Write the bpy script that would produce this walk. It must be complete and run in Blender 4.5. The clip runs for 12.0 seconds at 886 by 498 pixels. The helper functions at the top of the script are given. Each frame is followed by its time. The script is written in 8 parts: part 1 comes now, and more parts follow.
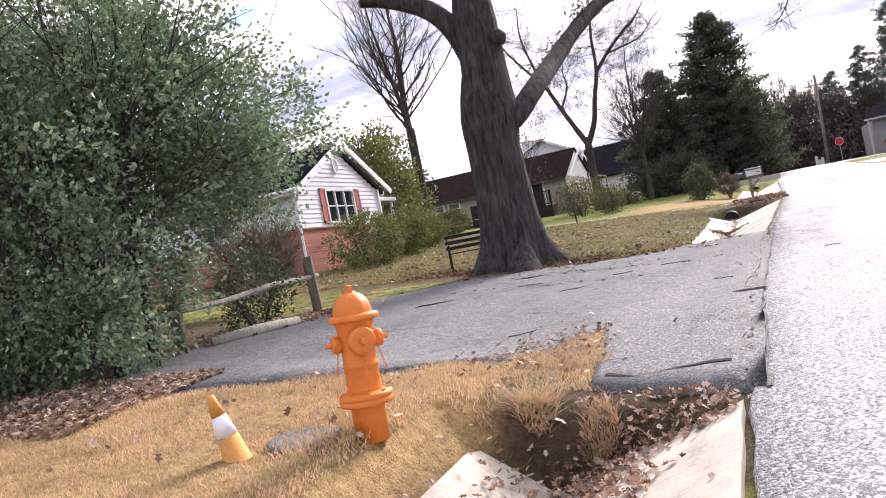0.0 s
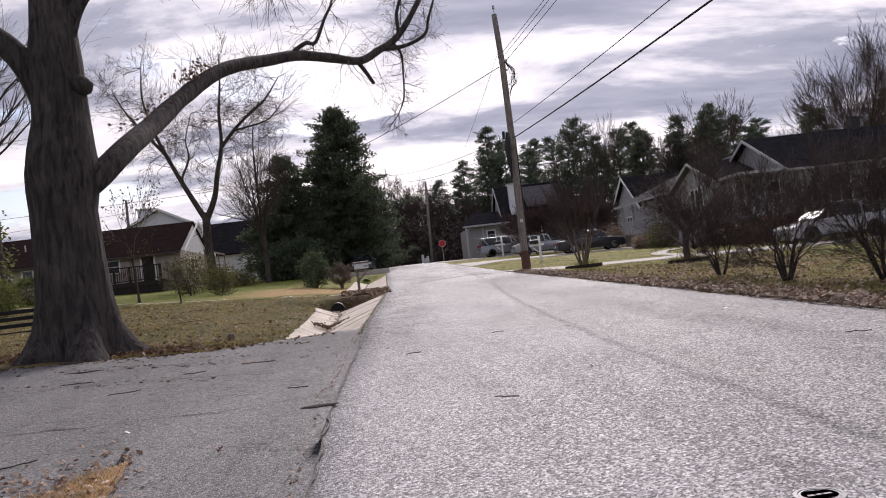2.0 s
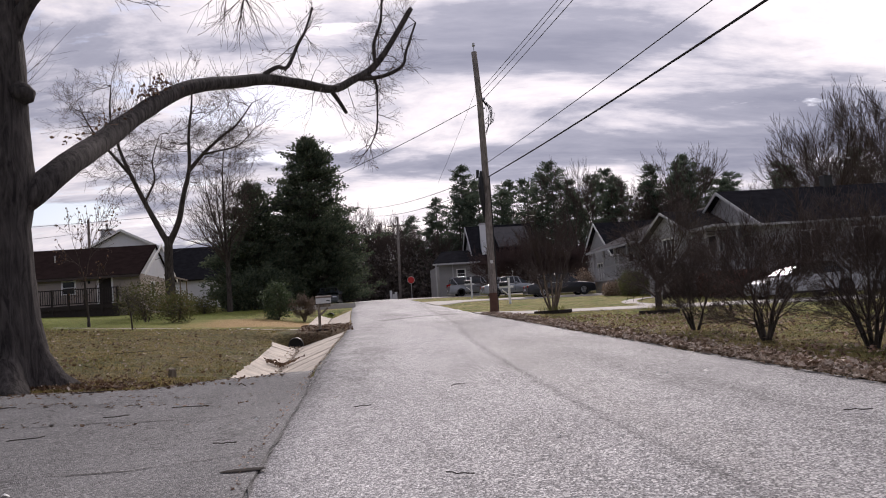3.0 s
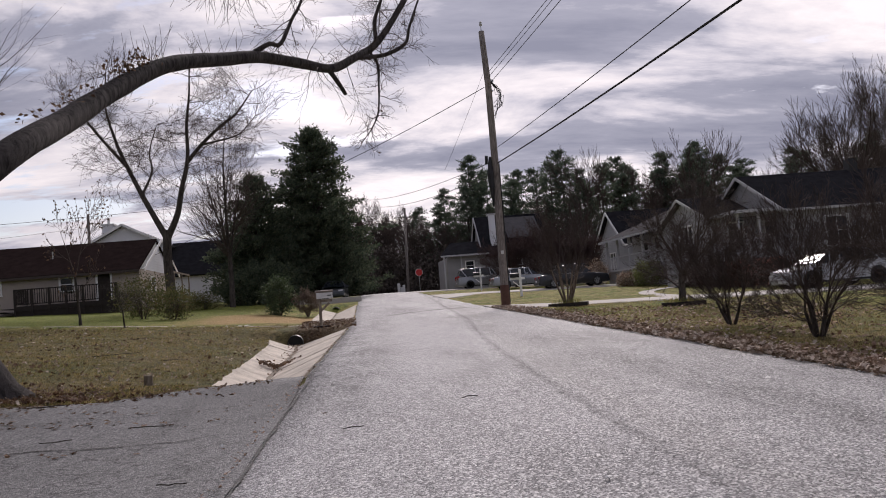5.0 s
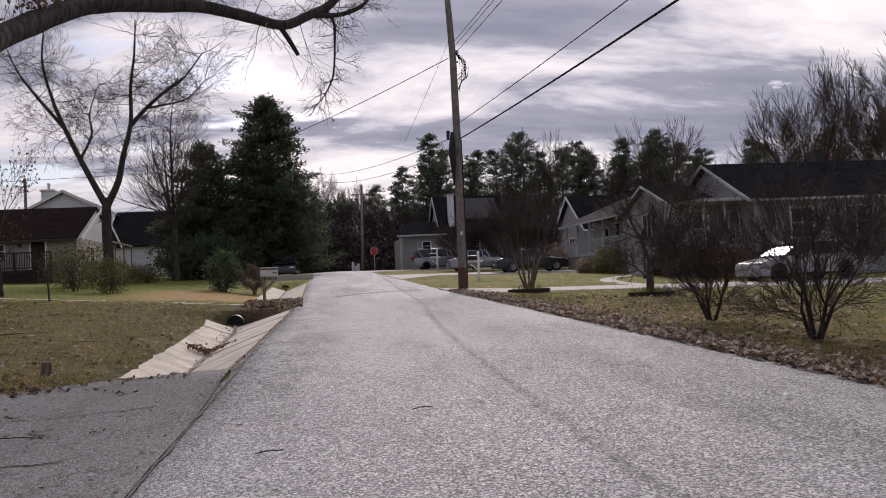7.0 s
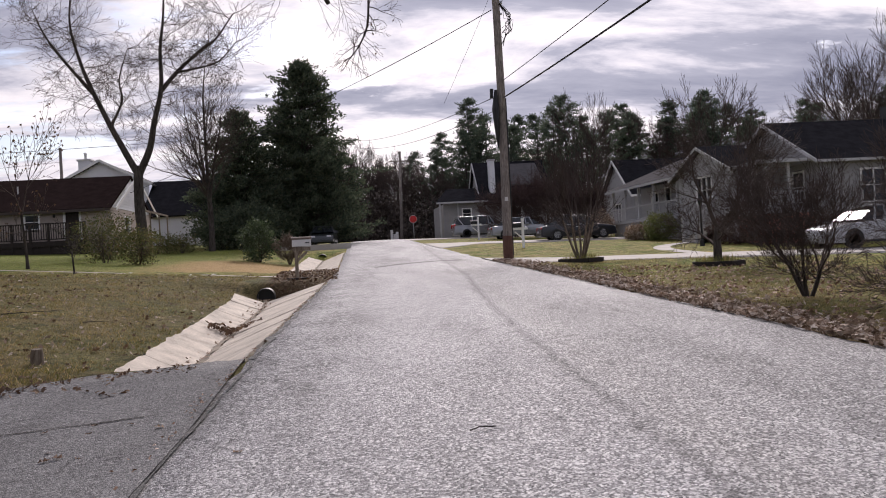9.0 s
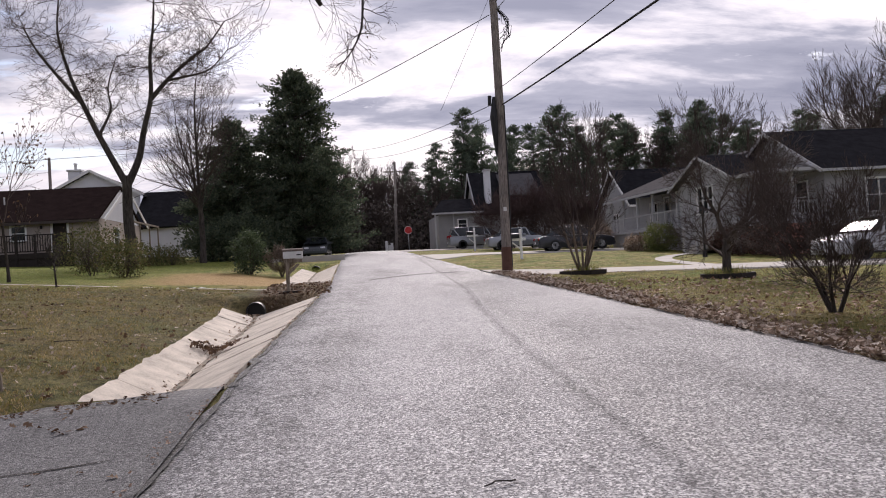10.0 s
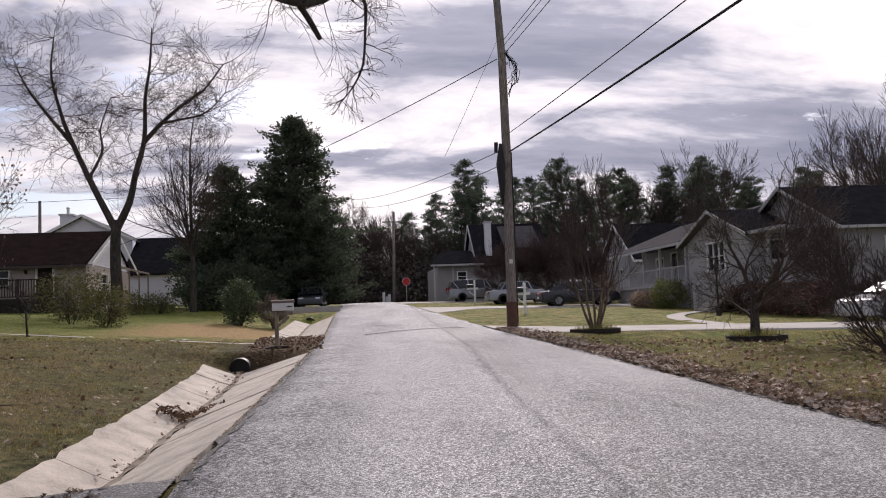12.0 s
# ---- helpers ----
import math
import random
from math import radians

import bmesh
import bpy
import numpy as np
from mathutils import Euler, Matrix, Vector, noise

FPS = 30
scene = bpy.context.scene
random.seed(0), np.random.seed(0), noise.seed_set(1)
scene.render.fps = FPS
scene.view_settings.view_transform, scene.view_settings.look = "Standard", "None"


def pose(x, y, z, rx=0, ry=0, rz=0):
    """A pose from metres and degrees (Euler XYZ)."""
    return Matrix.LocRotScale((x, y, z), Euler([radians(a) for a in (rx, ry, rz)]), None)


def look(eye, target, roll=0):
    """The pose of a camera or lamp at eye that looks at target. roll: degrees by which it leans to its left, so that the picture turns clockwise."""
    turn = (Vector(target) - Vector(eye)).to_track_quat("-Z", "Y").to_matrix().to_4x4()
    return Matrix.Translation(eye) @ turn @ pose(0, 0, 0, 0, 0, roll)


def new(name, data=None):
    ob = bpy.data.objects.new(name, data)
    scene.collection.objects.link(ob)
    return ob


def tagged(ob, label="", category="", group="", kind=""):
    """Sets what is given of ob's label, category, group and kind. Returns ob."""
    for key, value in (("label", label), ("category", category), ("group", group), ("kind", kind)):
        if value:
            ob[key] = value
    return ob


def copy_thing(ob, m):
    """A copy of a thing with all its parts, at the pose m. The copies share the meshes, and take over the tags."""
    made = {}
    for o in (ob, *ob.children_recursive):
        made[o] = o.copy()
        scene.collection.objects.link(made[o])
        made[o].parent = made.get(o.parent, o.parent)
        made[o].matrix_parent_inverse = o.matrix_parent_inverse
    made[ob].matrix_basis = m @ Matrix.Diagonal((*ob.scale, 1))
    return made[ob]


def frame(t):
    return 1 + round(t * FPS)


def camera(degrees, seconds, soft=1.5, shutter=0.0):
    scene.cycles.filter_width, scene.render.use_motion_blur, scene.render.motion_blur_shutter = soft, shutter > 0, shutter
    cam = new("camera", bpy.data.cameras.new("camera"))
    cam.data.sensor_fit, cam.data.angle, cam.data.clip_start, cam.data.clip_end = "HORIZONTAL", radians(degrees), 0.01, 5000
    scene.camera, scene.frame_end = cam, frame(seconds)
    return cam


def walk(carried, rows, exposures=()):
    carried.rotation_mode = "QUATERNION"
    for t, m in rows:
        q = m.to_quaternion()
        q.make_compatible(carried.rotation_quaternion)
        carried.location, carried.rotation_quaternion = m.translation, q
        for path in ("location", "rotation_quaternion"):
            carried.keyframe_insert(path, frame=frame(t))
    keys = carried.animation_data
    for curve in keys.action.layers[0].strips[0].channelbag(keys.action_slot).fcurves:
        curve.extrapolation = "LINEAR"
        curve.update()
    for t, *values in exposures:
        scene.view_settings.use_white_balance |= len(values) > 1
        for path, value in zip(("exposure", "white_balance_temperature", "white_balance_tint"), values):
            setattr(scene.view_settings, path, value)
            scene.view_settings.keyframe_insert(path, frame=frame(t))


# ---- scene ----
cam = camera(57.9, 12.0, soft=1.0)
PATH = [
    (0, (0.224, 0.157, 1.284), (-0.519, 2.014, 1.304), -11.0),
    (0.5, (0.32, 0.432, 1.331), (-0.123, 2.382, 1.36), -9.6),
    (1, (0.347, 0.873, 1.337), (0.272, 2.871, 1.384), -8.2),
    (1.5, (0.517, 1.167, 1.388), (0.59, 3.165, 1.449), -8.3),
    (2, (0.609, 1.607, 1.384), (0.788, 3.598, 1.454), -6.9),
    (2.5, (0.715, 2.102, 1.421), (0.989, 4.08, 1.535), -4.8),
    (3, (0.833, 2.533, 1.486), (1.092, 4.51, 1.64), -4.1),
    (5, (1.068, 4.254, 1.552), (1.305, 6.235, 1.688), -4.7),
    (5.5, (1.095, 4.684, 1.572), (1.24, 6.671, 1.742), -5.1),
    (6, (1.151, 5.077, 1.588), (1.339, 7.058, 1.789), -4.1),
    (6.5, (1.21, 5.554, 1.598), (1.573, 7.515, 1.755), -4.2),
    (7, (1.312, 5.984, 1.63), (1.653, 7.953, 1.71), -2.9),
    (7.5, (1.287, 6.391, 1.62), (1.481, 8.382, 1.645), -2.5),
    (9.5, (1.494, 8.405, 1.719), (1.747, 10.389, 1.723), -3.3),
    (10, (1.496, 8.838, 1.732), (1.752, 10.821, 1.763), -3.3),
    (10.5, (1.484, 9.251, 1.755), (1.717, 11.236, 1.817), -3.3),
    (11, (1.53, 9.627, 1.808), (1.736, 11.615, 1.9), -3.1),
    (11.5, (1.496, 10.062, 1.814), (1.71, 12.047, 1.939), -2.9),
    (12, (1.563, 10.507, 1.823), (1.831, 12.483, 1.983), -2.3),
]
EXPOSURES = [(0.0, 1.4, 6450, 20.5), (0.6, 0.97, 6500, 20.5), (1.2, 0.6, 6500, 20.5), (2.0, 0.36, 6500, 20.5), (3.0, 0.16, 6500, 20.5), (5.5, 0.0, 6500, 20.5), (7.3, -0.02, 6500, 20.5), (9.5, 0.36, 6500, 20.5), (12.0, 0.18, 6500, 20.5)]
walk(cam, [(t, look(eye, target, roll)) for t, eye, target, roll in PATH], EXPOSURES)

# ---- sky and sun ----
def node(nt, kind, **values):
    n = nt.nodes.new(kind)
    for k, v in values.items():
        n.inputs[k.replace("_", " ")].default_value = v
    return n


SUN_TURN, SUN_UP = 14.0, 33.0  # degrees right of the road's line, and above the horizon
world = bpy.data.worlds.new("World")
scene.world = world
world.use_nodes = True
nt = world.node_tree
background = nt.nodes["Background"]
background.inputs["Strength"].default_value = 0.1
sky = nt.nodes.new("ShaderNodeTexSky")
sky.sky_type, sky.sun_disc = "NISHITA", False
sky.sun_elevation, sky.sun_rotation = radians(SUN_UP), radians(SUN_TURN)
sky.air_density, sky.dust_density, sky.ozone_density = 1.0, 1.5, 1.5
coord = nt.nodes.new("ShaderNodeTexCoord")
split = nt.nodes.new("ShaderNodeSeparateXYZ")
nt.links.new(coord.outputs["Generated"], split.inputs[0])


def wmath(op, a, b=0.0, c=None):
    n = nt.nodes.new("ShaderNodeMath")
    n.operation = op
    for i, v in enumerate((a, b) if c is None else (a, b, c)):
        if isinstance(v, (int, float)):
            n.inputs[i].default_value = v
        else:
            nt.links.new(v, n.inputs[i])
    return n.outputs[0]


# a layer of cloud over the place: the ways to the sky meet a flat deck
rise = wmath("ADD", wmath("MAXIMUM", split.outputs[2], 0.0), 0.2)
deck = nt.nodes.new("ShaderNodeCombineXYZ")
nt.links.new(wmath("DIVIDE", split.outputs[0], rise), deck.inputs[0])
nt.links.new(wmath("DIVIDE", split.outputs[1], rise), deck.inputs[1])


def wnoise(scale, detail, rough, offset, warp=0.0):
    m = nt.nodes.new("ShaderNodeMapping")
    m.inputs["Location"].default_value = offset
    m.inputs["Scale"].default_value = (0.75, 1.5, 1.0)
    nt.links.new(deck.outputs[0], m.inputs[0])
    n = node(nt, "ShaderNodeTexNoise", Scale=scale, Detail=detail, Roughness=rough, Distortion=warp)
    nt.links.new(m.outputs[0], n.inputs["Vector"])
    return n.outputs["Fac"]


def wramp(fac, stops):
    r = nt.nodes.new("ShaderNodeValToRGB")
    els = r.color_ramp.elements
    while len(els) < len(stops):
        els.new(0.5)
    for e, (p, c) in zip(els, stops):
        e.position, e.color = p, (*c, 1) if len(c) == 3 else c
    nt.links.new(fac, r.inputs[0])
    return r.outputs[0]


def mass(x, y, rx, ry):
    """A broad bank on the deck: 1 at its middle, 0 past its rim."""
    u = wmath("DIVIDE", wmath("SUBTRACT", deck_xy.outputs[0], x), rx)
    v = wmath("DIVIDE", wmath("SUBTRACT", deck_xy.outputs[1], y), ry)
    d = wmath("ADD", wmath("MULTIPLY", u, u), wmath("MULTIPLY", v, v))
    return wmath("DIVIDE", 1.0, wmath("ADD", 1.0, wmath("MULTIPLY", d, d)))


deck_xy = nt.nodes.new("ShaderNodeSeparateXYZ")
nt.links.new(deck.outputs[0], deck_xy.inputs[0])
thick = wmath("MULTIPLY_ADD", wnoise(1.35, 12.0, 0.6, (3.1, 0.4, 0.0), 0.3), 1.55, -0.265)
for x, y, rx, ry, k in ((0.40, 1.84, 0.34, 0.15, 0.2), (1.1, 2.05, 0.5, 0.17, 0.1), (0.75, 1.42, 0.5, 0.2, -0.14), (0.3, 3.2, 1.1, 0.7, -0.07), (-0.3, 2.0, 0.4, 0.3, -0.04), (0.35, 1.5, 0.3, 0.12, -0.1), (-0.7, 1.75, 0.6, 0.5, -0.07)):
    thick = wmath("ADD", thick, wmath("MULTIPLY", mass(x, y, rx, ry), k))
gaps = wnoise(2.6, 9.0, 0.62, (7.7, 2.2, 1.0), 0.3)
for x, y, rx, ry, k in ((-0.19, 2.12, 0.2, 0.12, -0.2), (-0.95, 2.75, 0.3, 0.16, -0.16), (-0.42, 1.93, 0.2, 0.08, -0.16), (0.05, 2.45, 0.25, 0.08, -0.14), (0.42, 1.84, 0.5, 0.3, 0.1), (0.7, 2.6, 0.9, 0.5, 0.1)):
    gaps = wmath("ADD", gaps, wmath("MULTIPLY", mass(x, y, rx, ry), k))
cloud = wramp(thick, [(0.30, (8.7, 8.5, 8.4)), (0.42, (6.9, 6.85, 7.05)), (0.50, (5.2, 5.3, 5.8)), (0.58, (3.2, 3.4, 4.05)), (0.74, (2.3, 2.5, 3.15))])
cover = wramp(gaps, [(0.36, (0, 0, 0)), (0.45, (1, 1, 1))])
# cloud glows round the hidden sun and is duller away from it
aim = nt.nodes.new("ShaderNodeVectorMath")
aim.operation = "DOT_PRODUCT"
nt.links.new(coord.outputs["Generated"], aim.inputs[0])
aim.inputs[1].default_value = (math.sin(radians(SUN_TURN)) * math.cos(radians(SUN_UP)), math.cos(radians(SUN_TURN)) * math.cos(radians(SUN_UP)), math.sin(radians(SUN_UP)))
glow = wramp(wmath("MULTIPLY_ADD", aim.outputs["Value"], 0.5, 0.5), [(0.15, (0.80, 0.82, 0.87)), (0.6, (0.80, 0.81, 0.84)), (0.85, (0.92, 0.92, 0.92)), (0.99, (1.3, 1.28, 1.25))])
shine = nt.nodes.new("ShaderNodeMix")
shine.data_type, shine.blend_type = "RGBA", "MULTIPLY"
shine.inputs[0].default_value = 1.0
nt.links.new(cloud, shine.inputs[6])
nt.links.new(glow, shine.inputs[7])
cloud = shine.outputs[2]
mix = nt.nodes.new("ShaderNodeMix")
mix.data_type = "RGBA"
nt.links.new(cover, mix.inputs[0])
nt.links.new(sky.outputs[0], mix.inputs[6])
nt.links.new(cloud, mix.inputs[7])
nt.links.new(mix.outputs[2], background.inputs[0])

sun = bpy.data.lights.new("sun", "SUN")
sun.energy, sun.angle, sun.color = 2.9, radians(13), (1.0, 0.95, 0.88)
a, e = radians(SUN_TURN), radians(SUN_UP)
new("sun", sun).matrix_world = look((60 * math.sin(a) * math.cos(e), 60 * math.cos(a) * math.cos(e), 60 * math.sin(e)), (0, 0, 0))

# ---- materials ----
def material(name, rough=0.8, metal=0.0, spec=0.4):
    m = bpy.data.materials.new(name)
    m.use_nodes = True
    b = m.node_tree.nodes["Principled BSDF"]
    b.inputs["Roughness"].default_value, b.inputs["Metallic"].default_value = rough, metal
    b.inputs["Specular IOR Level"].default_value = spec
    return m, m.node_tree, b


def place(t):
    return t.nodes.new("ShaderNodeNewGeometry").outputs["Position"]


def local(t):
    return t.nodes.new("ShaderNodeTexCoord").outputs["Object"]


def grain(t, vec, scale, detail=4.0, rough=0.6, stretch=(1, 1, 1), warp=0.0):
    m = t.nodes.new("ShaderNodeMapping")
    m.inputs["Scale"].default_value = stretch
    t.links.new(vec, m.inputs[0])
    n = node(t, "ShaderNodeTexNoise", Scale=scale, Detail=detail, Roughness=rough, Distortion=warp)
    t.links.new(m.outputs[0], n.inputs["Vector"])
    return n.outputs["Fac"]


def cells(t, vec, scale, feature="F1"):
    n = t.nodes.new("ShaderNodeTexVoronoi")
    n.feature = feature
    n.inputs["Scale"].default_value = scale
    t.links.new(vec, n.inputs["Vector"])
    return n


def ramp(t, fac, stops):
    r = t.nodes.new("ShaderNodeValToRGB")
    els = r.color_ramp.elements
    while len(els) < len(stops):
        els.new(0.5)
    for e, (p, c) in zip(els, stops):
        c = (c, c, c) if isinstance(c, (int, float)) else c
        e.position, e.color = p, (*c, 1)
    t.links.new(fac, r.inputs[0])
    return r.outputs[0]


def blend(t, fac, a, b, mode="MIX"):
    n = t.nodes.new("ShaderNodeMix")
    n.data_type, n.blend_type = "RGBA", mode
    for i, v in ((0, fac), (6, a), (7, b)):
        if isinstance(v, (int, float)):
            n.inputs[i].default_value = v
        elif isinstance(v, tuple):
            n.inputs[i].default_value = (*v, 1)
        else:
            t.links.new(v, n.inputs[i])
    return n.outputs[2]


def calc(t, op, a, b=0.0, c=None):
    n = t.nodes.new("ShaderNodeMath")
    n.operation = op
    for i, v in enumerate((a, b) if c is None else (a, b, c)):
        if isinstance(v, (int, float)):
            n.inputs[i].default_value = v
        else:
            t.links.new(v, n.inputs[i])
    return n.outputs[0]


def relief(t, b, height, strength=0.5, depth=0.01):
    n = t.nodes.new("ShaderNodeBump")
    n.inputs["Strength"].default_value, n.inputs["Distance"].default_value = strength, depth
    t.links.new(height, n.inputs["Height"])
    t.links.new(n.outputs[0], b.inputs["Normal"])


def plain(name, colour, rough=0.6, metal=0.0, spread=0.25, scale=6.0, bump=0.15, spec=0.4, stretch=(1, 1, 1), coord="object"):
    """A worn coat of one colour: fine grain, broad stains."""
    m, t, b = material(name, rough, metal, spec)
    v = local(t) if coord == "object" else place(t)
    broad, fine = grain(t, v, scale, 4, 0.6, stretch), grain(t, v, scale * 14, 3, 0.6, stretch)
    dark = tuple(c * (1 - spread) for c in colour)
    lite = tuple(min(1, c * (1 + spread * 0.6)) for c in colour)
    c1 = ramp(t, broad, [(0.3, dark), (0.55, colour), (0.75, lite)])
    c2 = blend(t, 0.35, c1, ramp(t, fine, [(0.3, dark), (0.7, lite)]))
    t.links.new(c2, b.inputs["Base Color"])
    if bump:
        relief(t, b, fine, bump, 0.004)
    return m


def asphalt(name, dark, mid, lite, stone, crack=0.0, seam=False):
    m, t, b = material(name, 0.85, 0, 0.35)
    v = place(t)
    chips = cells(t, v, stone)
    tone = ramp(t, chips.outputs["Color"], [(0.1, dark), (0.5, mid), (0.92, lite)])
    fine = grain(t, v, stone * 1.7, 2, 0.5)
    tone = blend(t, 0.3, tone, ramp(t, fine, [(0.35, dark), (0.65, lite)]))
    t.links.new(ramp(t, chips.outputs["Color"], [(0.2, 0.95), (0.75, 0.7), (0.95, 0.38)]), b.inputs["Roughness"])
    broad = grain(t, v, 0.55, 5, 0.6, (1.0, 0.25, 1.0))
    tone = blend(t, 1.0, tone, ramp(t, broad, [(0.3, 0.62), (0.5, 1.0), (0.7, 1.2)]), "MULTIPLY")
    mottle = grain(t, v, stone * 0.36, 4, 0.75)
    tone = blend(t, 0.5, tone, ramp(t, mottle, [(0.34, 0.5), (0.5, 1.0), (0.66, 1.5)]), "MULTIPLY")
    if seam:
        flake = cells(t, v, stone * 0.8)
        tone = blend(t, ramp(t, flake.outputs["Color"], [(0.80, 0.0), (0.86, 0.75)]), tone, lite)
    spots = grain(t, v, 2.3, 6, 0.7)
    tone = blend(t, 1.0, tone, ramp(t, spots, [(0.32, 0.75), (0.45, 1.0)]), "MULTIPLY")
    if crack:
        w = t.nodes.new("ShaderNodeVectorMath")
        w.operation = "ADD"
        n = node(t, "ShaderNodeTexNoise", Scale=2.5, Detail=3.0)
        t.links.new(v, n.inputs["Vector"])
        t.links.new(v, w.inputs[0])
        t.links.new(n.outputs["Color"], w.inputs[1])
        web = cells(t, w.outputs[0], crack, "DISTANCE_TO_EDGE")
        tone = blend(t, 1.0, tone, ramp(t, web.outputs["Distance"], [(0.0, 0.45), (0.012, 1.0)]), "MULTIPLY")
    if seam:
        # the tarry lengthwise paving seam, bending with the road
        s = t.nodes.new("ShaderNodeSeparateXYZ")
        t.links.new(v, s.inputs[0])
        y = s.outputs[1]
        mid_x = calc(t, "MINIMUM", calc(t, "MULTIPLY_ADD", y, calc(t, "MULTIPLY_ADD", y, 0.0028, -0.0359), 3.33), calc(t, "MULTIPLY_ADD", y, 0.055, 3.0))
        wob = calc(t, "MULTIPLY", calc(t, "SUBTRACT", grain(t, v, 1.6, 5, 0.7), 0.5), 0.2)
        off = calc(t, "ABSOLUTE", calc(t, "ADD", calc(t, "SUBTRACT", s.outputs[0], mid_x), wob))
        tone = blend(t, 1.0, tone, ramp(t, off, [(0.0, 0.6), (0.035, 0.72), (0.1, 0.93), (0.2, 1.0)]), "MULTIPLY")
        lane = calc(t, "ADD", calc(t, "SUBTRACT", s.outputs[0], mid_x), wob)
        tone = blend(t, 1.0, tone, ramp(t, calc(t, "MULTIPLY_ADD", lane, 0.5, 0.5), [(0.5, (1.02, 1.02, 1.03)), (0.62, (0.90, 0.895, 0.885)), (1.0, (0.97, 0.97, 0.97))]), "MULTIPLY")
        # crazed paving by the left edge
        edge = calc(t, "SUBTRACT", s.outputs[0], calc(t, "MULTIPLY_ADD", y, 0.052, -0.6))
        near = calc(t, "MULTIPLY", ramp(t, calc(t, "MULTIPLY", edge, 0.5), [(0.0, 1.0), (0.45, 0.9), (0.8, 0.0)]), ramp(t, calc(t, "MULTIPLY", y, 0.01), [(0.12, 0.0), (0.16, 1.0), (0.33, 1.0), (0.4, 0.0)]))
        crazed = calc(t, "MULTIPLY", near, ramp(t, grain(t, v, 0.9, 4, 0.6), [(0.42, 0.0), (0.55, 1.0)]))
        bent = t.nodes.new("ShaderNodeVectorMath")
        bent.operation = "ADD"
        wn = node(t, "ShaderNodeTexNoise", Scale=3.0, Detail=4.0)
        t.links.new(v, wn.inputs["Vector"])
        t.links.new(v, bent.inputs[0])
        t.links.new(wn.outputs["Color"], bent.inputs[1])
        net = cells(t, bent.outputs[0], 4.5, "DISTANCE_TO_EDGE")
        tone = blend(t, crazed, tone, blend(t, 1.0, tone, ramp(t, net.outputs["Distance"], [(0.0, 0.3), (0.05, 0.5), (0.09, 1.0)]), "MULTIPLY"))
    t.links.new(tone, b.inputs["Base Color"])
    relief(t, b, calc(t, "MULTIPLY_ADD", chips.outputs["Distance"], -0.8, fine), 0.8, 0.008)
    return m


ROAD = asphalt("road_asphalt", (0.032, 0.032, 0.033), (0.20, 0.197, 0.20), (0.66, 0.65, 0.645), 70, seam=True)
DRIVE = asphalt("drive_asphalt", (0.045, 0.045, 0.047), (0.125, 0.125, 0.128), (0.28, 0.277, 0.275), 80, 0.55)
PATCH = asphalt("patch_asphalt", (0.05, 0.05, 0.05), (0.09, 0.088, 0.086), (0.15, 0.147, 0.142), 90)
CONCRETE = plain("concrete", (0.53, 0.475, 0.405), 0.9, 0, 0.5, 2.6, 0.4, 0.3, coord="world")
WALK = plain("walk_concrete", (0.46, 0.43, 0.39), 0.9, 0, 0.25, 1.1, 0.2, 0.3, coord="world")


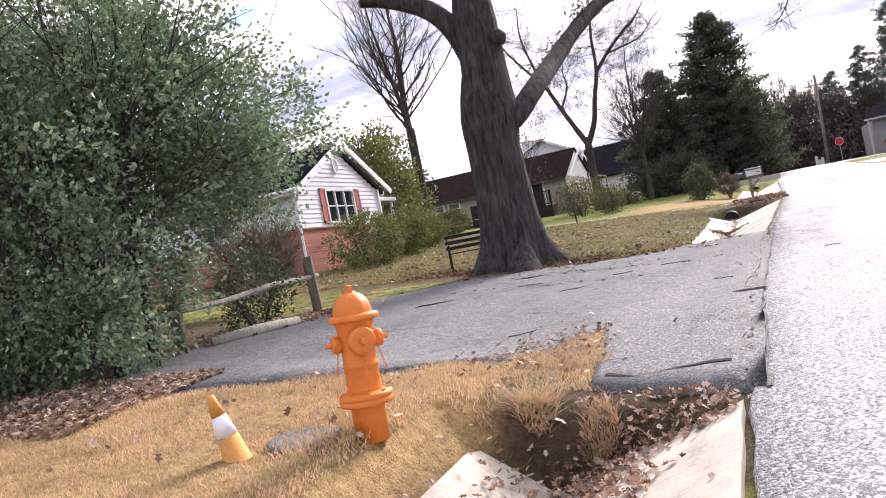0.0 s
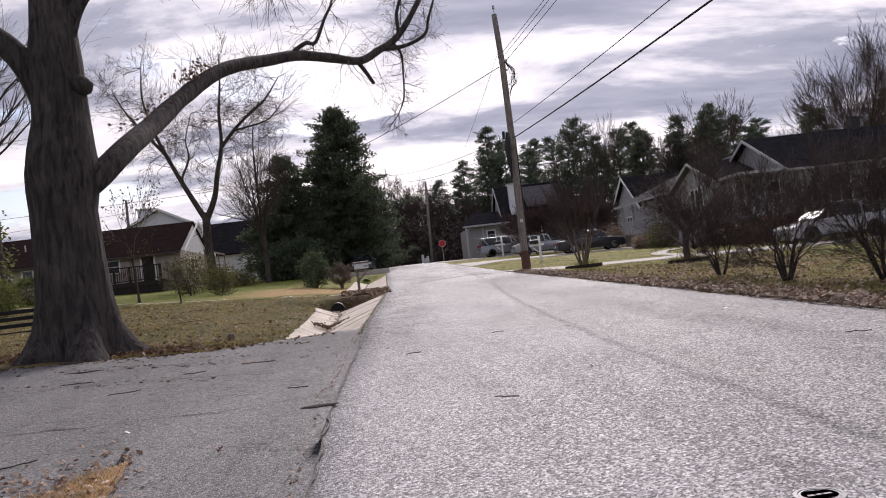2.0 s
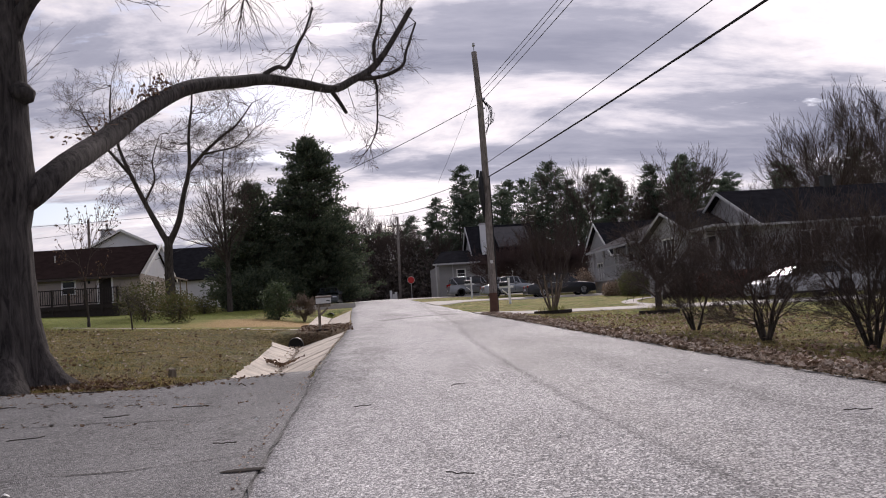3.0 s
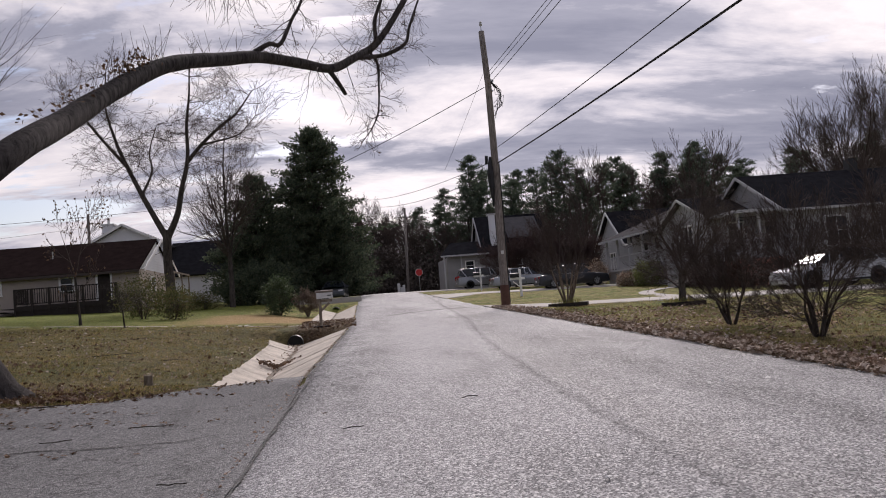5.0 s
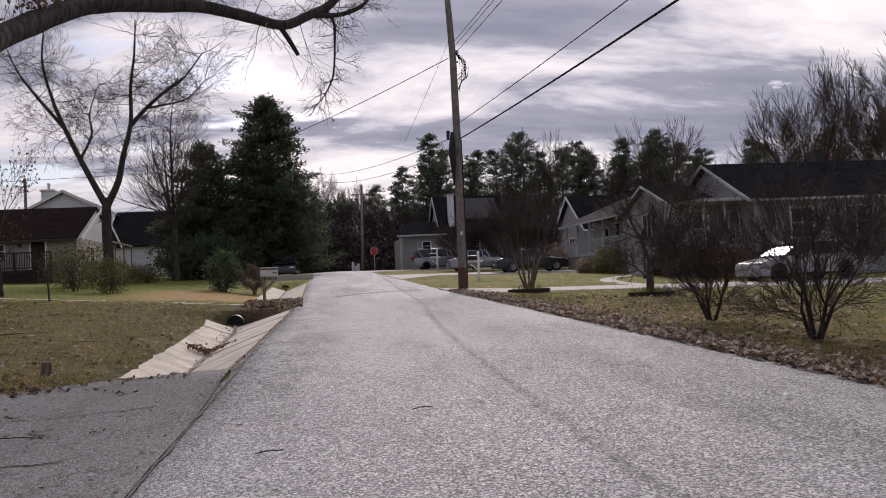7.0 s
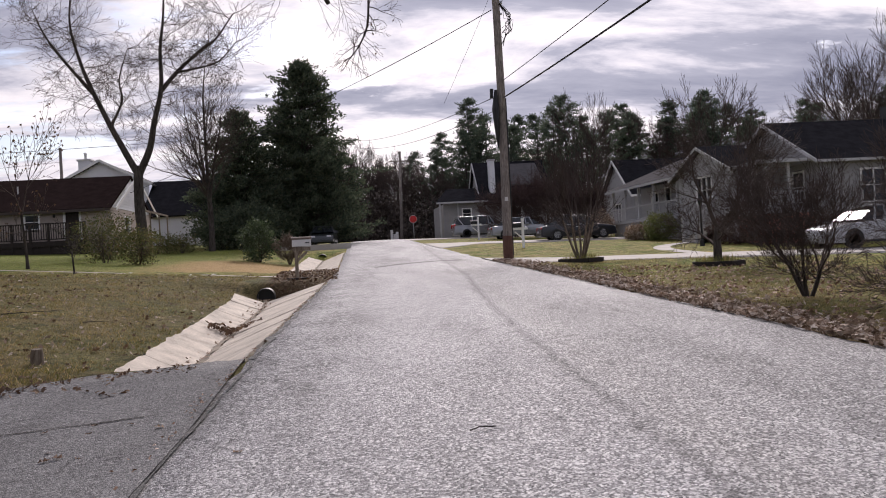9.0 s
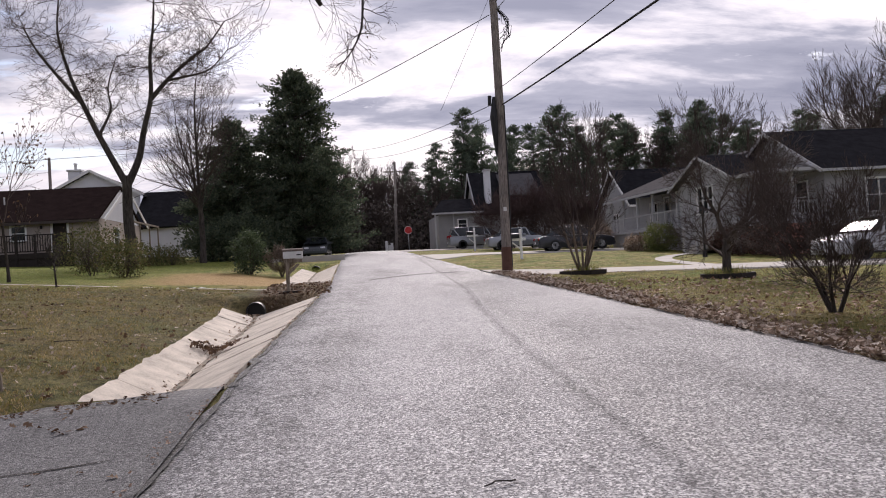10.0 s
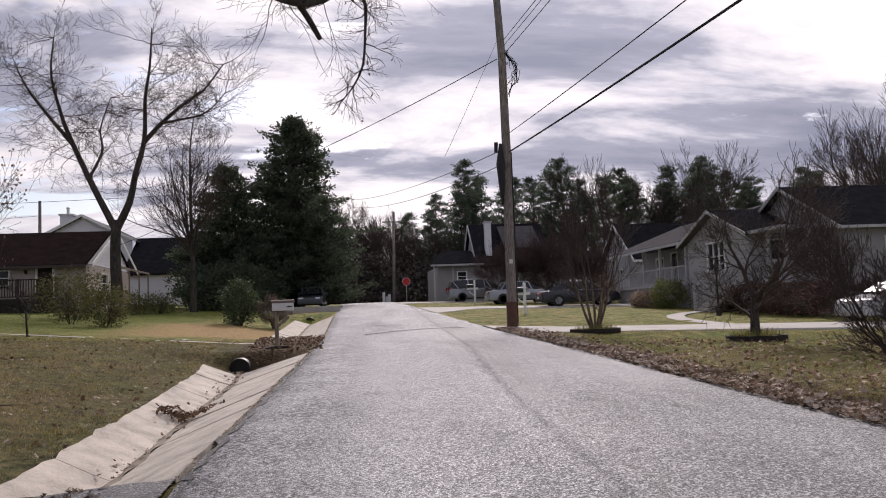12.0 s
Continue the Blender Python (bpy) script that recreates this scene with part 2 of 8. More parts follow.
def earth_material():
    """Lawn, straw, bare soil and leaf mould by their zones on the plan."""
    m, t, b = material("earth", 0.95, 0, 0.15)
    v = place(t)
    s = t.nodes.new("ShaderNodeSeparateXYZ")
    t.links.new(v, s.inputs[0])
    X, Y = s.outputs[0], s.outputs[1]

    def step(val, a, c):
        n = t.nodes.new("ShaderNodeMapRange")
        n.interpolation_type = "SMOOTHSTEP"
        n.inputs[1].default_value, n.inputs[2].default_value = a, c
        t.links.new(val, n.inputs[0])
        return n.outputs[0]

    def box(x0, x1, y0, y1, soft, warp=0.8):
        wob = calc(t, "MULTIPLY", calc(t, "SUBTRACT", grain(t, v, 0.9, 4, 0.65), 0.5), warp * 2.5)
        xx, yy = calc(t, "ADD", X, wob), calc(t, "ADD", Y, wob)
        f = calc(t, "MULTIPLY", step(xx, x0 - soft, x0 + soft), calc(t, "SUBTRACT", 1.0, step(xx, x1 - soft, x1 + soft)))
        return calc(t, "MULTIPLY", f, calc(t, "MULTIPLY", step(yy, y0 - soft, y0 + soft), calc(t, "SUBTRACT", 1.0, step(yy, y1 - soft, y1 + soft))))

    fine, tuft, broad = grain(t, v, 70, 3, 0.7), grain(t, v, 13, 6, 0.75), grain(t, v, 0.8, 5, 0.65)
    green = ramp(t, tuft, [(0.3, (0.05, 0.075, 0.012)), (0.5, (0.16, 0.205, 0.032)), (0.7, (0.32, 0.35, 0.07))])
    straw = ramp(t, tuft, [(0.3, (0.24, 0.14, 0.07)), (0.5, (0.52, 0.335, 0.16)), (0.72, (0.74, 0.51, 0.27))])
    soil = ramp(t, tuft, [(0.3, (0.045, 0.032, 0.022)), (0.6, (0.11, 0.08, 0.055)), (0.8, (0.18, 0.14, 0.10))])
    mould = ramp(t, tuft, [(0.3, (0.05, 0.032, 0.02)), (0.5, (0.12, 0.075, 0.045)), (0.75, (0.26, 0.18, 0.12))])
    dry = ramp(t, broad, [(0.38, 0.0), (0.62, 1.0)])
    col = blend(t, calc(t, "MULTIPLY", dry, 0.45), green, straw)
    col = blend(t, calc(t, "MULTIPLY", box(-30, 0.5, 15.5, 34, 1.0), 0.6), col, soil)
    clod = grain(t, v, 3.2, 6, 0.75)
    col = blend(t, 0.8, col, ramp(t, clod, [(0.36, 0.22), (0.5, 0.95), (0.66, 1.5)]), "MULTIPLY")
    col = blend(t, calc(t, "MULTIPLY", box(-40, -4.5, 36.5, 62, 1.2), 0.7), col, green)
    col = blend(t, calc(t, "MULTIPLY", box(-5.5, 1.5, 36.5, 45, 1.5), 0.8), col, straw)
    col = blend(t, calc(t, "MULTIPLY", box(-5.2, -0.6, -6, 8.5, 0.6), 0.8), col, straw)
    col = blend(t, calc(t, "MULTIPLY", box(-60, -4.9, -6, 12, 0.5), 0.85), col, mould)
    col = blend(t, calc(t, "MULTIPLY", box(-9, -2.6, 14.6, 17.6, 0.5), 0.8), col, mould)
    col = blend(t, calc(t, "MULTIPLY", box(6.2, 14.5, -10, 26.5, 1.0), 0.35), col, mould)
    col = blend(t, calc(t, "MULTIPLY", box(6.2, 7.6, -10, 36, 0.25, 0.3), 0.75), col, mould)
    col = blend(t, calc(t, "MULTIPLY", box(-0.9, 2.2, 30.3, 36.5, 0.4, 0.4), 0.85), col, mould)
    col = blend(t, calc(t, "MULTIPLY", box(-1.7, 1.0, 3.9, 6.0, 0.2, 0.2), 0.9), col, soil)
    col = blend(t, calc(t, "MULTIPLY", box(-200, 200, 86, 400, 3), 0.9), col, mould)
    col = blend(t, 0.5, col, ramp(t, fine, [(0.3, 0.25), (0.7, 1.0)]), "MULTIPLY")
    t.links.new(col, b.inputs["Base Color"])
    relief(t, b, calc(t, "ADD", fine, calc(t, "MULTIPLY", tuft, 2.0)), 0.9, 0.03)
    return m


EARTH = earth_material()


def bark(name, dark, lite, scale=9.0, ridge=1.0):
    m, t, b = material(name, 0.95, 0, 0.15)
    v = place(t)
    r1 = grain(t, v, scale, 6, 0.65, (1, 1, 0.16), 0.6)
    r2 = grain(t, v, scale * 5, 4, 0.7, (1, 1, 0.35))
    tone = ramp(t, r1, [(0.34, dark), (0.66, lite)])
    broad = grain(t, v, 1.1, 4, 0.6)
    tone = blend(t, 1.0, tone, ramp(t, broad, [(0.3, 0.7), (0.7, 1.15)]), "MULTIPLY")
    t.links.new(tone, b.inputs["Base Color"])
    relief(t, b, calc(t, "MULTIPLY_ADD", r1, 2.0, r2), ridge, 0.03)
    return m


OAK_BARK = bark("oak_bark", (0.028, 0.025, 0.025), (0.12, 0.106, 0.10), 11, 1.0)
BARK = bark("grey_bark", (0.032, 0.027, 0.024), (0.11, 0.095, 0.085), 16, 0.7)
PALE_BARK = bark("pale_bark", (0.12, 0.09, 0.07), (0.30, 0.24, 0.19), 14, 0.5)
TWIG = plain("twig", (0.085, 0.066, 0.058), 0.9, 0, 0.4, 4, 0, 0.15, coord="world")


def leaf(name, colours, rough=0.45, spec=0.4, through_light=0.15):
    m, t, b = material(name, rough, 0, spec)
    r = t.nodes.new("ShaderNodeNewGeometry").outputs["Random Per Island"]
    n = len(colours) - 1
    tone = ramp(t, r, [(i / n, c) for i, c in enumerate(colours)])
    patch = grain(t, place(t), 1.3, 3, 0.6)
    tone = blend(t, 1.0, tone, ramp(t, patch, [(0.3, 0.65), (0.7, 1.25)]), "MULTIPLY")
    t.links.new(tone, b.inputs["Base Color"])
    if through_light:
        tr = t.nodes.new("ShaderNodeBsdfTranslucent")
        t.links.new(tone, tr.inputs[0])
        mx = t.nodes.new("ShaderNodeMixShader")
        mx.inputs[0].default_value = through_light
        out = t.nodes["Material Output"]
        t.links.new(b.outputs[0], mx.inputs[1])
        t.links.new(tr.outputs[0], mx.inputs[2])
        t.links.new(mx.outputs[0], out.inputs[0])
    return m


HOLLY = leaf("holly_leaf", [(0.09, 0.15, 0.085), (0.17, 0.255, 0.14), (0.26, 0.35, 0.20), (0.42, 0.48, 0.32)], 0.3, 0.7, 0.45)
CEDAR = leaf("cedar_spray", [(0.045, 0.066, 0.045), (0.085, 0.11, 0.07), (0.14, 0.16, 0.10)], 0.75, 0.25, 0.35)
PINE = leaf("pine_needle", [(0.05, 0.074, 0.055), (0.09, 0.12, 0.085), (0.14, 0.165, 0.11)], 0.7, 0.2, 0.45)
SHRUB = leaf("shrub_leaf", [(0.07, 0.088, 0.028), (0.13, 0.15, 0.05), (0.22, 0.23, 0.08)], 0.6, 0.3, 0.35)
OLIVE = leaf("olive_leaf", [(0.05, 0.06, 0.022), (0.09, 0.105, 0.036), (0.16, 0.16, 0.06), (0.17, 0.12, 0.06)], 0.65, 0.25, 0.3)
DRYLEAF = leaf("dry_leaf", [(0.13, 0.085, 0.055), (0.26, 0.18, 0.125), (0.43, 0.335, 0.26), (0.62, 0.54, 0.46)], 0.75, 0.25, 0.1)
LITTER = leaf("litter_leaf", [(0.13, 0.07, 0.045), (0.26, 0.155, 0.105), (0.42, 0.29, 0.21), (0.66, 0.53, 0.43)], 0.7, 0.25, 0.15)
RUSSET = leaf("russet_leaf", [(0.075, 0.042, 0.026), (0.14, 0.083, 0.05), (0.22, 0.14, 0.085)], 0.7, 0.25, 0.2)
BLADE = leaf("grass_blade", [(0.30, 0.30, 0.11), (0.56, 0.45, 0.23), (0.74, 0.53, 0.34), (0.80, 0.53, 0.37), (0.60, 0.36, 0.25)], 0.8, 0.2, 0.3)
LAWNBLADE = leaf("lawn_blade", [(0.14, 0.145, 0.04), (0.25, 0.215, 0.068), (0.37, 0.275, 0.115), (0.54, 0.41, 0.22)], 0.8, 0.2, 0.25)
GREENBLADE = leaf("green_blade", [(0.09, 0.125, 0.026), (0.17, 0.20, 0.042), (0.29, 0.26, 0.08), (0.46, 0.34, 0.15)], 0.8, 0.2, 0.25)

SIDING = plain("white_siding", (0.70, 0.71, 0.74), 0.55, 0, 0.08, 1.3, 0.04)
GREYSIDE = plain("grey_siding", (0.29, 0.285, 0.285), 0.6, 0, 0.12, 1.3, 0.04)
# white siding whose grey holds the shade of the backlit fronts
SHADESIDE = plain("shaded_white_siding", (0.36, 0.36, 0.37), 0.65, 0, 0.15, 1.3, 0.05)
DARKLEAF = leaf("dark_leaf", [(0.04, 0.062, 0.03), (0.07, 0.10, 0.05), (0.12, 0.155, 0.075)], 0.55, 0.3, 0.3)
TAN = plain("tan_siding", (0.36, 0.305, 0.265), 0.6, 0, 0.15, 1.3, 0.05)
TRIM = plain("white_trim", (0.78, 0.78, 0.77), 0.5, 0, 0.08, 3, 0.03)
SHUTTER = plain("red_shutter", (0.50, 0.15, 0.13), 0.55, 0, 0.15, 4, 0.05)
SHINGLE = plain("roof_shingle", (0.022, 0.022, 0.025), 1.0, 0, 0.45, 2.2, 0.6, 0.0)
BROWNROOF = plain("brown_shingle", (0.026, 0.018, 0.017), 1.0, 0, 0.45, 2.0, 0.6, 0.0)
# white trim darkened in its colour to stand for backlit shade
SHADETRIM = plain("shaded_trim", (0.44, 0.44, 0.45), 0.7, 0, 0.18, 3, 0.05)
BROWNTRIM = plain("brown_trim", (0.06, 0.045, 0.04), 0.7, 0, 0.2, 3, 0.05)
PALEROOF = plain("grey_shingle", (0.10, 0.096, 0.098), 1.0, 0, 0.3, 2.0, 0.5, 0.0)
DARKWOOD = plain("dark_wood", (0.035, 0.028, 0.025), 0.8, 0, 0.35, 5, 0.2, 0.25)
POLEWOOD = bark("pole_wood", (0.12, 0.103, 0.092), (0.31, 0.275, 0.245), 26, 0.4)
RAILWOOD = bark("rail_wood", (0.30, 0.27, 0.23), (0.62, 0.57, 0.50), 24, 0.3)
POSTWOOD = bark("post_wood", (0.13, 0.10, 0.075), (0.33, 0.28, 0.22), 24, 0.4)
BLACK = plain("black_metal", (0.02, 0.02, 0.021), 0.45, 0.3, 0.3, 8, 0.1)
PIPE = plain("black_plastic", (0.014, 0.014, 0.015), 0.5, 0, 0.3, 8, 0.1)
STEEL = plain("galvanised_steel", (0.42, 0.43, 0.44), 0.45, 0.8, 0.2, 8, 0.1)
WIRE = plain("cable", (0.02, 0.02, 0.022), 0.7, 0, 0.2, 3, 0)
ORANGE = plain("orange_paint", (0.72, 0.205, 0.028), 0.5, 0, 0.22, 7, 0.35, 0.45)
FADED = plain("faded_orange_rubber", (0.66, 0.32, 0.075), 0.6, 0, 0.25, 5, 0.15)
BAND = plain("white_reflective_band", (0.80, 0.80, 0.86), 0.35, 0, 0.15, 9, 0.1)
COVERIRON = plain("worn_cover_iron", (0.34, 0.34, 0.34), 0.6, 0.2, 0.35, 14, 0.5)
IRON = plain("cast_iron", (0.16, 0.16, 0.165), 0.55, 0.5, 0.35, 14, 0.5)
RUBBER = plain("tyre_rubber", (0.018, 0.018, 0.019), 0.85, 0, 0.3, 9, 0.2)
ALLOY = plain("alloy", (0.55, 0.56, 0.58), 0.4, 0.35, 0.1, 8, 0)
STOPRED = plain("sign_red", (0.55, 0.03, 0.03), 0.4, 0, 0.1, 4, 0)
LAMPRED = plain("tail_lamp_red", (0.32, 0.012, 0.012), 0.2, 0, 0.1, 4, 0)
PAPER = plain("litter_white", (0.78, 0.77, 0.74), 0.7, 0, 0.1, 9, 0.1)
PALEMETAL = plain("pale_painted_metal", (0.60, 0.60, 0.58), 0.4, 0.1, 0.12, 6, 0.05)


def car_paint(name, colour, metal=0.4):
    m = plain(name, colour, 0.28, metal, 0.08, 2.0, 0)
    b = m.node_tree.nodes["Principled BSDF"]
    b.inputs["Coat Weight"].default_value, b.inputs["Coat Roughness"].default_value = 0.5, 0.12
    return m


def glass_material():
    m, t, b = material("dark_glass", 0.06, 0, 0.5)
    b.inputs["Base Color"].default_value = (0.02, 0.024, 0.028, 1)
    haze = grain(t, local(t), 3.0, 3, 0.6)
    t.links.new(ramp(t, haze, [(0.3, 0.04), (0.8, 0.12)]), b.inputs["Roughness"])
    return m


GLASS = glass_material()


def brick_material():
    m, t, b = material("red_brick", 0.9, 0, 0.2)
    v = local(t)
    n = t.nodes.new("ShaderNodeTexBrick")
    n.inputs["Scale"].default_value = 1.0
    n.inputs["Mortar Size"].default_value = 0.006
    n.inputs["Brick Width"].default_value, n.inputs["Row Height"].default_value = 0.21, 0.075
    n.inputs["Color1"].default_value, n.inputs["Color2"].default_value = (0.46, 0.185, 0.14, 1), (0.36, 0.14, 0.11, 1)
    n.inputs["Mortar"].default_value = (0.36, 0.31, 0.27, 1)
    mp = t.nodes.new("ShaderNodeMapping")
    mp.inputs["Rotation"].default_value = (radians(90), 0, 0)
    t.links.new(v, mp.inputs[0])
    t.links.new(mp.outputs[0], n.inputs["Vector"])
    fine = grain(t, v, 22, 4, 0.7)
    t.links.new(blend(t, 0.5, n.outputs["Color"], ramp(t, fine, [(0.3, 0.5), (0.7, 1.2)]), "MULTIPLY"), b.inputs["Base Color"])
    relief(t, b, calc(t, "SUBTRACT", fine, n.outputs["Fac"]), 0.5, 0.01)
    return m


BRICK = brick_material()

# ---- mesh tools ----
class Geo:
    """Gathers the corners and faces of one mesh."""

    def __init__(self):
        self.v, self.f = [], []

    def add(self, verts, faces, m=None):
        k = len(self.v)
        if m is not None:
            verts = [m @ Vector(p) for p in verts]
        self.v.extend(tuple(p) for p in verts)
        self.f.extend(tuple(i + k for i in q) for q in faces)
        return self

    def box(self, x0, x1, y0, y1, z0, z1, m=None, c=0.0):
        """A box; c cuts its twelve edges by that much."""
        if not c:
            vs = [(x, y, z) for x in (x0, x1) for y in (y0, y1) for z in (z0, z1)]
            return self.add(vs, [(0, 1, 3, 2), (4, 6, 7, 5), (0, 4, 5, 1), (2, 3, 7, 6), (0, 2, 6, 4), (1, 5, 7, 3)], m)
        bm = bmesh.new()
        bmesh.ops.create_cube(bm, size=1)
        for v in bm.verts:
            v.co = ((x0 + x1) / 2 + v.co.x * (x1 - x0), (y0 + y1) / 2 + v.co.y * (y1 - y0), (z0 + z1) / 2 + v.co.z * (z1 - z0))
        bmesh.ops.bevel(bm, geom=bm.edges[:], offset=c, segments=2, profile=0.6, affect="EDGES")
        bm.verts.index_update()
        self.add([v.co[:] for v in bm.verts], [[v.index for v in f.verts] for f in bm.faces], m)
        bm.free()
        return self

    def tube(self, pts, rads, n=8, cap=True):
        """A round bar along a line of points."""
        pts = [Vector(p) for p in pts]
        k = len(self.v)
        side = None
        for i, p in enumerate(pts):
            d = pts[min(i + 1, len(pts) - 1)] - pts[max(i - 1, 0)]
            d = d.normalized() if d.length > 1e-9 else Vector((0, 0, 1))
            if side is None:
                side = d.orthogonal().normalized()
            side = side - d * side.dot(d)
            side = side.normalized() if side.length > 1e-6 else d.orthogonal().normalized()
            up = d.cross(side)
            r = rads[i] if not isinstance(rads, (int, float)) else rads
            for j in range(n):
                a = 2 * math.pi * j / n
                q = p + (side * math.cos(a) + up * math.sin(a)) * r
                self.v.append((q.x, q.y, q.z))
        for i in range(len(pts) - 1):
            for j in range(n):
                a, b = k + i * n + j, k + i * n + (j + 1) % n
                self.f.append((a, b, b + n, a + n))
        if cap:
            self.f.append(tuple(k + j for j in reversed(range(n))))
            self.f.append(tuple(k + (len(pts) - 1) * n + j for j in range(n)))
        return self

    def lathe(self, profile, n=24, m=None):
        """A turned shape from (radius, height) pairs."""
        vs = [(r * math.cos(2 * math.pi * j / n), r * math.sin(2 * math.pi * j / n), z) for r, z in profile for j in range(n)]
        fs = [(i * n + j, i * n + (j + 1) % n, (i + 1) * n + (j + 1) % n, (i + 1) * n + j) for i in range(len(profile) - 1) for j in range(n)]
        fs += [tuple(reversed(range(n))), tuple((len(profile) - 1) * n + j for j in range(n))]
        return self.add(vs, fs, m)

    def prism(self, outline, y0, y1, m=None, inset=0.0):
        """An outline in x and z drawn out along y."""
        n = len(outline)
        vs = [(x, y0, z) for x, z in outline] + [(x, y1, z) for x, z in outline]
        fs = [tuple(range(n)), tuple(reversed(range(n, 2 * n)))] + [(i, i + n, (i + 1) % n + n, (i + 1) % n) for i in range(n)]
        return self.add(vs, fs, m)

    def mesh(self, name, mat, smooth=False):
        me = bpy.data.meshes.new(name)
        me.from_pydata(self.v, [], self.f)
        me.materials.append(mat)
        if smooth:
            me.shade_smooth()
        return me


def part(name, g, mat, parent, label="", smooth=False, kind=""):
    ob = new(name, g.mesh(name, mat, smooth))
    ob.parent = parent
    return tagged(ob, label, kind=kind)


def thing(name, m, label, category, group="", kind=""):
    ob = new(name)
    ob.empty_display_size = 0.2
    ob.matrix_world = m
    return tagged(ob, label, category, group, kind)


def single(name, g, mat, label, category="", group="", kind="", smooth=False, m=None):
    ob = new(name, g.mesh(name, mat, smooth))
    if m is not None:
        ob.matrix_world = m
    return tagged(ob, label, category, group, kind)


# ---- the lie of the land ----
def smooth(a, b, x):
    t = np.clip((np.asarray(x, float) - a) / (b - a), 0, 1)
    return t * t * (3 - 2 * t)


def line(y):
    """The road's rise: a steady climb to a crest."""
    y = np.asarray(y, float)
    s = np.clip((y - 72) / 20, 0, 1)
    return 0.035 * y - 0.02 + 0.0055 * np.clip(y - 40, 0, 32) + np.where(y > 72, 0.81 * (s - 0.5 * s * s) - 0.035 * (y - 72), 0)


def road_left(y):
    return np.interp(y, [-60, 9, 18, 28, 35, 51, 90], [0, 0, 0.33, 0.85, 1.15, 1.4, 2.2])


ROAD_RIGHT = 6.7


def bottom(y):
    """How far the gutter's bottom lies from the road's edge; its outer lip lies lip_run(y) beyond."""
    return np.interp(y, [-5, 5, 17, 19, 24, 28, 31, 36, 56], [1.25, 1.25, 1.1, 1.18, 1.36, 1.48, 1.8, 1.3, 1.3])


def lip_run(y):
    return np.interp(y, [10, 16, 24, 30], [0.78, 0.56, 0.62, 0.78])


def ditch(y):
    """Where the open gutter runs beside the road: 0 to 1."""
    near = 1 - smooth(4.95, 5.3, y)
    mid = smooth(17.15, 17.4, y) * (1 - smooth(30.6, 31.3, y))
    far = smooth(36.2, 37.0, y) * (1 - smooth(54, 56, y))
    return near + mid + far


def ground(x, y, bare=False):
    x, y = np.asarray(x, float), np.asarray(y, float)
    z = line(y)
    z = z + (0.068 - 0.02 * smooth(35, 60, y)) * np.maximum(0, -x - 1.0) * (1 - 0.6 * smooth(16, 40, -x))
    z = z + 0.16 * smooth(1.2, 2.2, -x) * (1 - smooth(5.4, 6.8, y + 0.2 * x)) * (1 - smooth(5, 9, -x))
    z = z - 0.02 * np.clip(x - ROAD_RIGHT, 0, 30)
    off = road_left(y) - x
    d = ditch(y)
    late = smooth(10, 17, y)
    lip = -0.22 * late
    bot = bottom(y)
    run = lip_run(y)
    far = bot + run
    z = z + np.where(off > far, d * lip * (1 - smooth(0, 2.9, off - far)), 0)
    left = lip + (off - far) / run * (0.48 + lip)
    right = -0.02 - np.clip((off - 0.05) / (bot - 0.05), 0, 1) * 0.46
    v = np.where(off > bot, left, right)
    z = z + np.where((off <= far) & (off > 0), d * v, 0)
    if not bare:
        z = z - 0.06 * ((off < 0) & (x < ROAD_RIGHT)) - 0.07 * d * ((off <= far - 0.04) & (off > 0.04))
    return z


def gz(x, y):
    return float(ground(x, y, True))


def sheet(name, xs, ys, height, mat):
    """A patch of surface over a grid of the plan."""
    X, Y = np.meshgrid(xs, ys)
    Z = height(X, Y)
    g = Geo()
    g.v = list(zip(X.ravel().tolist(), Y.ravel().tolist(), Z.ravel().tolist()))
    w = len(xs)
    g.f = [(j * w + i, j * w + i + 1, (j + 1) * w + i + 1, (j + 1) * w + i) for j in range(len(ys) - 1) for i in range(w - 1)]
    return g.mesh(name, mat, True)


def drive_near(x):
    return float(np.interp(x, [-14, -6, -4.4, -2.7, -1.9, -1.6, -1.35, -1.2, -1.1, -0.6, 0.2], [4.6, 5.4, 5.7, 5.9, 6.5, 7.5, 8.2, 6.6, 5.7, 5.4, 5.25]))


def drive_far(x):
    return float(np.interp(x, [-14, -9, -7.5, -6.5, -6.0, -5.2, -4.4, -2.3, -1.2, 0.2], [8.6, 9.0, 9.4, 11.1, 12.8, 14.4, 14.8, 15.35, 16.7, 17.25]))


def rough_ground(X, Y):
    Z = ground(X, Y)
    n = np.array([noise.noise(Vector((x * 1.7, y * 1.7, 0))) * 0.03 + noise.noise(Vector((x * 0.35, y * 0.35, 5))) * 0.05 for x, y in zip(X.ravel(), Y.ravel())]).reshape(X.shape)
    off = road_left(Y) - X
    calm = smooth(2.2, 3.3, off) + smooth(ROAD_RIGHT + 0.1, ROAD_RIGHT + 1.2, X)
    near = np.vectorize(drive_near)(X)
    far = np.vectorize(drive_far)(X)
    paved = (X > -14) & (X < 0.4) & (Y > near - 0.05) & (Y < far + 0.05)
    paved |= (X > 6.5) & (X < 25.3) & (Y > 33.2 - 0.12 * (X - 6.7)) & (Y < 36.6 - 0.1 * (X - 6.7) + np.maximum(0, 9 - X) * 0.7)
    paved |= (X > 6.5) & (X < 27) & (((Y > 56.2) & (Y < 60.9)) | ((Y > 73) & (Y < 77.3)))
    flat = 1 - 0.85 * paved
    return Z + n * np.clip(calm, 0, 1) * flat * (1 - smooth(60, 90, np.abs(Y))) - 0.03 * paved


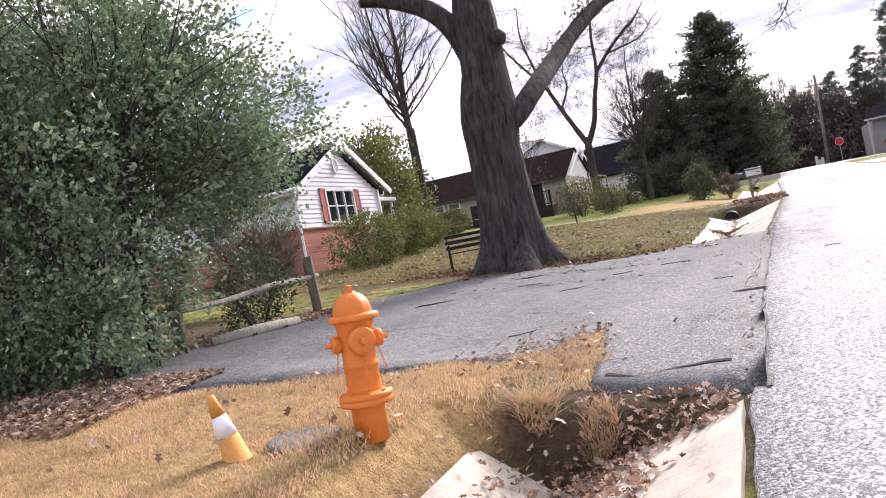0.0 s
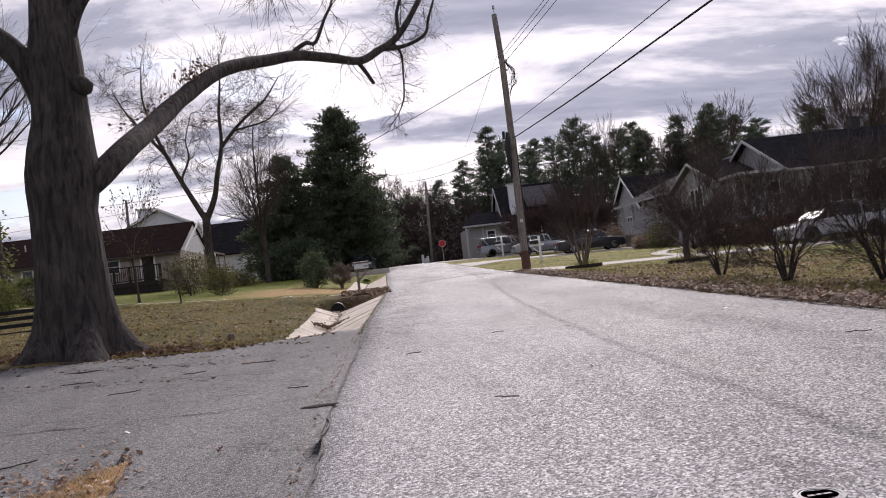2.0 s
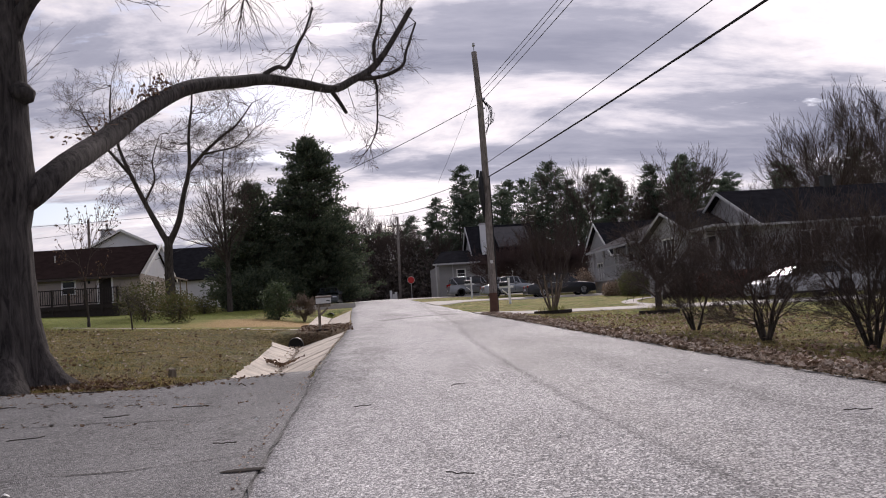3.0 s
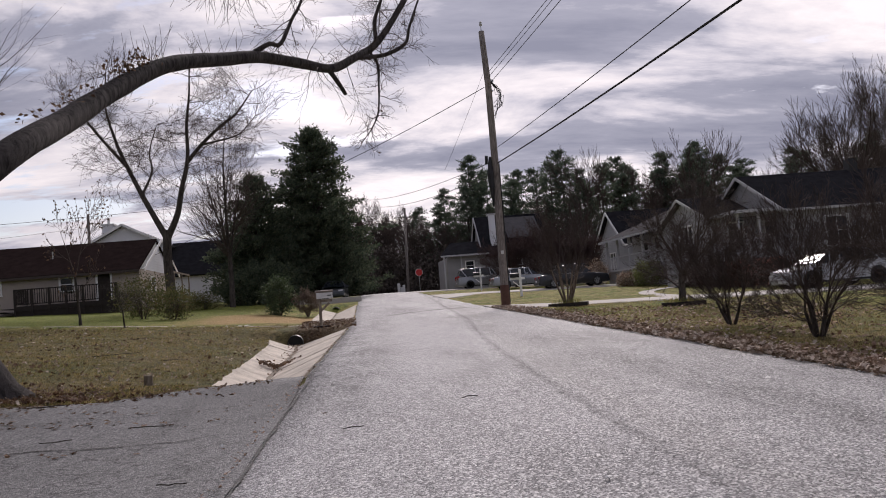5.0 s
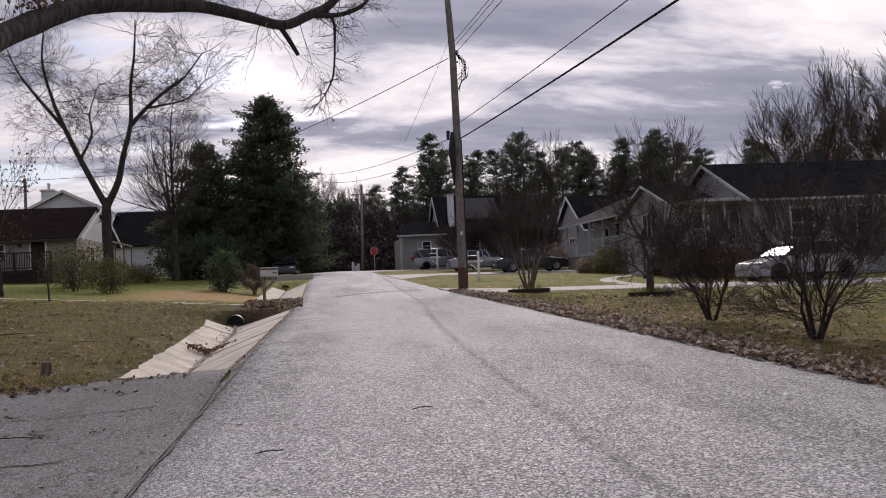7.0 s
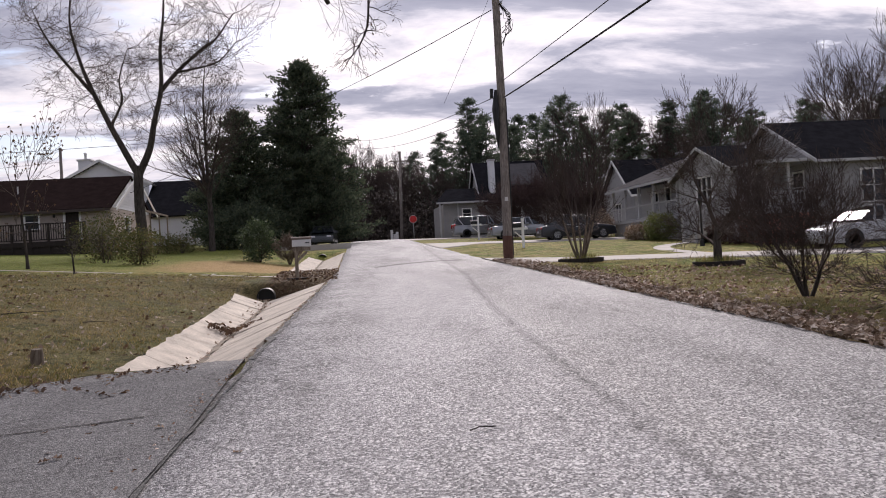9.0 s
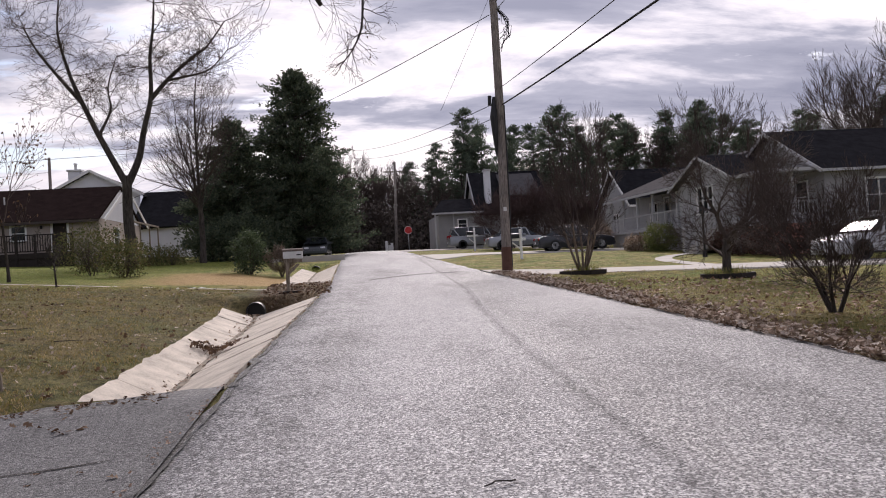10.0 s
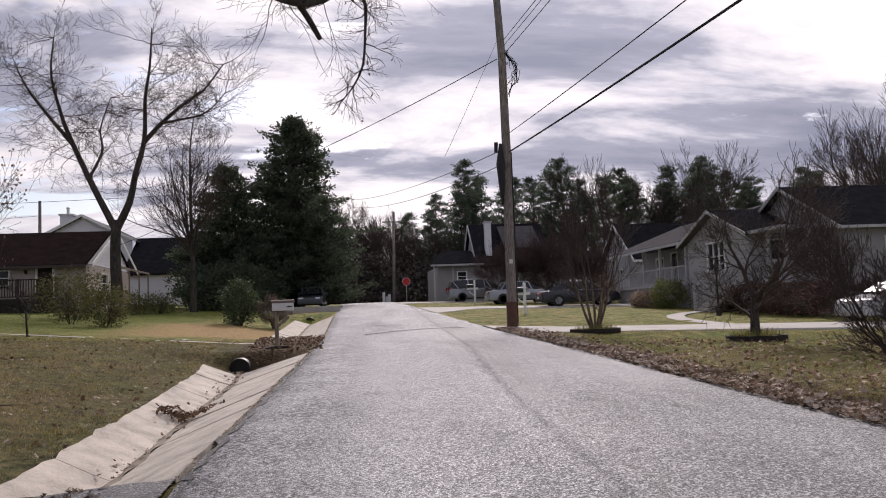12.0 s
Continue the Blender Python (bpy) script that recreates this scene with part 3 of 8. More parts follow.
xs = np.concatenate([[-900, -400, -200, -110, -70, -50, -38], np.arange(-30, -12, 1.0), np.arange(-12, -3.2, 0.3), np.arange(-3.2, 2.4, 0.1), np.arange(2.4, 6.5, 0.8), np.arange(6.5, 9, 0.2), np.arange(9, 16, 0.4), np.arange(16, 40, 1.5), [45, 55, 75, 110, 200, 400, 900]])
ys = np.concatenate([[-900, -300, -100, -50, -25], np.arange(-14, -4, 0.8), np.arange(-4, 40, 0.2), np.arange(40, 60, 0.5), np.arange(60, 100, 1.5), [105, 115, 130, 160, 220, 350, 900]])
tagged(new("ground", sheet("ground", xs, ys, rough_ground, EARTH)), "rolling winter lawn of green and straw grass", kind="structure")

# ---- road, drives and walks ----
g = Geo()
ys = np.concatenate([[-900, -300, -60, -20], np.arange(-10, 60, 0.5), np.arange(60, 100, 1.5)])
cols = 15
for y in ys:
    a, b = float(road_left(y)), ROAD_RIGHT + (0.25 * noise.noise(Vector((0, y * 0.6, 3))) if y > -20 else 0)
    a += 0.05 * noise.noise(Vector((4, y * 1.3, 9)))
    for i in range(cols):
        u = i / (cols - 1)
        x = a + (b - a) * u
        g.v.append((x, y, float(line(y)) + 0.05 * (1 - (2 * u - 1) ** 2) - 0.004))
    g.v.append((b + 0.04, y, float(line(y)) - 0.12))
    g.v.append((a - 0.04, y, float(line(y)) - 0.12))
w = cols + 2
for j in range(len(ys) - 1):
    for i in range(w):
        k = (i + 1) % w
        if (i, k) != (w - 2, w - 1):
            g.f.append((j * w + i, j * w + k, (j + 1) * w + k, (j + 1) * w + i))
road = tagged(new("road", g.mesh("road", ROAD, True)), "pale worn chip-seal road rising to a crest", kind="structure")

# cross street at the crest
g = Geo()
for x in np.linspace(-120, 120, 60):
    g.v += [(x, 91.5, gz(x, 91.5) + 0.02), (x, 98.5, gz(x, 98.5) + 0.02)]
g.f = [(2 * i, 2 * i + 2, 2 * i + 3, 2 * i + 1) for i in range(59)]
tagged(new("road_cross", g.mesh("road_cross", ROAD)), "worn asphalt cross street at the crest", kind="structure")


def surface(name, near, far, x0, x1, mat, label, lift=0.015, step=0.15, rows=22, wob=0.05, clamp=False):
    """A paved strip between two edges, each a function of x."""
    g = Geo()
    xs = np.arange(x0, x1 + 1e-6, step)
    for x in xs:
        a, b = near(x), far(x)
        a += wob * noise.noise(Vector((x * 1.9, 1, 2)))
        b += wob * noise.noise(Vector((x * 1.9, 7, 2)))
        g.v.append((x, a - 0.02, gz(x, a) - 0.1))
        for j in range(rows):
            y = a + (b - a) * j / (rows - 1)
            xx = min(x, float(road_left(y)) + 0.07 + 0.03 * noise.noise(Vector((y * 2.2, 5, 0)))) if clamp else x
            g.v.append((xx, y, gz(xx, y) + lift))
        g.v.append((x, b + 0.02, gz(x, b) - 0.1))
    n = rows + 2
    g.f = [(i * n + j, (i + 1) * n + j, (i + 1) * n + j + 1, i * n + j + 1) for i in range(len(xs) - 1) for j in range(n - 1)]
    return tagged(new(name, g.mesh(name, mat, True)), label, kind="structure")


surface("driveway", drive_near, drive_far, -14, 0.36, DRIVE, "grey cracked asphalt driveway meeting the road", 0.02, clamp=True)
surface("driveway_concrete", lambda x: 33.4 - 0.12 * (x - 6.7), lambda x: 36.4 - 0.1 * (x - 6.7) + max(0, 9 - x) * 0.7, 6.6, 25, WALK, "pale concrete driveway across the lawn", 0.03)
surface("driveway_far", lambda x: 56.6 - 1.9 * max(0, 9.5 - x), lambda x: 60.5 + 0.0 * x, 6.6, 27, WALK, "pale concrete driveway with a flared apron", 0.03)
surface("driveway_van", lambda x: 73.2 - 0.8 * max(0, 9.0 - x), lambda x: 77.0, 6.5, 22, WALK, "pale concrete driveway near the crest", 0.03)

# garden walk that bends up to the porch steps
g = Geo()
for i in range(21):
    u = i / 20
    y = 35.4 + 11.6 * u
    x = 14.3 + 0.5 * u + 4.2 * u ** 3
    w = 0.4
    g.v += [(x - w, y, gz(x - w, y) + 0.02), (x + w, y, gz(x + w, y) + 0.02)]
g.f = [(2 * i, 2 * i + 1, 2 * i + 3, 2 * i + 2) for i in range(20)]
tagged(new("garden_walk", g.mesh("garden_walk", WALK)), "curving pale concrete garden walk", kind="structure")
# thin worn walk across the lawn
g = Geo()
for i in range(41):
    u = i / 40
    x, y = -0.7 - 14 * u, 33.9 + 3.6 * u
    w = 0.16 + 0.08 * noise.noise(Vector((x * 1.5, 0, 0)))
    g.v += [(x, y - w, gz(x, y - w) + 0.012), (x, y + w, gz(x, y + w) + 0.012)]
g.f = [(2 * i, 2 * i + 2, 2 * i + 3, 2 * i + 1) for i in range(40)]
tagged(new("lawn_walk", g.mesh("lawn_walk", CONCRETE)), "narrow worn concrete walk in the lawn", kind="structure")

# trench patch and edge joint in the road
def band(name, line_pts, widths, mat, label, lift):
    g = Geo()
    for (x, y), w in zip(line_pts, widths):
        for s in (-1, 1):
            xx = x + s * w
            u = (xx - float(road_left(y))) / (ROAD_RIGHT - float(road_left(y)))
            g.v.append((xx, y, float(line(y)) + 0.05 * (1 - (2 * u - 1) ** 2) + lift))
    g.f = [(2 * i, 2 * i + 1, 2 * i + 3, 2 * i + 2) for i in range(len(line_pts) - 1)]
    return tagged(new(name, g.mesh(name, mat)), label, kind="structure")


g = Geo()
for i in range(24):
    u = i / 23
    x = 2.4 + 3.4 * u
    y = 35.4 + 2.0 * math.sin(u * 1.8)
    for s in (-0.28, 0.28):
        q = (x - 1.15) / (ROAD_RIGHT - 1.15)
        g.v.append((x, y + s * (1 - 0.4 * u), float(line(y + s)) + 0.05 * (1 - (2 * q - 1) ** 2) + 0.003))
g.f = [(2 * i, 2 * i + 2, 2 * i + 3, 2 * i + 1) for i in range(23)]
tagged(new("road_patch", g.mesh("road_patch", PATCH)), "narrow dark asphalt trench patch across the road", kind="structure")
pts = [(0.08 + float(road_left(y)) + 0.04 * noise.noise(Vector((y * 2.2, 5, 0))), y) for y in np.arange(5.2, 17.4, 0.12)]
band("road_edge_joint", pts, [max(0.004, 0.012 + 0.03 * noise.noise(Vector((y * 2.9, 8, 0)))) for _, y in pts], PATCH, "dark ragged joint between road and driveway", 0.012)

pts = [(float(road_left(y)) + 0.03 + 0.07 * noise.noise(Vector((y * 1.7, 2, 0))), y) for y in np.arange(17.2, 34, 0.1)]
band("road_edge_break", pts, [max(0.006, 0.03 + 0.09 * noise.noise(Vector((y * 2.3, 3, 1)))) for _, y in pts], PATCH, "broken dark asphalt edge beside the gutter", 0.006)

# cracks across the driveway
def crack(pts, w0, lift=0.026):
    g = Geo()
    dense = []
    for (x0, y0), (x1, y1) in zip(pts, pts[1:]):
        n = max(2, int(math.hypot(x1 - x0, y1 - y0) / 0.12))
        dense += [(x0 + (x1 - x0) * i / n, y0 + (y1 - y0) * i / n) for i in range(n)]
    for i, (x, y) in enumerate(dense):
        y += 0.1 * noise.noise(Vector((x * 1.3, y, w0))) + 0.05 * noise.noise(Vector((x * 4.5, y * 2, w0)))
        w = w0 * max(0.1, 0.6 + 1.2 * noise.noise(Vector((x * 2.3, y, 4))))
        g.v += [(x, y - w, gz(x, y) + lift), (x, y + w, gz(x, y) + lift)]
    g.f = [(2 * i, 2 * i + 1, 2 * i + 3, 2 * i + 2) for i in range(len(dense) - 1)]
    return g


CRACK = plain("crack_dirt", (0.035, 0.03, 0.026), 0.95, 0, 0.4, 8, 0.3, 0.1, coord="world")
for pts, w in (([(-0.05, 9.9), (-1.5, 9.5), (-3.2, 9.0), (-5.5, 8.7)], 0.012), ([(-0.5, 12.4), (-2.6, 12.0), (-5.2, 11.8)], 0.015), ([(-0.1, 14.6), (-2.0, 13.9), (-4.4, 13.2)], 0.012), ([(-1.0, 9.6), (-1.5, 8.4)], 0.009), ([(-0.15, 6.0), (-0.8, 5.85), (-1.15, 6.0)], 0.05)):
    tagged(new("crack", crack(pts, w).mesh("crack", CRACK)), "dirt-filled crack in the driveway", kind="structure")
tagged(new("edge_hole", Geo().lathe([(0.16, 0), (0.13, 0.006), (0.02, 0.008)], 14, pose(-0.03, 9.25, gz(0, 9.25) + 0.024) @ Matrix.Diagonal((1.2, 0.45, 1, 1))).mesh("edge_hole", CRACK)), "small dark pothole at the joint", kind="structure")

# ---- concrete gutters, slab by slab ----
def slab(gutter, y0, y1, right):
    g = Geo()
    n = 8
    late = float(smooth(10, 17, (y0 + y1) / 2))
    lip = -0.22 * late
    fracs = [0.0, 0.35, 0.7, 1.0]
    tip, turn = random.uniform(-0.012, 0.012), random.uniform(-0.01, 0.01)
    for k in range(n + 1):
        y = y0 + 0.012 + (y1 - y0 - 0.024) * k / n
        rag = 0.05 * noise.noise(Vector((y * 2.5, 11 if right else 2, 0)))
        bot, run = float(bottom(y)), float(lip_run(y))
        for i, q in enumerate(fracs):
            o = 0.07 + (bot - 0.09) * q if right else bot + 0.02 + run * q
            o += rag if i == (0 if right else 3) else 0
            dep = -0.02 - np.clip((o - 0.05) / (bot - 0.05), 0, 1) * 0.46 if right else lip + (o - bot - run) / run * (0.48 + lip)
            x, z = float(road_left(y)) - o, float(line(y)) + float(dep) + tip + turn * (k / n - 0.5)
            if not right:
                z += float((0.068) * max(0, -x - 1.0))
            g.v.append((x, y, z + 0.02))
        for i in (3, 0):
            x, yy, z = g.v[k * 6 + i]
            g.v.append((x, yy, z - 0.09))
    for k in range(n):
        for i in range(6):
            j = (i + 1) % 6
            g.f.append((k * 6 + i, (k + 1) * 6 + i, (k + 1) * 6 + j, k * 6 + j))
    g.f += [tuple(range(6)), tuple(n * 6 + i for i in reversed(range(6)))]
    return part("slab", g, CONCRETE, gutter)


for label, cuts in (("pale concrete roadside gutter by the hydrant", [-4.5, -2.2, 0.0, 2.1, 5.05]), ("pale concrete roadside gutter with dirty joints", [17.3, 19.2, 21.3, 23.2, 25.4, 27.6, 29.9]), ("pale concrete roadside gutter past the mailbox", [37, 40, 43, 46, 50, 54])):
    gutter = thing("gutter", Matrix(), label, "gutter", kind="structure")
    for y0, y1 in zip(cuts, cuts[1:]):
        slab(gutter, y0, y1, True)
        slab(gutter, y0 + 0.2, y1 + (-0.1 if y1 in (5.05, 29.9) else 0.2), False)
# silt along the gutters' bottom
for y0, y1 in ((-4.5, 4.6), (17.4, 30.6), (37, 54)):
    g = Geo()
    for i in range(80):
        y = y0 + (y1 - y0) * i / 79
        x = float(road_left(y)) - float(bottom(y)) + 0.04 * noise.noise(Vector((y * 1.1, 0, 4)))
        w = 0.06 + 0.09 * noise.noise(Vector((y * 1.6, 0, 8)))
        z = float(line(y)) - 0.456
        g.v += [(x - w, y, z + 0.02), (x + w, y, z + 0.025)]
    g.f = [(2 * i, 2 * i + 1, 2 * i + 3, 2 * i + 2) for i in range(79)]
    tagged(new("silt", g.mesh("silt", plain("silt_dirt", (0.27, 0.235, 0.19), 0.95, 0, 0.45, 5, 0.5, 0.15, coord="world"))), "dark silt in the gutter bottom", kind="structure")


def culvert(x, y, z, r, length, label, toward=-1):
    """A ribbed pipe that opens at y and runs into the bank."""
    c = thing("culvert_pipe", pose(x, y, z), label, "pipe")
    g = Geo()
    n, k = 28, 14
    for ring in range(k):
        yy = -toward * length * ring / (k - 1)
        rr = r + (0.012 if ring % 2 else 0)
        for rad in (rr, rr - 0.03):
            for j in range(n):
                a = 2 * math.pi * j / n
                g.v.append((rad * math.cos(a), yy, rad * math.sin(a)))
    for ring in range(k - 1):
        for j in range(n):
            a, b = ring * 2 * n + j, ring * 2 * n + (j + 1) % n
            g.f.append((a, b, b + 2 * n, a + 2 * n))
            g.f.append((a + n, a + 3 * n, b + 3 * n, b + n))
    for j in range(n):
        g.f.append((j, j + n, (j + 1) % n + n, (j + 1) % n))
    part("pipe_wall", g, PIPE, c)
    # added black disc near the mouth stands in for the dark inside the pipe
    back = -toward * 0.22
    g = Geo().add([(r * math.cos(2 * math.pi * j / n), back, r * math.sin(2 * math.pi * j / n)) for j in range(n)], [tuple(range(n))])
    part("pipe_shade_disc", g, PIPE, c)
    return c


culvert(-1.3, 5.2, -0.09, 0.2, 3.0, "dark culvert pipe mouth under the driveway, choked with leaves")
culvert(-0.8, 30.5, 0.68, 0.25, 3.0, "black ribbed plastic culvert pipe under the lawn")
culvert(0.1, 55.0, 1.62, 0.27, 2.0, "black plastic culvert pipe beyond the mailbox")

# ---- trees and shrubs ----
def branch(g, tips, rng, p, d, length, r, lev, top, spread=0.75, up=0.05, wig=0.16, kids=(4, 6), shrink=0.68, first=0.3, fine=0.004):
    """A limb and all that grows from it."""
    segs = max(3, min(7, int(length / 0.35))) if lev < top else 3
    p, d = Vector(p), Vector(d).normalized()
    pts, rads = [p.copy()], [r]
    for i in range(segs):
        d = d + Vector((rng.uniform(-wig, wig), rng.uniform(-wig, wig), rng.uniform(-wig, wig) + up))
        d.normalize()
        p = p + d * (length / segs)
        pts.append(p.copy())
        rads.append(max(fine, r * (1 - (0.6 if lev < top else 0.85) * (i + 1) / segs)))
    g.tube(pts, rads, 9 if r > 0.12 else 6 if r > 0.04 else 4 if r > 0.015 else 3, cap=False)
    if lev >= top:
        tips.append((pts[-1], d.copy()))
        return
    n = rng.randint(*kids)
    for k in range(n):
        u = first + (1 - first) * (k + rng.random()) / n
        i = min(segs - 1, int(u * segs))
        q = pts[i].lerp(pts[i + 1], u * segs - i)
        base = (pts[i + 1] - pts[i]).normalized()
        side = base.orthogonal().normalized()
        side.rotate(Matrix.Rotation(rng.uniform(0, 2 * math.pi), 3, base))
        a = spread * rng.uniform(0.6, 1.3)
        nd = base * math.cos(a) + side * math.sin(a)
        branch(g, tips, rng, q, nd, length * shrink * rng.uniform(0.75, 1.15) * (1.15 - 0.35 * u), rads[i] * rng.uniform(0.45, 0.7), lev + 1, top, spread, up, wig, kids, shrink, 0.15, fine)
    branch(g, tips, rng, pts[-1], d, length * shrink * 0.9, rads[-1], lev + 1, top, spread, up, wig, kids, shrink, 0.15, fine)


def bare_tree(name, label, x, y, seed, height, r, top=4, spread=0.6, up=0.06, kids=(4, 6), stems=1, lean=(0, 0), mat=None, trunk=0.35, shrink=0.66, z=None, base_mat=None, group="", wig=0.14, fine=0.006):
    rng = random.Random(seed)
    z = gz(x, y) if z is None else z
    ob = thing(name, pose(x, y, z - 0.05), label, "tree" if "tree" in name or "myrtle" in name else "shrub", group)
    w, tips = Geo(), []
    for s in range(stems):
        g = Geo()
        a = 2 * math.pi * (s + rng.random() * 0.6) / stems
        d = Vector((lean[0], lean[1], 1)) if stems == 1 else Vector((math.cos(a) * 0.38 + lean[0], math.sin(a) * 0.38 + lean[1], 1))
        d.normalize()
        o = Vector((0, 0, 0)) if stems == 1 else Vector((math.cos(a) * r * 1.1, math.sin(a) * r * 1.1, 0))
        L = height * trunk * rng.uniform(0.85, 1.1)
        pts, rads, p = [o.copy()], [r * 1.35], o.copy()
        for i in range(6):
            d = (d + Vector((rng.uniform(-0.05, 0.05), rng.uniform(-0.05, 0.05), 0.03))).normalized()
            p = p + d * L / 6
            pts.append(p.copy())
            rads.append(r * (1.0 - 0.055 * (i + 1)))
        g.tube(pts, rads, 12 if r > 0.1 else 8, cap=False)
        n = max(2, kids[0] - 1)
        for k in range(n):
            b = 2 * math.pi * (k + rng.random() * 0.5) / n
            sp = spread * rng.uniform(0.5, 1.0)
            nd = d * math.cos(sp) + Vector((math.cos(b), math.sin(b), 0)) * math.sin(sp)
            branch(w, tips, rng, pts[-1 if k < 2 else -2], nd, height * 0.30 * rng.uniform(0.8, 1.15), rads[-1] * 0.72, 1, top, spread, up, wig, kids, shrink, fine=fine)
        for k in range(rng.randint(2, 4)):
            b = rng.uniform(0, 2 * math.pi)
            branch(w, tips, rng, pts[rng.choice((3, 4, 5))], (math.cos(b), math.sin(b), 0.5), height * 0.2, r * 0.3, 2, top, spread, up, wig, kids, shrink, fine=fine)
        part("trunk" if stems == 1 else "stem", g, base_mat or mat or BARK, ob, smooth=True)
    part("crown", w, mat or TWIG, ob, "bare winter twigs", smooth=True)
    return ob, tips


def leaf_quad(g, rng, p, size, out=None, long=1.6):
    """One folded leaf."""
    d = Vector((rng.gauss(0, 1), rng.gauss(0, 1), rng.gauss(0, 1)))
    if out is not None:
        d = d * 0.8 + out * 1.2
    d.normalize()
    s = d.orthogonal().normalized()
    s.rotate(Matrix.Rotation(rng.uniform(0, 6.28), 3, d))
    n = d.cross(s) * size * 0.18
    w = s * size * 0.5
    l = d * size * long
    k = len(g.v)
    for q in (p, p + l * 0.5 + w + n, p + l, p + l * 0.5 - w + n):
        g.v.append((q.x, q.y, q.z))
    g.f += [(k, k + 1, k + 2), (k, k + 2, k + 3)]


def clumps(g, rng, centre, radii, count, per, size, seed, hollow=0.55, floor=None, reach=0.3, lump=0.35):
    """Leaves in clusters through a lumpy volume, with gaps."""
    c = Vector(centre)
    for _ in range(count):
        a, b = rng.uniform(0, 2 * math.pi), math.asin(rng.uniform(-1, 1))
        u = Vector((math.cos(a) * math.cos(b), math.sin(a) * math.cos(b), math.sin(b)))
        k = 1 + lump * noise.noise(u * 1.8 + Vector((seed, 0, 0))) + lump * 0.6 * noise.noise(u * 4.1 + Vector((0, seed, 0)))
        t = k * (hollow + (1 - hollow) * math.sqrt(rng.random()))
        q = c + Vector((u.x * radii[0], u.y * radii[1], u.z * radii[2])) * t
        if floor is not None and q.z < floor(q.x, q.y):
            continue
        for _ in range(per):
            o = Vector((rng.gauss(0, reach), rng.gauss(0, reach), rng.gauss(0, reach * 0.8)))
            leaf_quad(g, rng, q + o, size * rng.uniform(0.6, 1.25), u)


def shrub(name, label, x, y, radii, count, per, size, mat, seed, group="", z=None, reach=0.12, hollow=0.5):
    rng = random.Random(seed)
    z = gz(x, y) if z is None else z
    ob = thing(name, pose(x, y, z - 0.03), label, "shrub", group)
    tips = []
    for k in range(7):
        g = Geo()
        a = rng.uniform(0, 6.28)
        branch(g, tips, rng, (math.cos(a) * 0.08, math.sin(a) * 0.08, 0), (math.cos(a) * 0.5, math.sin(a) * 0.5, 1), radii[2] * 0.8, 0.022, 1, 3, 0.7, 0.05, 0.15, (3, 4))
        part("stem", g, TWIG, ob)
    g = Geo()
    clumps(g, rng, (0, 0, radii[2] * 0.95), radii, count, per, size, seed, hollow, lambda a, b: 0.03, reach)
    part("foliage", g, mat, ob)
    return ob


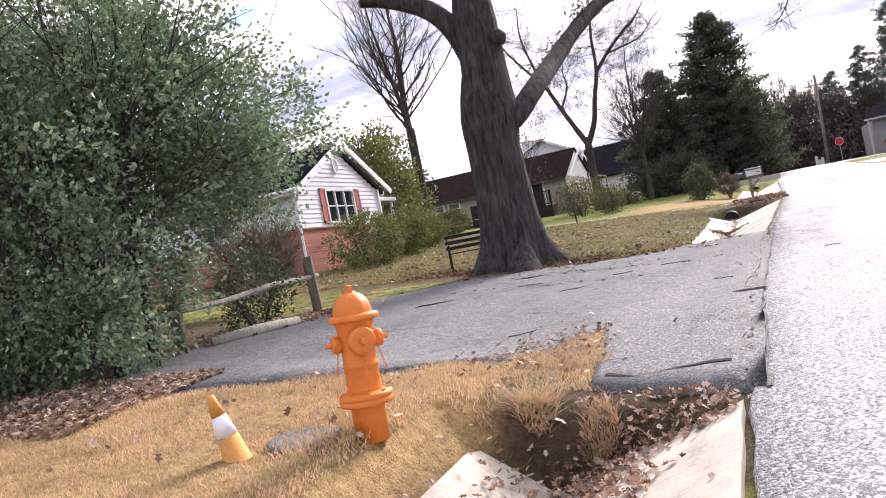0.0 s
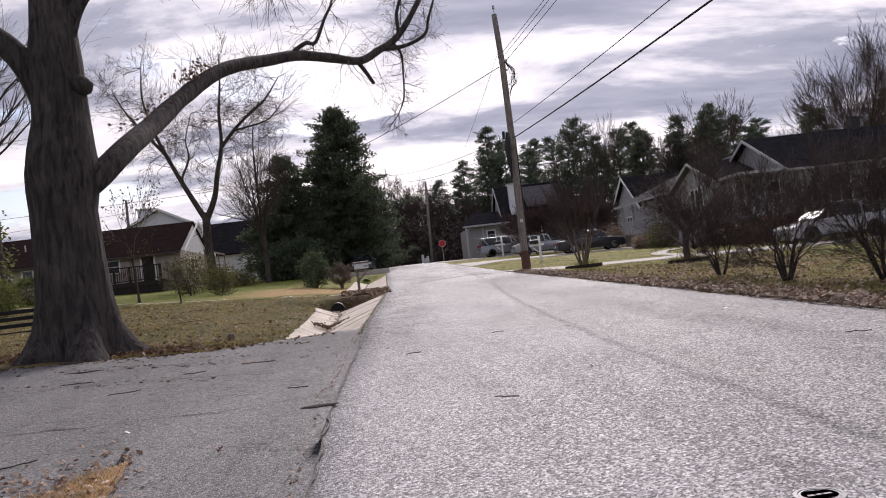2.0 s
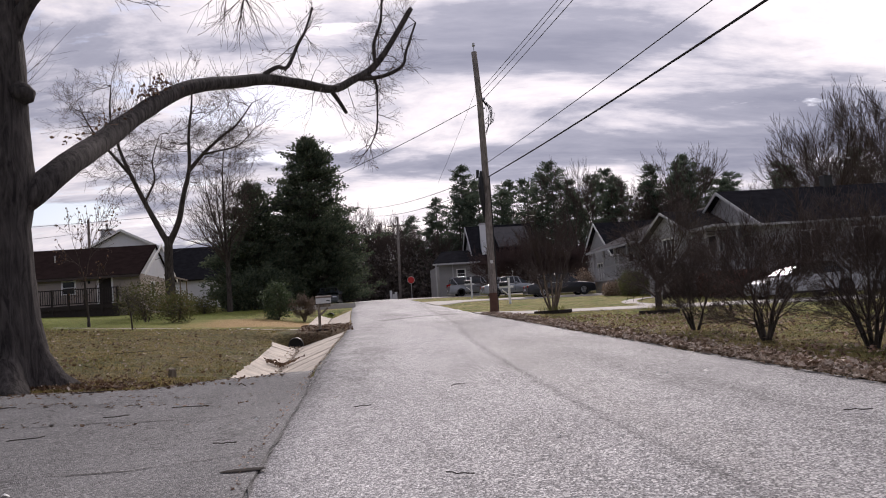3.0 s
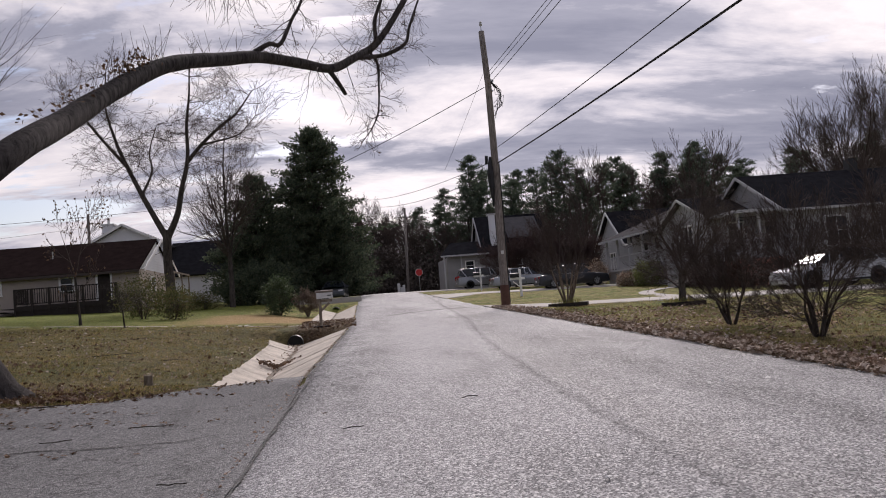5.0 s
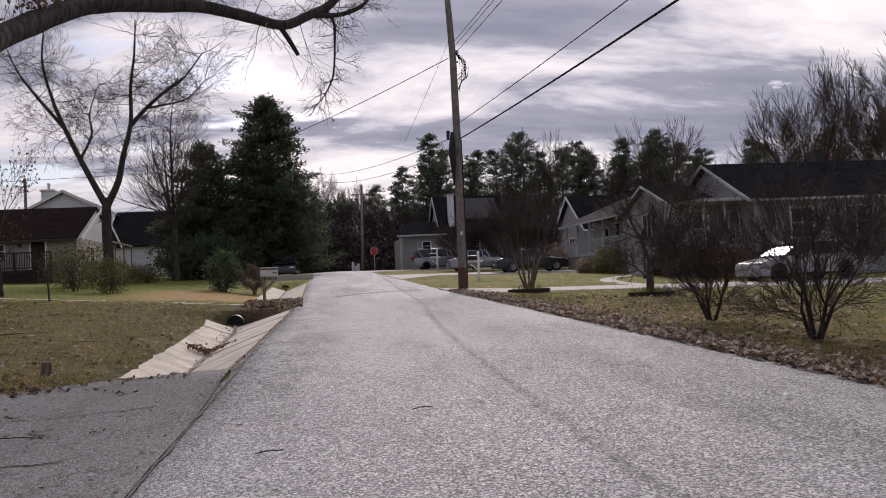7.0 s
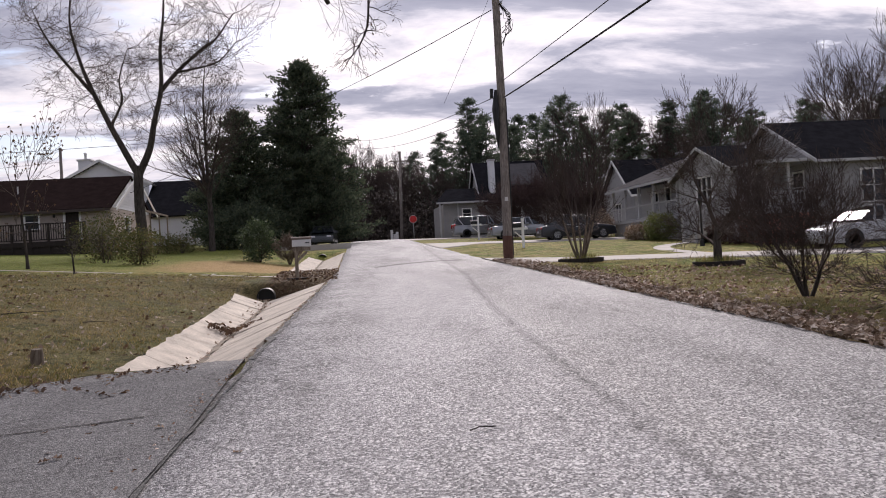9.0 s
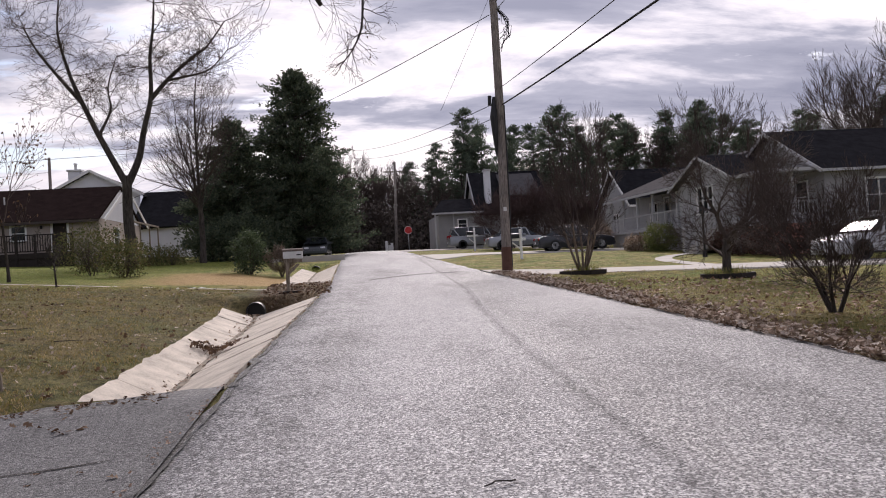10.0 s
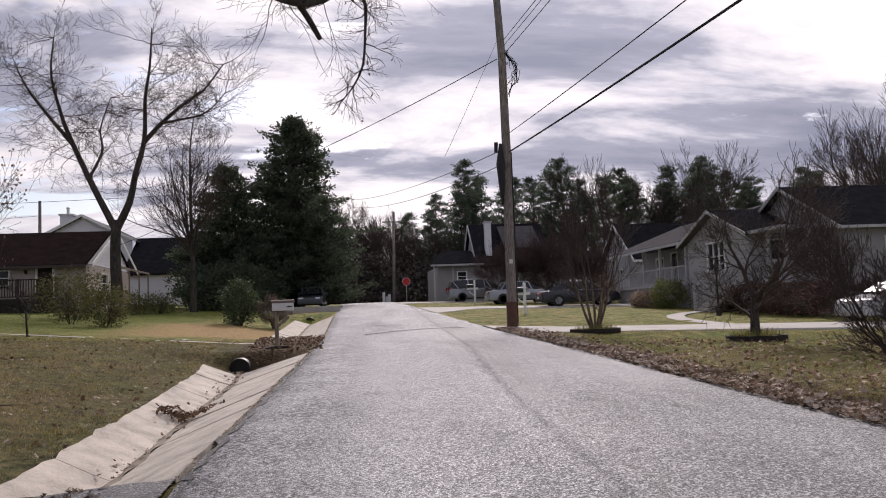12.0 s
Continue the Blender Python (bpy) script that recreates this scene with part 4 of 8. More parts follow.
# the great oak by the driveway
def oak():
    x, y = -4.55, 15.9
    z = gz(x, y)
    ob = thing("oak_tree", pose(x, y, z - 0.1), "massive old oak with dark furrowed bark, bare in winter", "tree")
    rng = random.Random(5)
    # trunk with flaring roots, ring by ring
    g = Geo()
    rings = [(0.0, 1.02, 0, 0), (0.25, 0.82, 0, 0), (0.6, 0.69, 0, 0), (1.1, 0.61, 0.02, 0), (1.8, 0.565, 0.02, 0), (2.6, 0.55, 0.0, 0), (3.0, 0.59, 0.02, 0), (3.3, 0.60, 0.04, 0), (3.7, 0.54, 0.05, 0), (4.2, 0.46, 0.10, 0), (4.7, 0.44, 0.11, 0), (5.2, 0.45, 0.10, 0), (5.8, 0.38, 0.12, 0.02), (6.6, 0.33, 0.12, 0.05), (7.6, 0.28, 0.12, 0.05), (8.8, 0.22, 0.2, 0.1), (10.2, 0.15, 0.25, 0.1)]
    n = 40
    for h, r, ox, oy in rings:
        for j in range(n):
            a = 2 * math.pi * j / n
            flare = max(0.0, 1 - h / 0.8)
            k = 1 + flare * 0.28 * math.sin(a * 5 + 0.6) + 0.05 * noise.noise(Vector((math.cos(a) * 2, math.sin(a) * 2, h * 0.6))) + 0.035 * noise.noise(Vector((math.cos(a) * 7, math.sin(a) * 7, h * 0.35)))
            g.v.append((ox + r * k * math.cos(a), oy + r * k * math.sin(a), h))
    g.f = [(i * n + j, i * n + (j + 1) % n, (i + 1) * n + (j + 1) % n, (i + 1) * n + j) for i in range(len(rings) - 1) for j in range(n)]
    # burl on the trunk
    g.lathe([(0.02, -0.2), (0.2, -0.12), (0.24, 0.02), (0.14, 0.14), (0.02, 0.2)], 14, pose(0.5, -0.1, 4.75))
    part("trunk", g, OAK_BARK, ob, smooth=True)

    def limb(pts, r0, r1, name="limb"):
        g = Geo()
        dense, rad = [], []
        P = [Vector(p) - Vector((x, y, z - 0.1)) for p in pts]
        for i in range(len(P) - 1):
            a, b, c, d = P[max(0, i - 1)], P[i], P[i + 1], P[min(len(P) - 1, i + 2)]
            for s in range(5):
                t = s / 5
                dense.append(0.5 * (2 * b + (c - a) * t + (2 * a - 5 * b + 4 * c - d) * t * t + (3 * b - a - 3 * c + d) * t ** 3))
        dense.append(P[-1])
        for i in range(len(dense)):
            u = i / (len(dense) - 1)
            rad.append((r0 + (r1 - r0) * u) * (1 + 0.1 * noise.noise(dense[i] * 1.4)))
        g.tube(dense, rad, 16 if r0 > 0.1 else 8)
        part(name, g, OAK_BARK, ob, smooth=True)
        return dense, rad

    main, rad = limb([(-4.45, 15.95, 3.5), (-3.95, 15.98, 3.85), (-3.66, 16.8, 4.45), (-3.54, 18.3, 5.15), (-3.31, 19.66, 5.91), (-2.99, 20.9, 6.63), (-2.62, 21.9, 7.19), (-2.19, 22.9, 7.6), (-1.59, 24.1, 8.0), (-0.89, 25.4, 8.44), (0.07, 26.8, 8.68), (1.0, 28.0, 8.84), (1.71, 28.8, 9.38), (2.29, 29.4, 9.86), (2.82, 29.9, 10.56), (3.38, 30.4, 11.5), (4.0, 31.0, 12.6)], 0.235, 0.09, "long_limb")
    limb([(-4.6, 15.9, 5.0), (-4.85, 15.85, 5.75), (-5.25, 15.8, 6.3), (-5.75, 15.75, 6.62), (-6.3, 15.7, 6.85), (-6.75, 15.65, 6.95)], 0.25, 0.14)
    limb([(-4.25, 15.9, 6.1), (-4.0, 15.85, 6.75), (-3.6, 15.8, 7.2), (-2.9, 16.0, 7.7), (-2.0, 16.4, 8.4)], 0.15, 0.06)
    limb([(0.9, 27.9, 8.8), (1.15, 28.25, 8.5), (1.37, 28.6, 8.2)], 0.085, 0.06, "broken_stub")
    side, _ = limb([(-0.95, 25.3, 8.55), (-0.6, 25.6, 8.85), (-0.31, 25.9, 8.95), (0.03, 26.2, 9.75), (0.25, 26.4, 10.2), (0.5, 26.6, 11.0)], 0.075, 0.03)
    hang, _ = limb([(2.2, 29.3, 9.75), (2.45, 29.2, 9.3), (2.42, 28.8, 8.5), (2.33, 28.6, 7.6), (2.1, 28.6, 7.1), (1.83, 28.6, 6.75)], 0.05, 0.012)
    fork, _ = limb([(1.9, 29.0, 9.45), (2.7, 29.3, 9.6), (3.4, 29.5, 10.0), (3.6, 29.6, 10.6), (4.0, 29.7, 11.6)], 0.085, 0.03)
    fork2, _ = limb([(2.5, 29.6, 10.1), (2.5, 29.8, 10.9), (2.8, 30.0, 11.8), (2.9, 30.0, 12.8)], 0.08, 0.03)
    # twigs along the limb's outer half, hanging sprays, water shoots
    w, tips = Geo(), []
    for chain, a, b, count, L in ((main, 50, 79, 34, 1.2), (side, 6, 25, 14, 0.9), (hang, 5, 25, 16, 0.55), (fork, 4, 20, 16, 1.0), (fork2, 4, 15, 12, 1.0)):
        for _ in range(count):
            q = chain[min(len(chain) - 1, rng.randint(a, min(b, len(chain) - 1)))]
            d = Vector((rng.gauss(0, 1), rng.gauss(0, 0.8), rng.gauss(0.1, 0.8)))
            branch(w, tips, rng, q, d, L * rng.uniform(0.5, 1.1), 0.016, 2, 4, 0.7, -0.02, 0.3, (2, 4), 0.66)
    for _ in range(10):
        q = hang[rng.randint(16, len(hang) - 1)]
        branch(w, tips, rng, q, (rng.gauss(0, 0.6), rng.gauss(0, 0.4), -1), 0.45, 0.009, 3, 4, 0.7, -0.05, 0.3, (3, 4))
    for u0, u1, count, L in ((16, 24, 20, 0.75), (24, 30, 22, 0.8), (36, 42, 12, 0.7)):
        for _ in range(count):
            q = main[rng.randint(u0, u1)]
            branch(w, tips, rng, q + Vector((0, 0, 0.15)), (rng.gauss(0, 0.35), rng.gauss(0, 0.35), 1), L * rng.uniform(0.4, 1.1), 0.007, 4, 4, 0.4, 0.05, 0.1)
    for base, count in ((Vector((0.3, 0, 6.6)), 7), (Vector((0.38, 0.1, 8.0)), 8), (Vector((0.5, 0.1, 10.0)), 10)):
        for _ in range(count):
            a = rng.uniform(0, 6.28)
            branch(w, tips, rng, base + Vector((0, 0, rng.uniform(-0.6, 0.6))), (math.cos(a), math.sin(a), 0.6), 2.2, 0.06, 1, 4, 0.6, 0.03, 0.2, (3, 5))
    # fine sprays that hang down beside the trunk and over the limb
    for q, L in ((Vector((-3.7, 17.4, 9.6)), 1.0), (Vector((-1.3, 24.4, 10.6)), 1.1), (Vector((-1.6, 24.2, 11.0)), 1.2)):
        for _ in range(9):
            branch(w, tips, rng, q - Vector((x, y, z)), (rng.gauss(0, 0.7), rng.gauss(0, 0.4), -0.8), L, 0.015, 3, 4, 0.7, -0.06, 0.25, (3, 5))
    part("twig_crown", w, TWIG, ob, "bare twigs and hanging sprays", smooth=True)
    # last dead leaves and moss tufts
    g = Geo()
    for u0, u1, count in ((22, 27, 130), (15, 18, 35), (10, 12, 14)):
        for _ in range(count):
            q = main[rng.randint(u0, u1)] + Vector((rng.gauss(0, 0.12), rng.gauss(0, 0.15), 0.25 + rng.random() * 0.22))
            leaf_quad(g, rng, q, 0.06)
    for q, _ in rng.sample(tips, min(120, len(tips))):
        leaf_quad(g, rng, q, 0.05, Vector((0, 0, -1)))
    part("dead_leaves", g, RUSSET, ob, "few dry brown leaves")
    return ob


oak()


# the two-stemmed bare maple on the lawn
def maple():
    x, y = -9.3, 52.0
    z = gz(x, y)
    ob = thing("maple_tree", pose(x, y, z - 0.1), "tall two-stemmed bare maple on the far lawn", "tree")
    rng = random.Random(11)
    g, w, tips = Geo(), Geo(), []

    def stem(pts, r0, r1):
        P = [Vector(p) for p in pts]
        dense = []
        for i in range(len(P) - 1):
            a, b, c, d = P[max(0, i - 1)], P[i], P[i + 1], P[min(len(P) - 1, i + 2)]
            for s in range(4):
                t = s / 4
                dense.append(0.5 * (2 * b + (c - a) * t + (2 * a - 5 * b + 4 * c - d) * t * t + (3 * b - a - 3 * c + d) * t ** 3))
        dense.append(P[-1])
        g.tube(dense, [r0 + (r1 - r0) * i / (len(dense) - 1) for i in range(len(dense))], 12, cap=False)
        return dense

    stem([(0, 0, 0), (0.1, 0, 0.5), (0.12, 0, 1.5), (0.05, 0, 3.0), (0.1, 0, 4.9)], 0.32, 0.23)
    a = stem([(0.05, 0, 4.5), (-0.5, 0, 5.6), (-1.3, 0, 7.3), (-2.15, 0, 9.3), (-2.6, 0.1, 10.6), (-3.0, 0.1, 12.4), (-2.9, 0.2, 14.3)], 0.19, 0.03)
    b = stem([(0.15, 0, 4.5), (0.75, 0, 5.8), (1.05, 0, 7.2), (1.5, 0, 9.0), (1.55, 0, 11.0), (1.8, 0, 12.8), (1.9, 0.1, 14.8)], 0.2, 0.03)
    c = stem([(1.45, 0, 8.8), (2.4, 0.1, 9.9), (3.6, 0.2, 11.0), (4.4, 0.3, 11.6), (5.4, 0.4, 13.0)], 0.13, 0.03)
    d = stem([(-1.9, 0, 8.7), (-2.9, -0.2, 10.0), (-3.9, -0.3, 11.4), (-4.5, -0.3, 12.6)], 0.11, 0.03)
    e = stem([(2.3, 0, 9.8), (3.3, -0.3, 9.9), (4.6, -0.5, 10.2), (5.6, -0.6, 11.2)], 0.08, 0.02)
    f = stem([(-1.2, 0, 7.0), (-0.6, 0.2, 8.4), (-0.7, 0.3, 9.6), (-0.2, 0.3, 11.2)], 0.08, 0.02)
    part("trunk", g, BARK, ob, smooth=True)
    for chain, lo, n, L in ((a, 6, 34, 1.7), (b, 6, 34, 1.7), (c, 3, 24, 1.6), (d, 3, 20, 1.5), (e, 3, 18, 1.4), (f, 3, 16, 1.3)):
        for _ in range(n):
            q = chain[rng.randint(lo, len(chain) - 1)]
            branch(w, tips, rng, q, (rng.gauss(0, 1), rng.gauss(0, 0.7), rng.uniform(-0.3, 1.0)), L * rng.uniform(0.5, 1.15), 0.024, 2, 5, 0.75, 0.03, 0.34, (2, 3), 0.7, fine=0.007)
    part("crown", w, TWIG, ob, "bare winter twigs", smooth=True)


maple()


def upright_tree(name, label, x, y, seed, height, r, reach, fork=0.3, leaders=3, shoots=26, fine=0.007):
    """A tall tree whose leaders climb close together and carry rising side shoots."""
    rng = random.Random(seed)
    ob = thing(name, pose(x, y, gz(x, y) - 0.05), label, "tree")
    g, w, tips = Geo(), Geo(), []
    g.tube([(0, 0, 0), (0.03, 0, height * fork * 0.5), (0, 0.02, height * fork)], [r * 1.25, r, r * 0.92], 12, cap=False)
    for k in range(leaders):
        a = 2 * math.pi * (k + 0.4 * rng.random()) / leaders
        lean = 0.0 if k == 0 else rng.uniform(0.12, 0.24)
        p, d = Vector((0, 0, height * fork * rng.uniform(0.85, 1.0))), Vector((math.cos(a) * lean, math.sin(a) * lean, 1)).normalized()
        top = height * (1.0 if k == 0 else rng.uniform(0.72, 0.94))
        n = 12
        pts, rads = [p.copy()], [r * (0.8 if k == 0 else 0.58)]
        for i in range(n):
            d = (d + Vector((rng.gauss(0, 0.05), rng.gauss(0, 0.05), 0.03))).normalized()
            p = p + d * (top - height * fork) / n
            pts.append(p.copy())
            rads.append(rads[0] * (1 - 0.93 * (i + 1) / n))
        g.tube(pts, rads, 9, cap=False)
        for j in range(shoots):
            u = 0.06 + 0.92 * (j + rng.random()) / shoots
            i = min(n - 1, int(u * n))
            q = pts[i].lerp(pts[i + 1], u * n - i)
            b = rng.uniform(0, 6.28)
            L = reach * (1 - 0.72 * u) * rng.uniform(0.45, 1.0)
            branch(w, tips, rng, q, (math.cos(b), math.sin(b), rng.uniform(0.5, 1.3)), L, max(0.014, rads[i] * 0.42), 2, 4, 0.6, 0.06, 0.2, (3, 5), 0.62, fine=fine)
    part("trunk", g, BARK, ob, smooth=True)
    part("crown", w, TWIG, ob, "bare winter twigs", smooth=True)
    return ob


upright_tree("locust_tree", "slender bare tree with upright twigs beside dark evergreens", -6.9, 60.0, 21, 13.2, 0.17, 4.2, 0.24, 5, 22)
upright_tree("bare_tree", "tall thin bare tree behind the bungalow", -14.0, 34.5, 31, 15.0, 0.22, 5.0, 0.36, 3, 21, 0.004)
bare_tree("bare_tree", "wide bare tree rising behind the houses", 38.5, 62.0, 41, 16.5, 0.32, 5, 0.55, 0.07, (3, 5), 2, (0, 0), trunk=0.3, base_mat=BARK, fine=0.009)


# evergreen cones
def conifer(name, label, x, y, height, radius, seed, count=2600, mat=None, group=""):
    rng = random.Random(seed)
    z = gz(x, y)
    ob = thing(name, pose(x, y, z - 0.05), label, "tree", group)
    part("trunk", Geo().tube([(0, 0, 0), (0.05, 0, height * 0.5), (0, 0.05, height * 0.97)], [radius * 0.075, radius * 0.05, 0.02], 10), BARK, ob, smooth=True)
    g, b = Geo(), Geo()
    for i in range(count):
        h = 0.03 + 0.96 * rng.random() ** 1.15
        a = rng.uniform(0, 2 * math.pi)
        R = radius * min(1.0, 1.12 * (1 - h) ** 0.58) * (0.92 + 0.55 * noise.noise(Vector((math.cos(a) * 2.2, math.sin(a) * 2.2, h * 9 + seed)))) * rng.choice((rng.uniform(0.45, 0.9), rng.uniform(0.8, 1.16)))
        rise = R * rng.uniform(-0.05, 0.3)
        tip = Vector((math.cos(a) * R, math.sin(a) * R, h * height + rise))
        root = Vector((0, 0, h * height))
        b.tube([tuple(root), tuple(root.lerp(tip, 0.5) - Vector((0, 0, rise * 0.2))), tuple(tip)], [0.04, 0.022, 0.008], 4, cap=False)
        out = Vector((math.cos(a), math.sin(a), 0.5))
        n = max(3, int(R * 3.2))
        for k in range(n):
            s = 0.3 + 0.72 * (k + rng.random()) / n
            fat = 0.28 * (1.25 - s)
            q = root.lerp(tip, s) + Vector((rng.gauss(0, fat), rng.gauss(0, fat), rng.gauss(-0.05, fat * 0.6)))
            for _ in range(11):
                o = Vector((rng.gauss(0, 0.17), rng.gauss(0, 0.17), rng.gauss(0, 0.1)))
                leaf_quad(g, rng, q + o, rng.uniform(0.07, 0.15), out, 2.2)
    part("limb_whorl", b, TWIG, ob)
    part("foliage", g, mat or CEDAR, ob)
    return ob


conifer("cedar_tree", "tall dark red cedar with a pointed ragged crown", -1.3, 72.0, 14.7, 5.6, 3, 760)
conifer("cedar_tree", "shorter dark evergreen leaning against the tall cedar", -5.9, 68.5, 10.2, 4.0, 4, 480)
shrub("holly_shrub", "broad dark evergreen shrub under the cedars", -6.7, 63.0, (1.3, 1.3, 1.2), 300, 12, 0.12, CEDAR, 61, reach=0.2)
shrub("holly_shrub", "broad dark evergreen shrub under the cedars", -5.2, 64.0, (2.2, 1.6, 1.6), 480, 12, 0.12, CEDAR, 62, reach=0.2)
shrub("holly_shrub", "dark evergreen shrub at the cedar's foot", -3.9, 66.5, (1.8, 1.6, 1.5), 380, 12, 0.12, CEDAR, 63, reach=0.2)


def pine(name, label, x, y, height, seed, group):
    rng = random.Random(seed)
    ob = thing(name, pose(x, y, gz(x, y) - 0.05), label, "tree", group)
    part("trunk", Geo().tube([(0, 0, 0), (0.1, 0, height * 0.5), (0, 0.1, height)], [0.26, 0.18, 0.03], 8), BARK, ob, smooth=True)
    g, b = Geo(), Geo()
    h = height * 0.16
    while h < height * 0.99:
        u = h / height
        for _ in range(rng.randint(3, 5)):
            a = rng.uniform(0, 6.28)
            L = height * 0.27 * (1.03 - u) ** 0.6 * rng.uniform(0.35, 1.25)
            tip = Vector((math.cos(a) * L, math.sin(a) * L, h + L * rng.uniform(0.05, 0.45)))
            b.tube([(0, 0, h), (tip.x * 0.5, tip.y * 0.5, h + (tip.z - h) * 0.35), tuple(tip)], [0.05, 0.03, 0.012], 4, cap=False)
            for k in range(rng.randint(7, 11)):
                s = rng.uniform(0.35, 1.05)
                q = Vector((tip.x * s, tip.y * s, h + (tip.z - h) * s)) + Vector((rng.gauss(0, 0.22), rng.gauss(0, 0.22), rng.gauss(0.1, 0.18)))
                for _ in range(10):
                    o = Vector((rng.gauss(0, 0.2), rng.gauss(0, 0.2), rng.gauss(0, 0.09)))
                    leaf_quad(g, rng, q + o, rng.uniform(0.08, 0.13), Vector((math.cos(a), math.sin(a), 0.7)), 3.6)
        h += height * rng.uniform(0.022, 0.042)
    part("limb_whorl", b, TWIG, ob)
    part("foliage", g, PINE, ob)
    return ob


PG = "pines behind the houses"
pines = [pine("pine_tree", "tall dark pine with open tufted limbs", 18.0, 110.0, 18.3, 71, PG), pine("pine_tree", "tall dark pine with open tufted limbs", 30.2, 108.0, 18.0, 72, PG), pine("pine_tree", "tall thin dark pine standing above its neighbours", 50.0, 110.0, 18.5, 73, PG)]
for k, (x, y, s, turn) in enumerate([(14.6, 112, 0.78, 40), (24.6, 112, 0.90, 100), (27.6, 104, 0.86, 200), (33.5, 112, 0.88, 300), (37.5, 107, 0.92, 20), (40.5, 112, 0.88, 160), (43.6, 106, 0.92, 70), (46.6, 113, 0.86, 250), (21.3, 116, 0.92, 330), (54.5, 108, 0.8, 120), (58.0, 112, 0.9, 210), (11.5, 116, 0.66, 12), (35.0, 98, 0.72, 75), (62, 104, 0.85, 140), (70, 100, 0.9, 310), (16.5, 104, 0.7, 55), (22.0, 103, 0.75, 95), (45.0, 101, 0.8, 15), (52.5, 103, 0.75, 190), (28.5, 116, 0.95, 280), (39, 118, 0.95, 130), (13.2, 106, 0.6, 33), (48.5, 106, 0.95, 222), (56.0, 116, 0.95, 44), (66, 112, 0.95, 99), (19.5, 113, 0.85, 260), (31.8, 104, 0.7, 180), (42.0, 104, 0.78, 301)]):
    src = pines[k % 3]
    p = copy_thing(src, pose(x, y, gz(x, y) - 0.05, 0, 0, turn) @ Matrix.Diagonal((s * 1.05, s * 1.05, s, 1)))
    p.scale = (s * 1.05, s * 1.05, s)
    p["label"] = "tall dark pine with open tufted limbs"

# bare woods along the horizon, from a few grown trees
WG = "bare woods beyond the crest"
woods = [bare_tree("woodland_tree", "bare grey tree of the far woods", wx, wy, 100 + k, hh, 0.16, 5, 0.5, 0.08, (3, 4), 1, trunk=0.35, group=WG, shrink=0.7, fine=0.011)[0] for k, (wx, wy, hh) in enumerate([(3.5, 104, 10.5), (9.5, 108, 10), (64, 96, 13.5)])]
rng = random.Random(8)
spots = [(rng.uniform(-14, 26), rng.uniform(101, 128), rng.uniform(0.75, 1.05)) for _ in range(90)]
spots += [(rng.uniform(26, 120), rng.uniform(92, 135) - 0.1 * 0, rng.uniform(1.0, 1.4)) for _ in range(90)]
spots += [(rng.uniform(40, 90), rng.uniform(52, 92), rng.uniform(1.05, 1.4)) for _ in range(44)]
spots += [(rng.uniform(-70, -24), rng.uniform(92, 130), rng.uniform(0.5, 0.8)) for _ in range(22)]
spots += [(rng.uniform(-55, -40), rng.uniform(20, 60), rng.uniform(0.6, 0.9)) for _ in range(8)]
for k, (x, y, s) in enumerate(spots):
    t = copy_thing(woods[k % 3], pose(x, y, gz(x, y) - 0.05, 0, 0, rng.uniform(0, 360)))
    t.scale = (s, s, s * rng.uniform(0.9, 1.1))
# dark undergrowth below the woods
g = Geo()
rng = random.Random(9)
for k in range(14500):
    x, y = rng.uniform(-30, 75) if k % 3 else rng.uniform(-14, 24), rng.uniform(99.5, 125)
    h = 8.5 * (0.5 + 0.5 * noise.noise(Vector((x * 0.13, y * 0.13, 0)))) * rng.random()
    for _ in range(6):
        leaf_quad(g, rng, Vector((x + rng.gauss(0, 0.5), y + rng.gauss(0, 0.5), gz(x, y) + 0.15 + h + rng.gauss(0, 0.3))), rng.uniform(0.15, 0.34))
single("undergrowth", g, leaf("undergrowth", [(0.07, 0.06, 0.055), (0.115, 0.098, 0.086), (0.16, 0.135, 0.115)], 0.9, 0.1, 0.1), "dark tangled undergrowth below the far woods", "undergrowth", kind="stuff")

# right-hand verge: bare multi-stemmed shrubs and crape myrtles
VG = "bare shrubs along the verge"
for k, (x, y, h, top, st) in enumerate([(8.74, 19.9, 2.3, 4, 5), (8.55, 16.55, 2.4, 4, 6), (8.95, 14.1, 2.5, 4, 7), (9.4, 11.6, 2.3, 4, 6)]):
    bare_tree("verge_shrub", "dense bare multi-stemmed shrub on the leafy verge", x, y, 200 + k, h * 1.2, 0.036, 5, 0.55, 0.05, (3, 4), st, trunk=0.2, shrink=0.72, group=VG, base_mat=BARK, wig=0.26, fine=0.0028)
bare_tree("crape_myrtle", "bare crape myrtle with pale smooth stems in a mulch ring", 8.95, 33.0, 211, 4.0, 0.045, 4, 0.42, 0.08, (3, 4), 7, trunk=0.4, shrink=0.68, base_mat=PALE_BARK, fine=0.0045)
bare_tree("verge_tree", "small bare spreading tree with a short trunk in a mulch ring", 11.45, 28.6, 212, 5.8, 0.13, 5, 0.85, 0.05, (4, 5), 1, trunk=0.17, shrink=0.68, base_mat=BARK, wig=0.27, fine=0.005)

RED_TWIG = plain("reddish_twig", (0.085, 0.055, 0.052), 0.9, 0, 0.4, 4, 0, 0.15, coord="world")
for k, (x, y, h) in enumerate([(14.8, 69.5, 5.4), (17.6, 69.0, 5.8), (20.2, 69.2, 5.2)]):
    bare_tree("ornamental_tree", "dense reddish-brown bare ornamental tree behind parked cars", x, y, 230 + k, h, 0.06, 5, 0.65, 0.05, (4, 4), 5, trunk=0.22, shrink=0.72, group="ornamental trees by the drive", mat=RED_TWIG, fine=0.006)

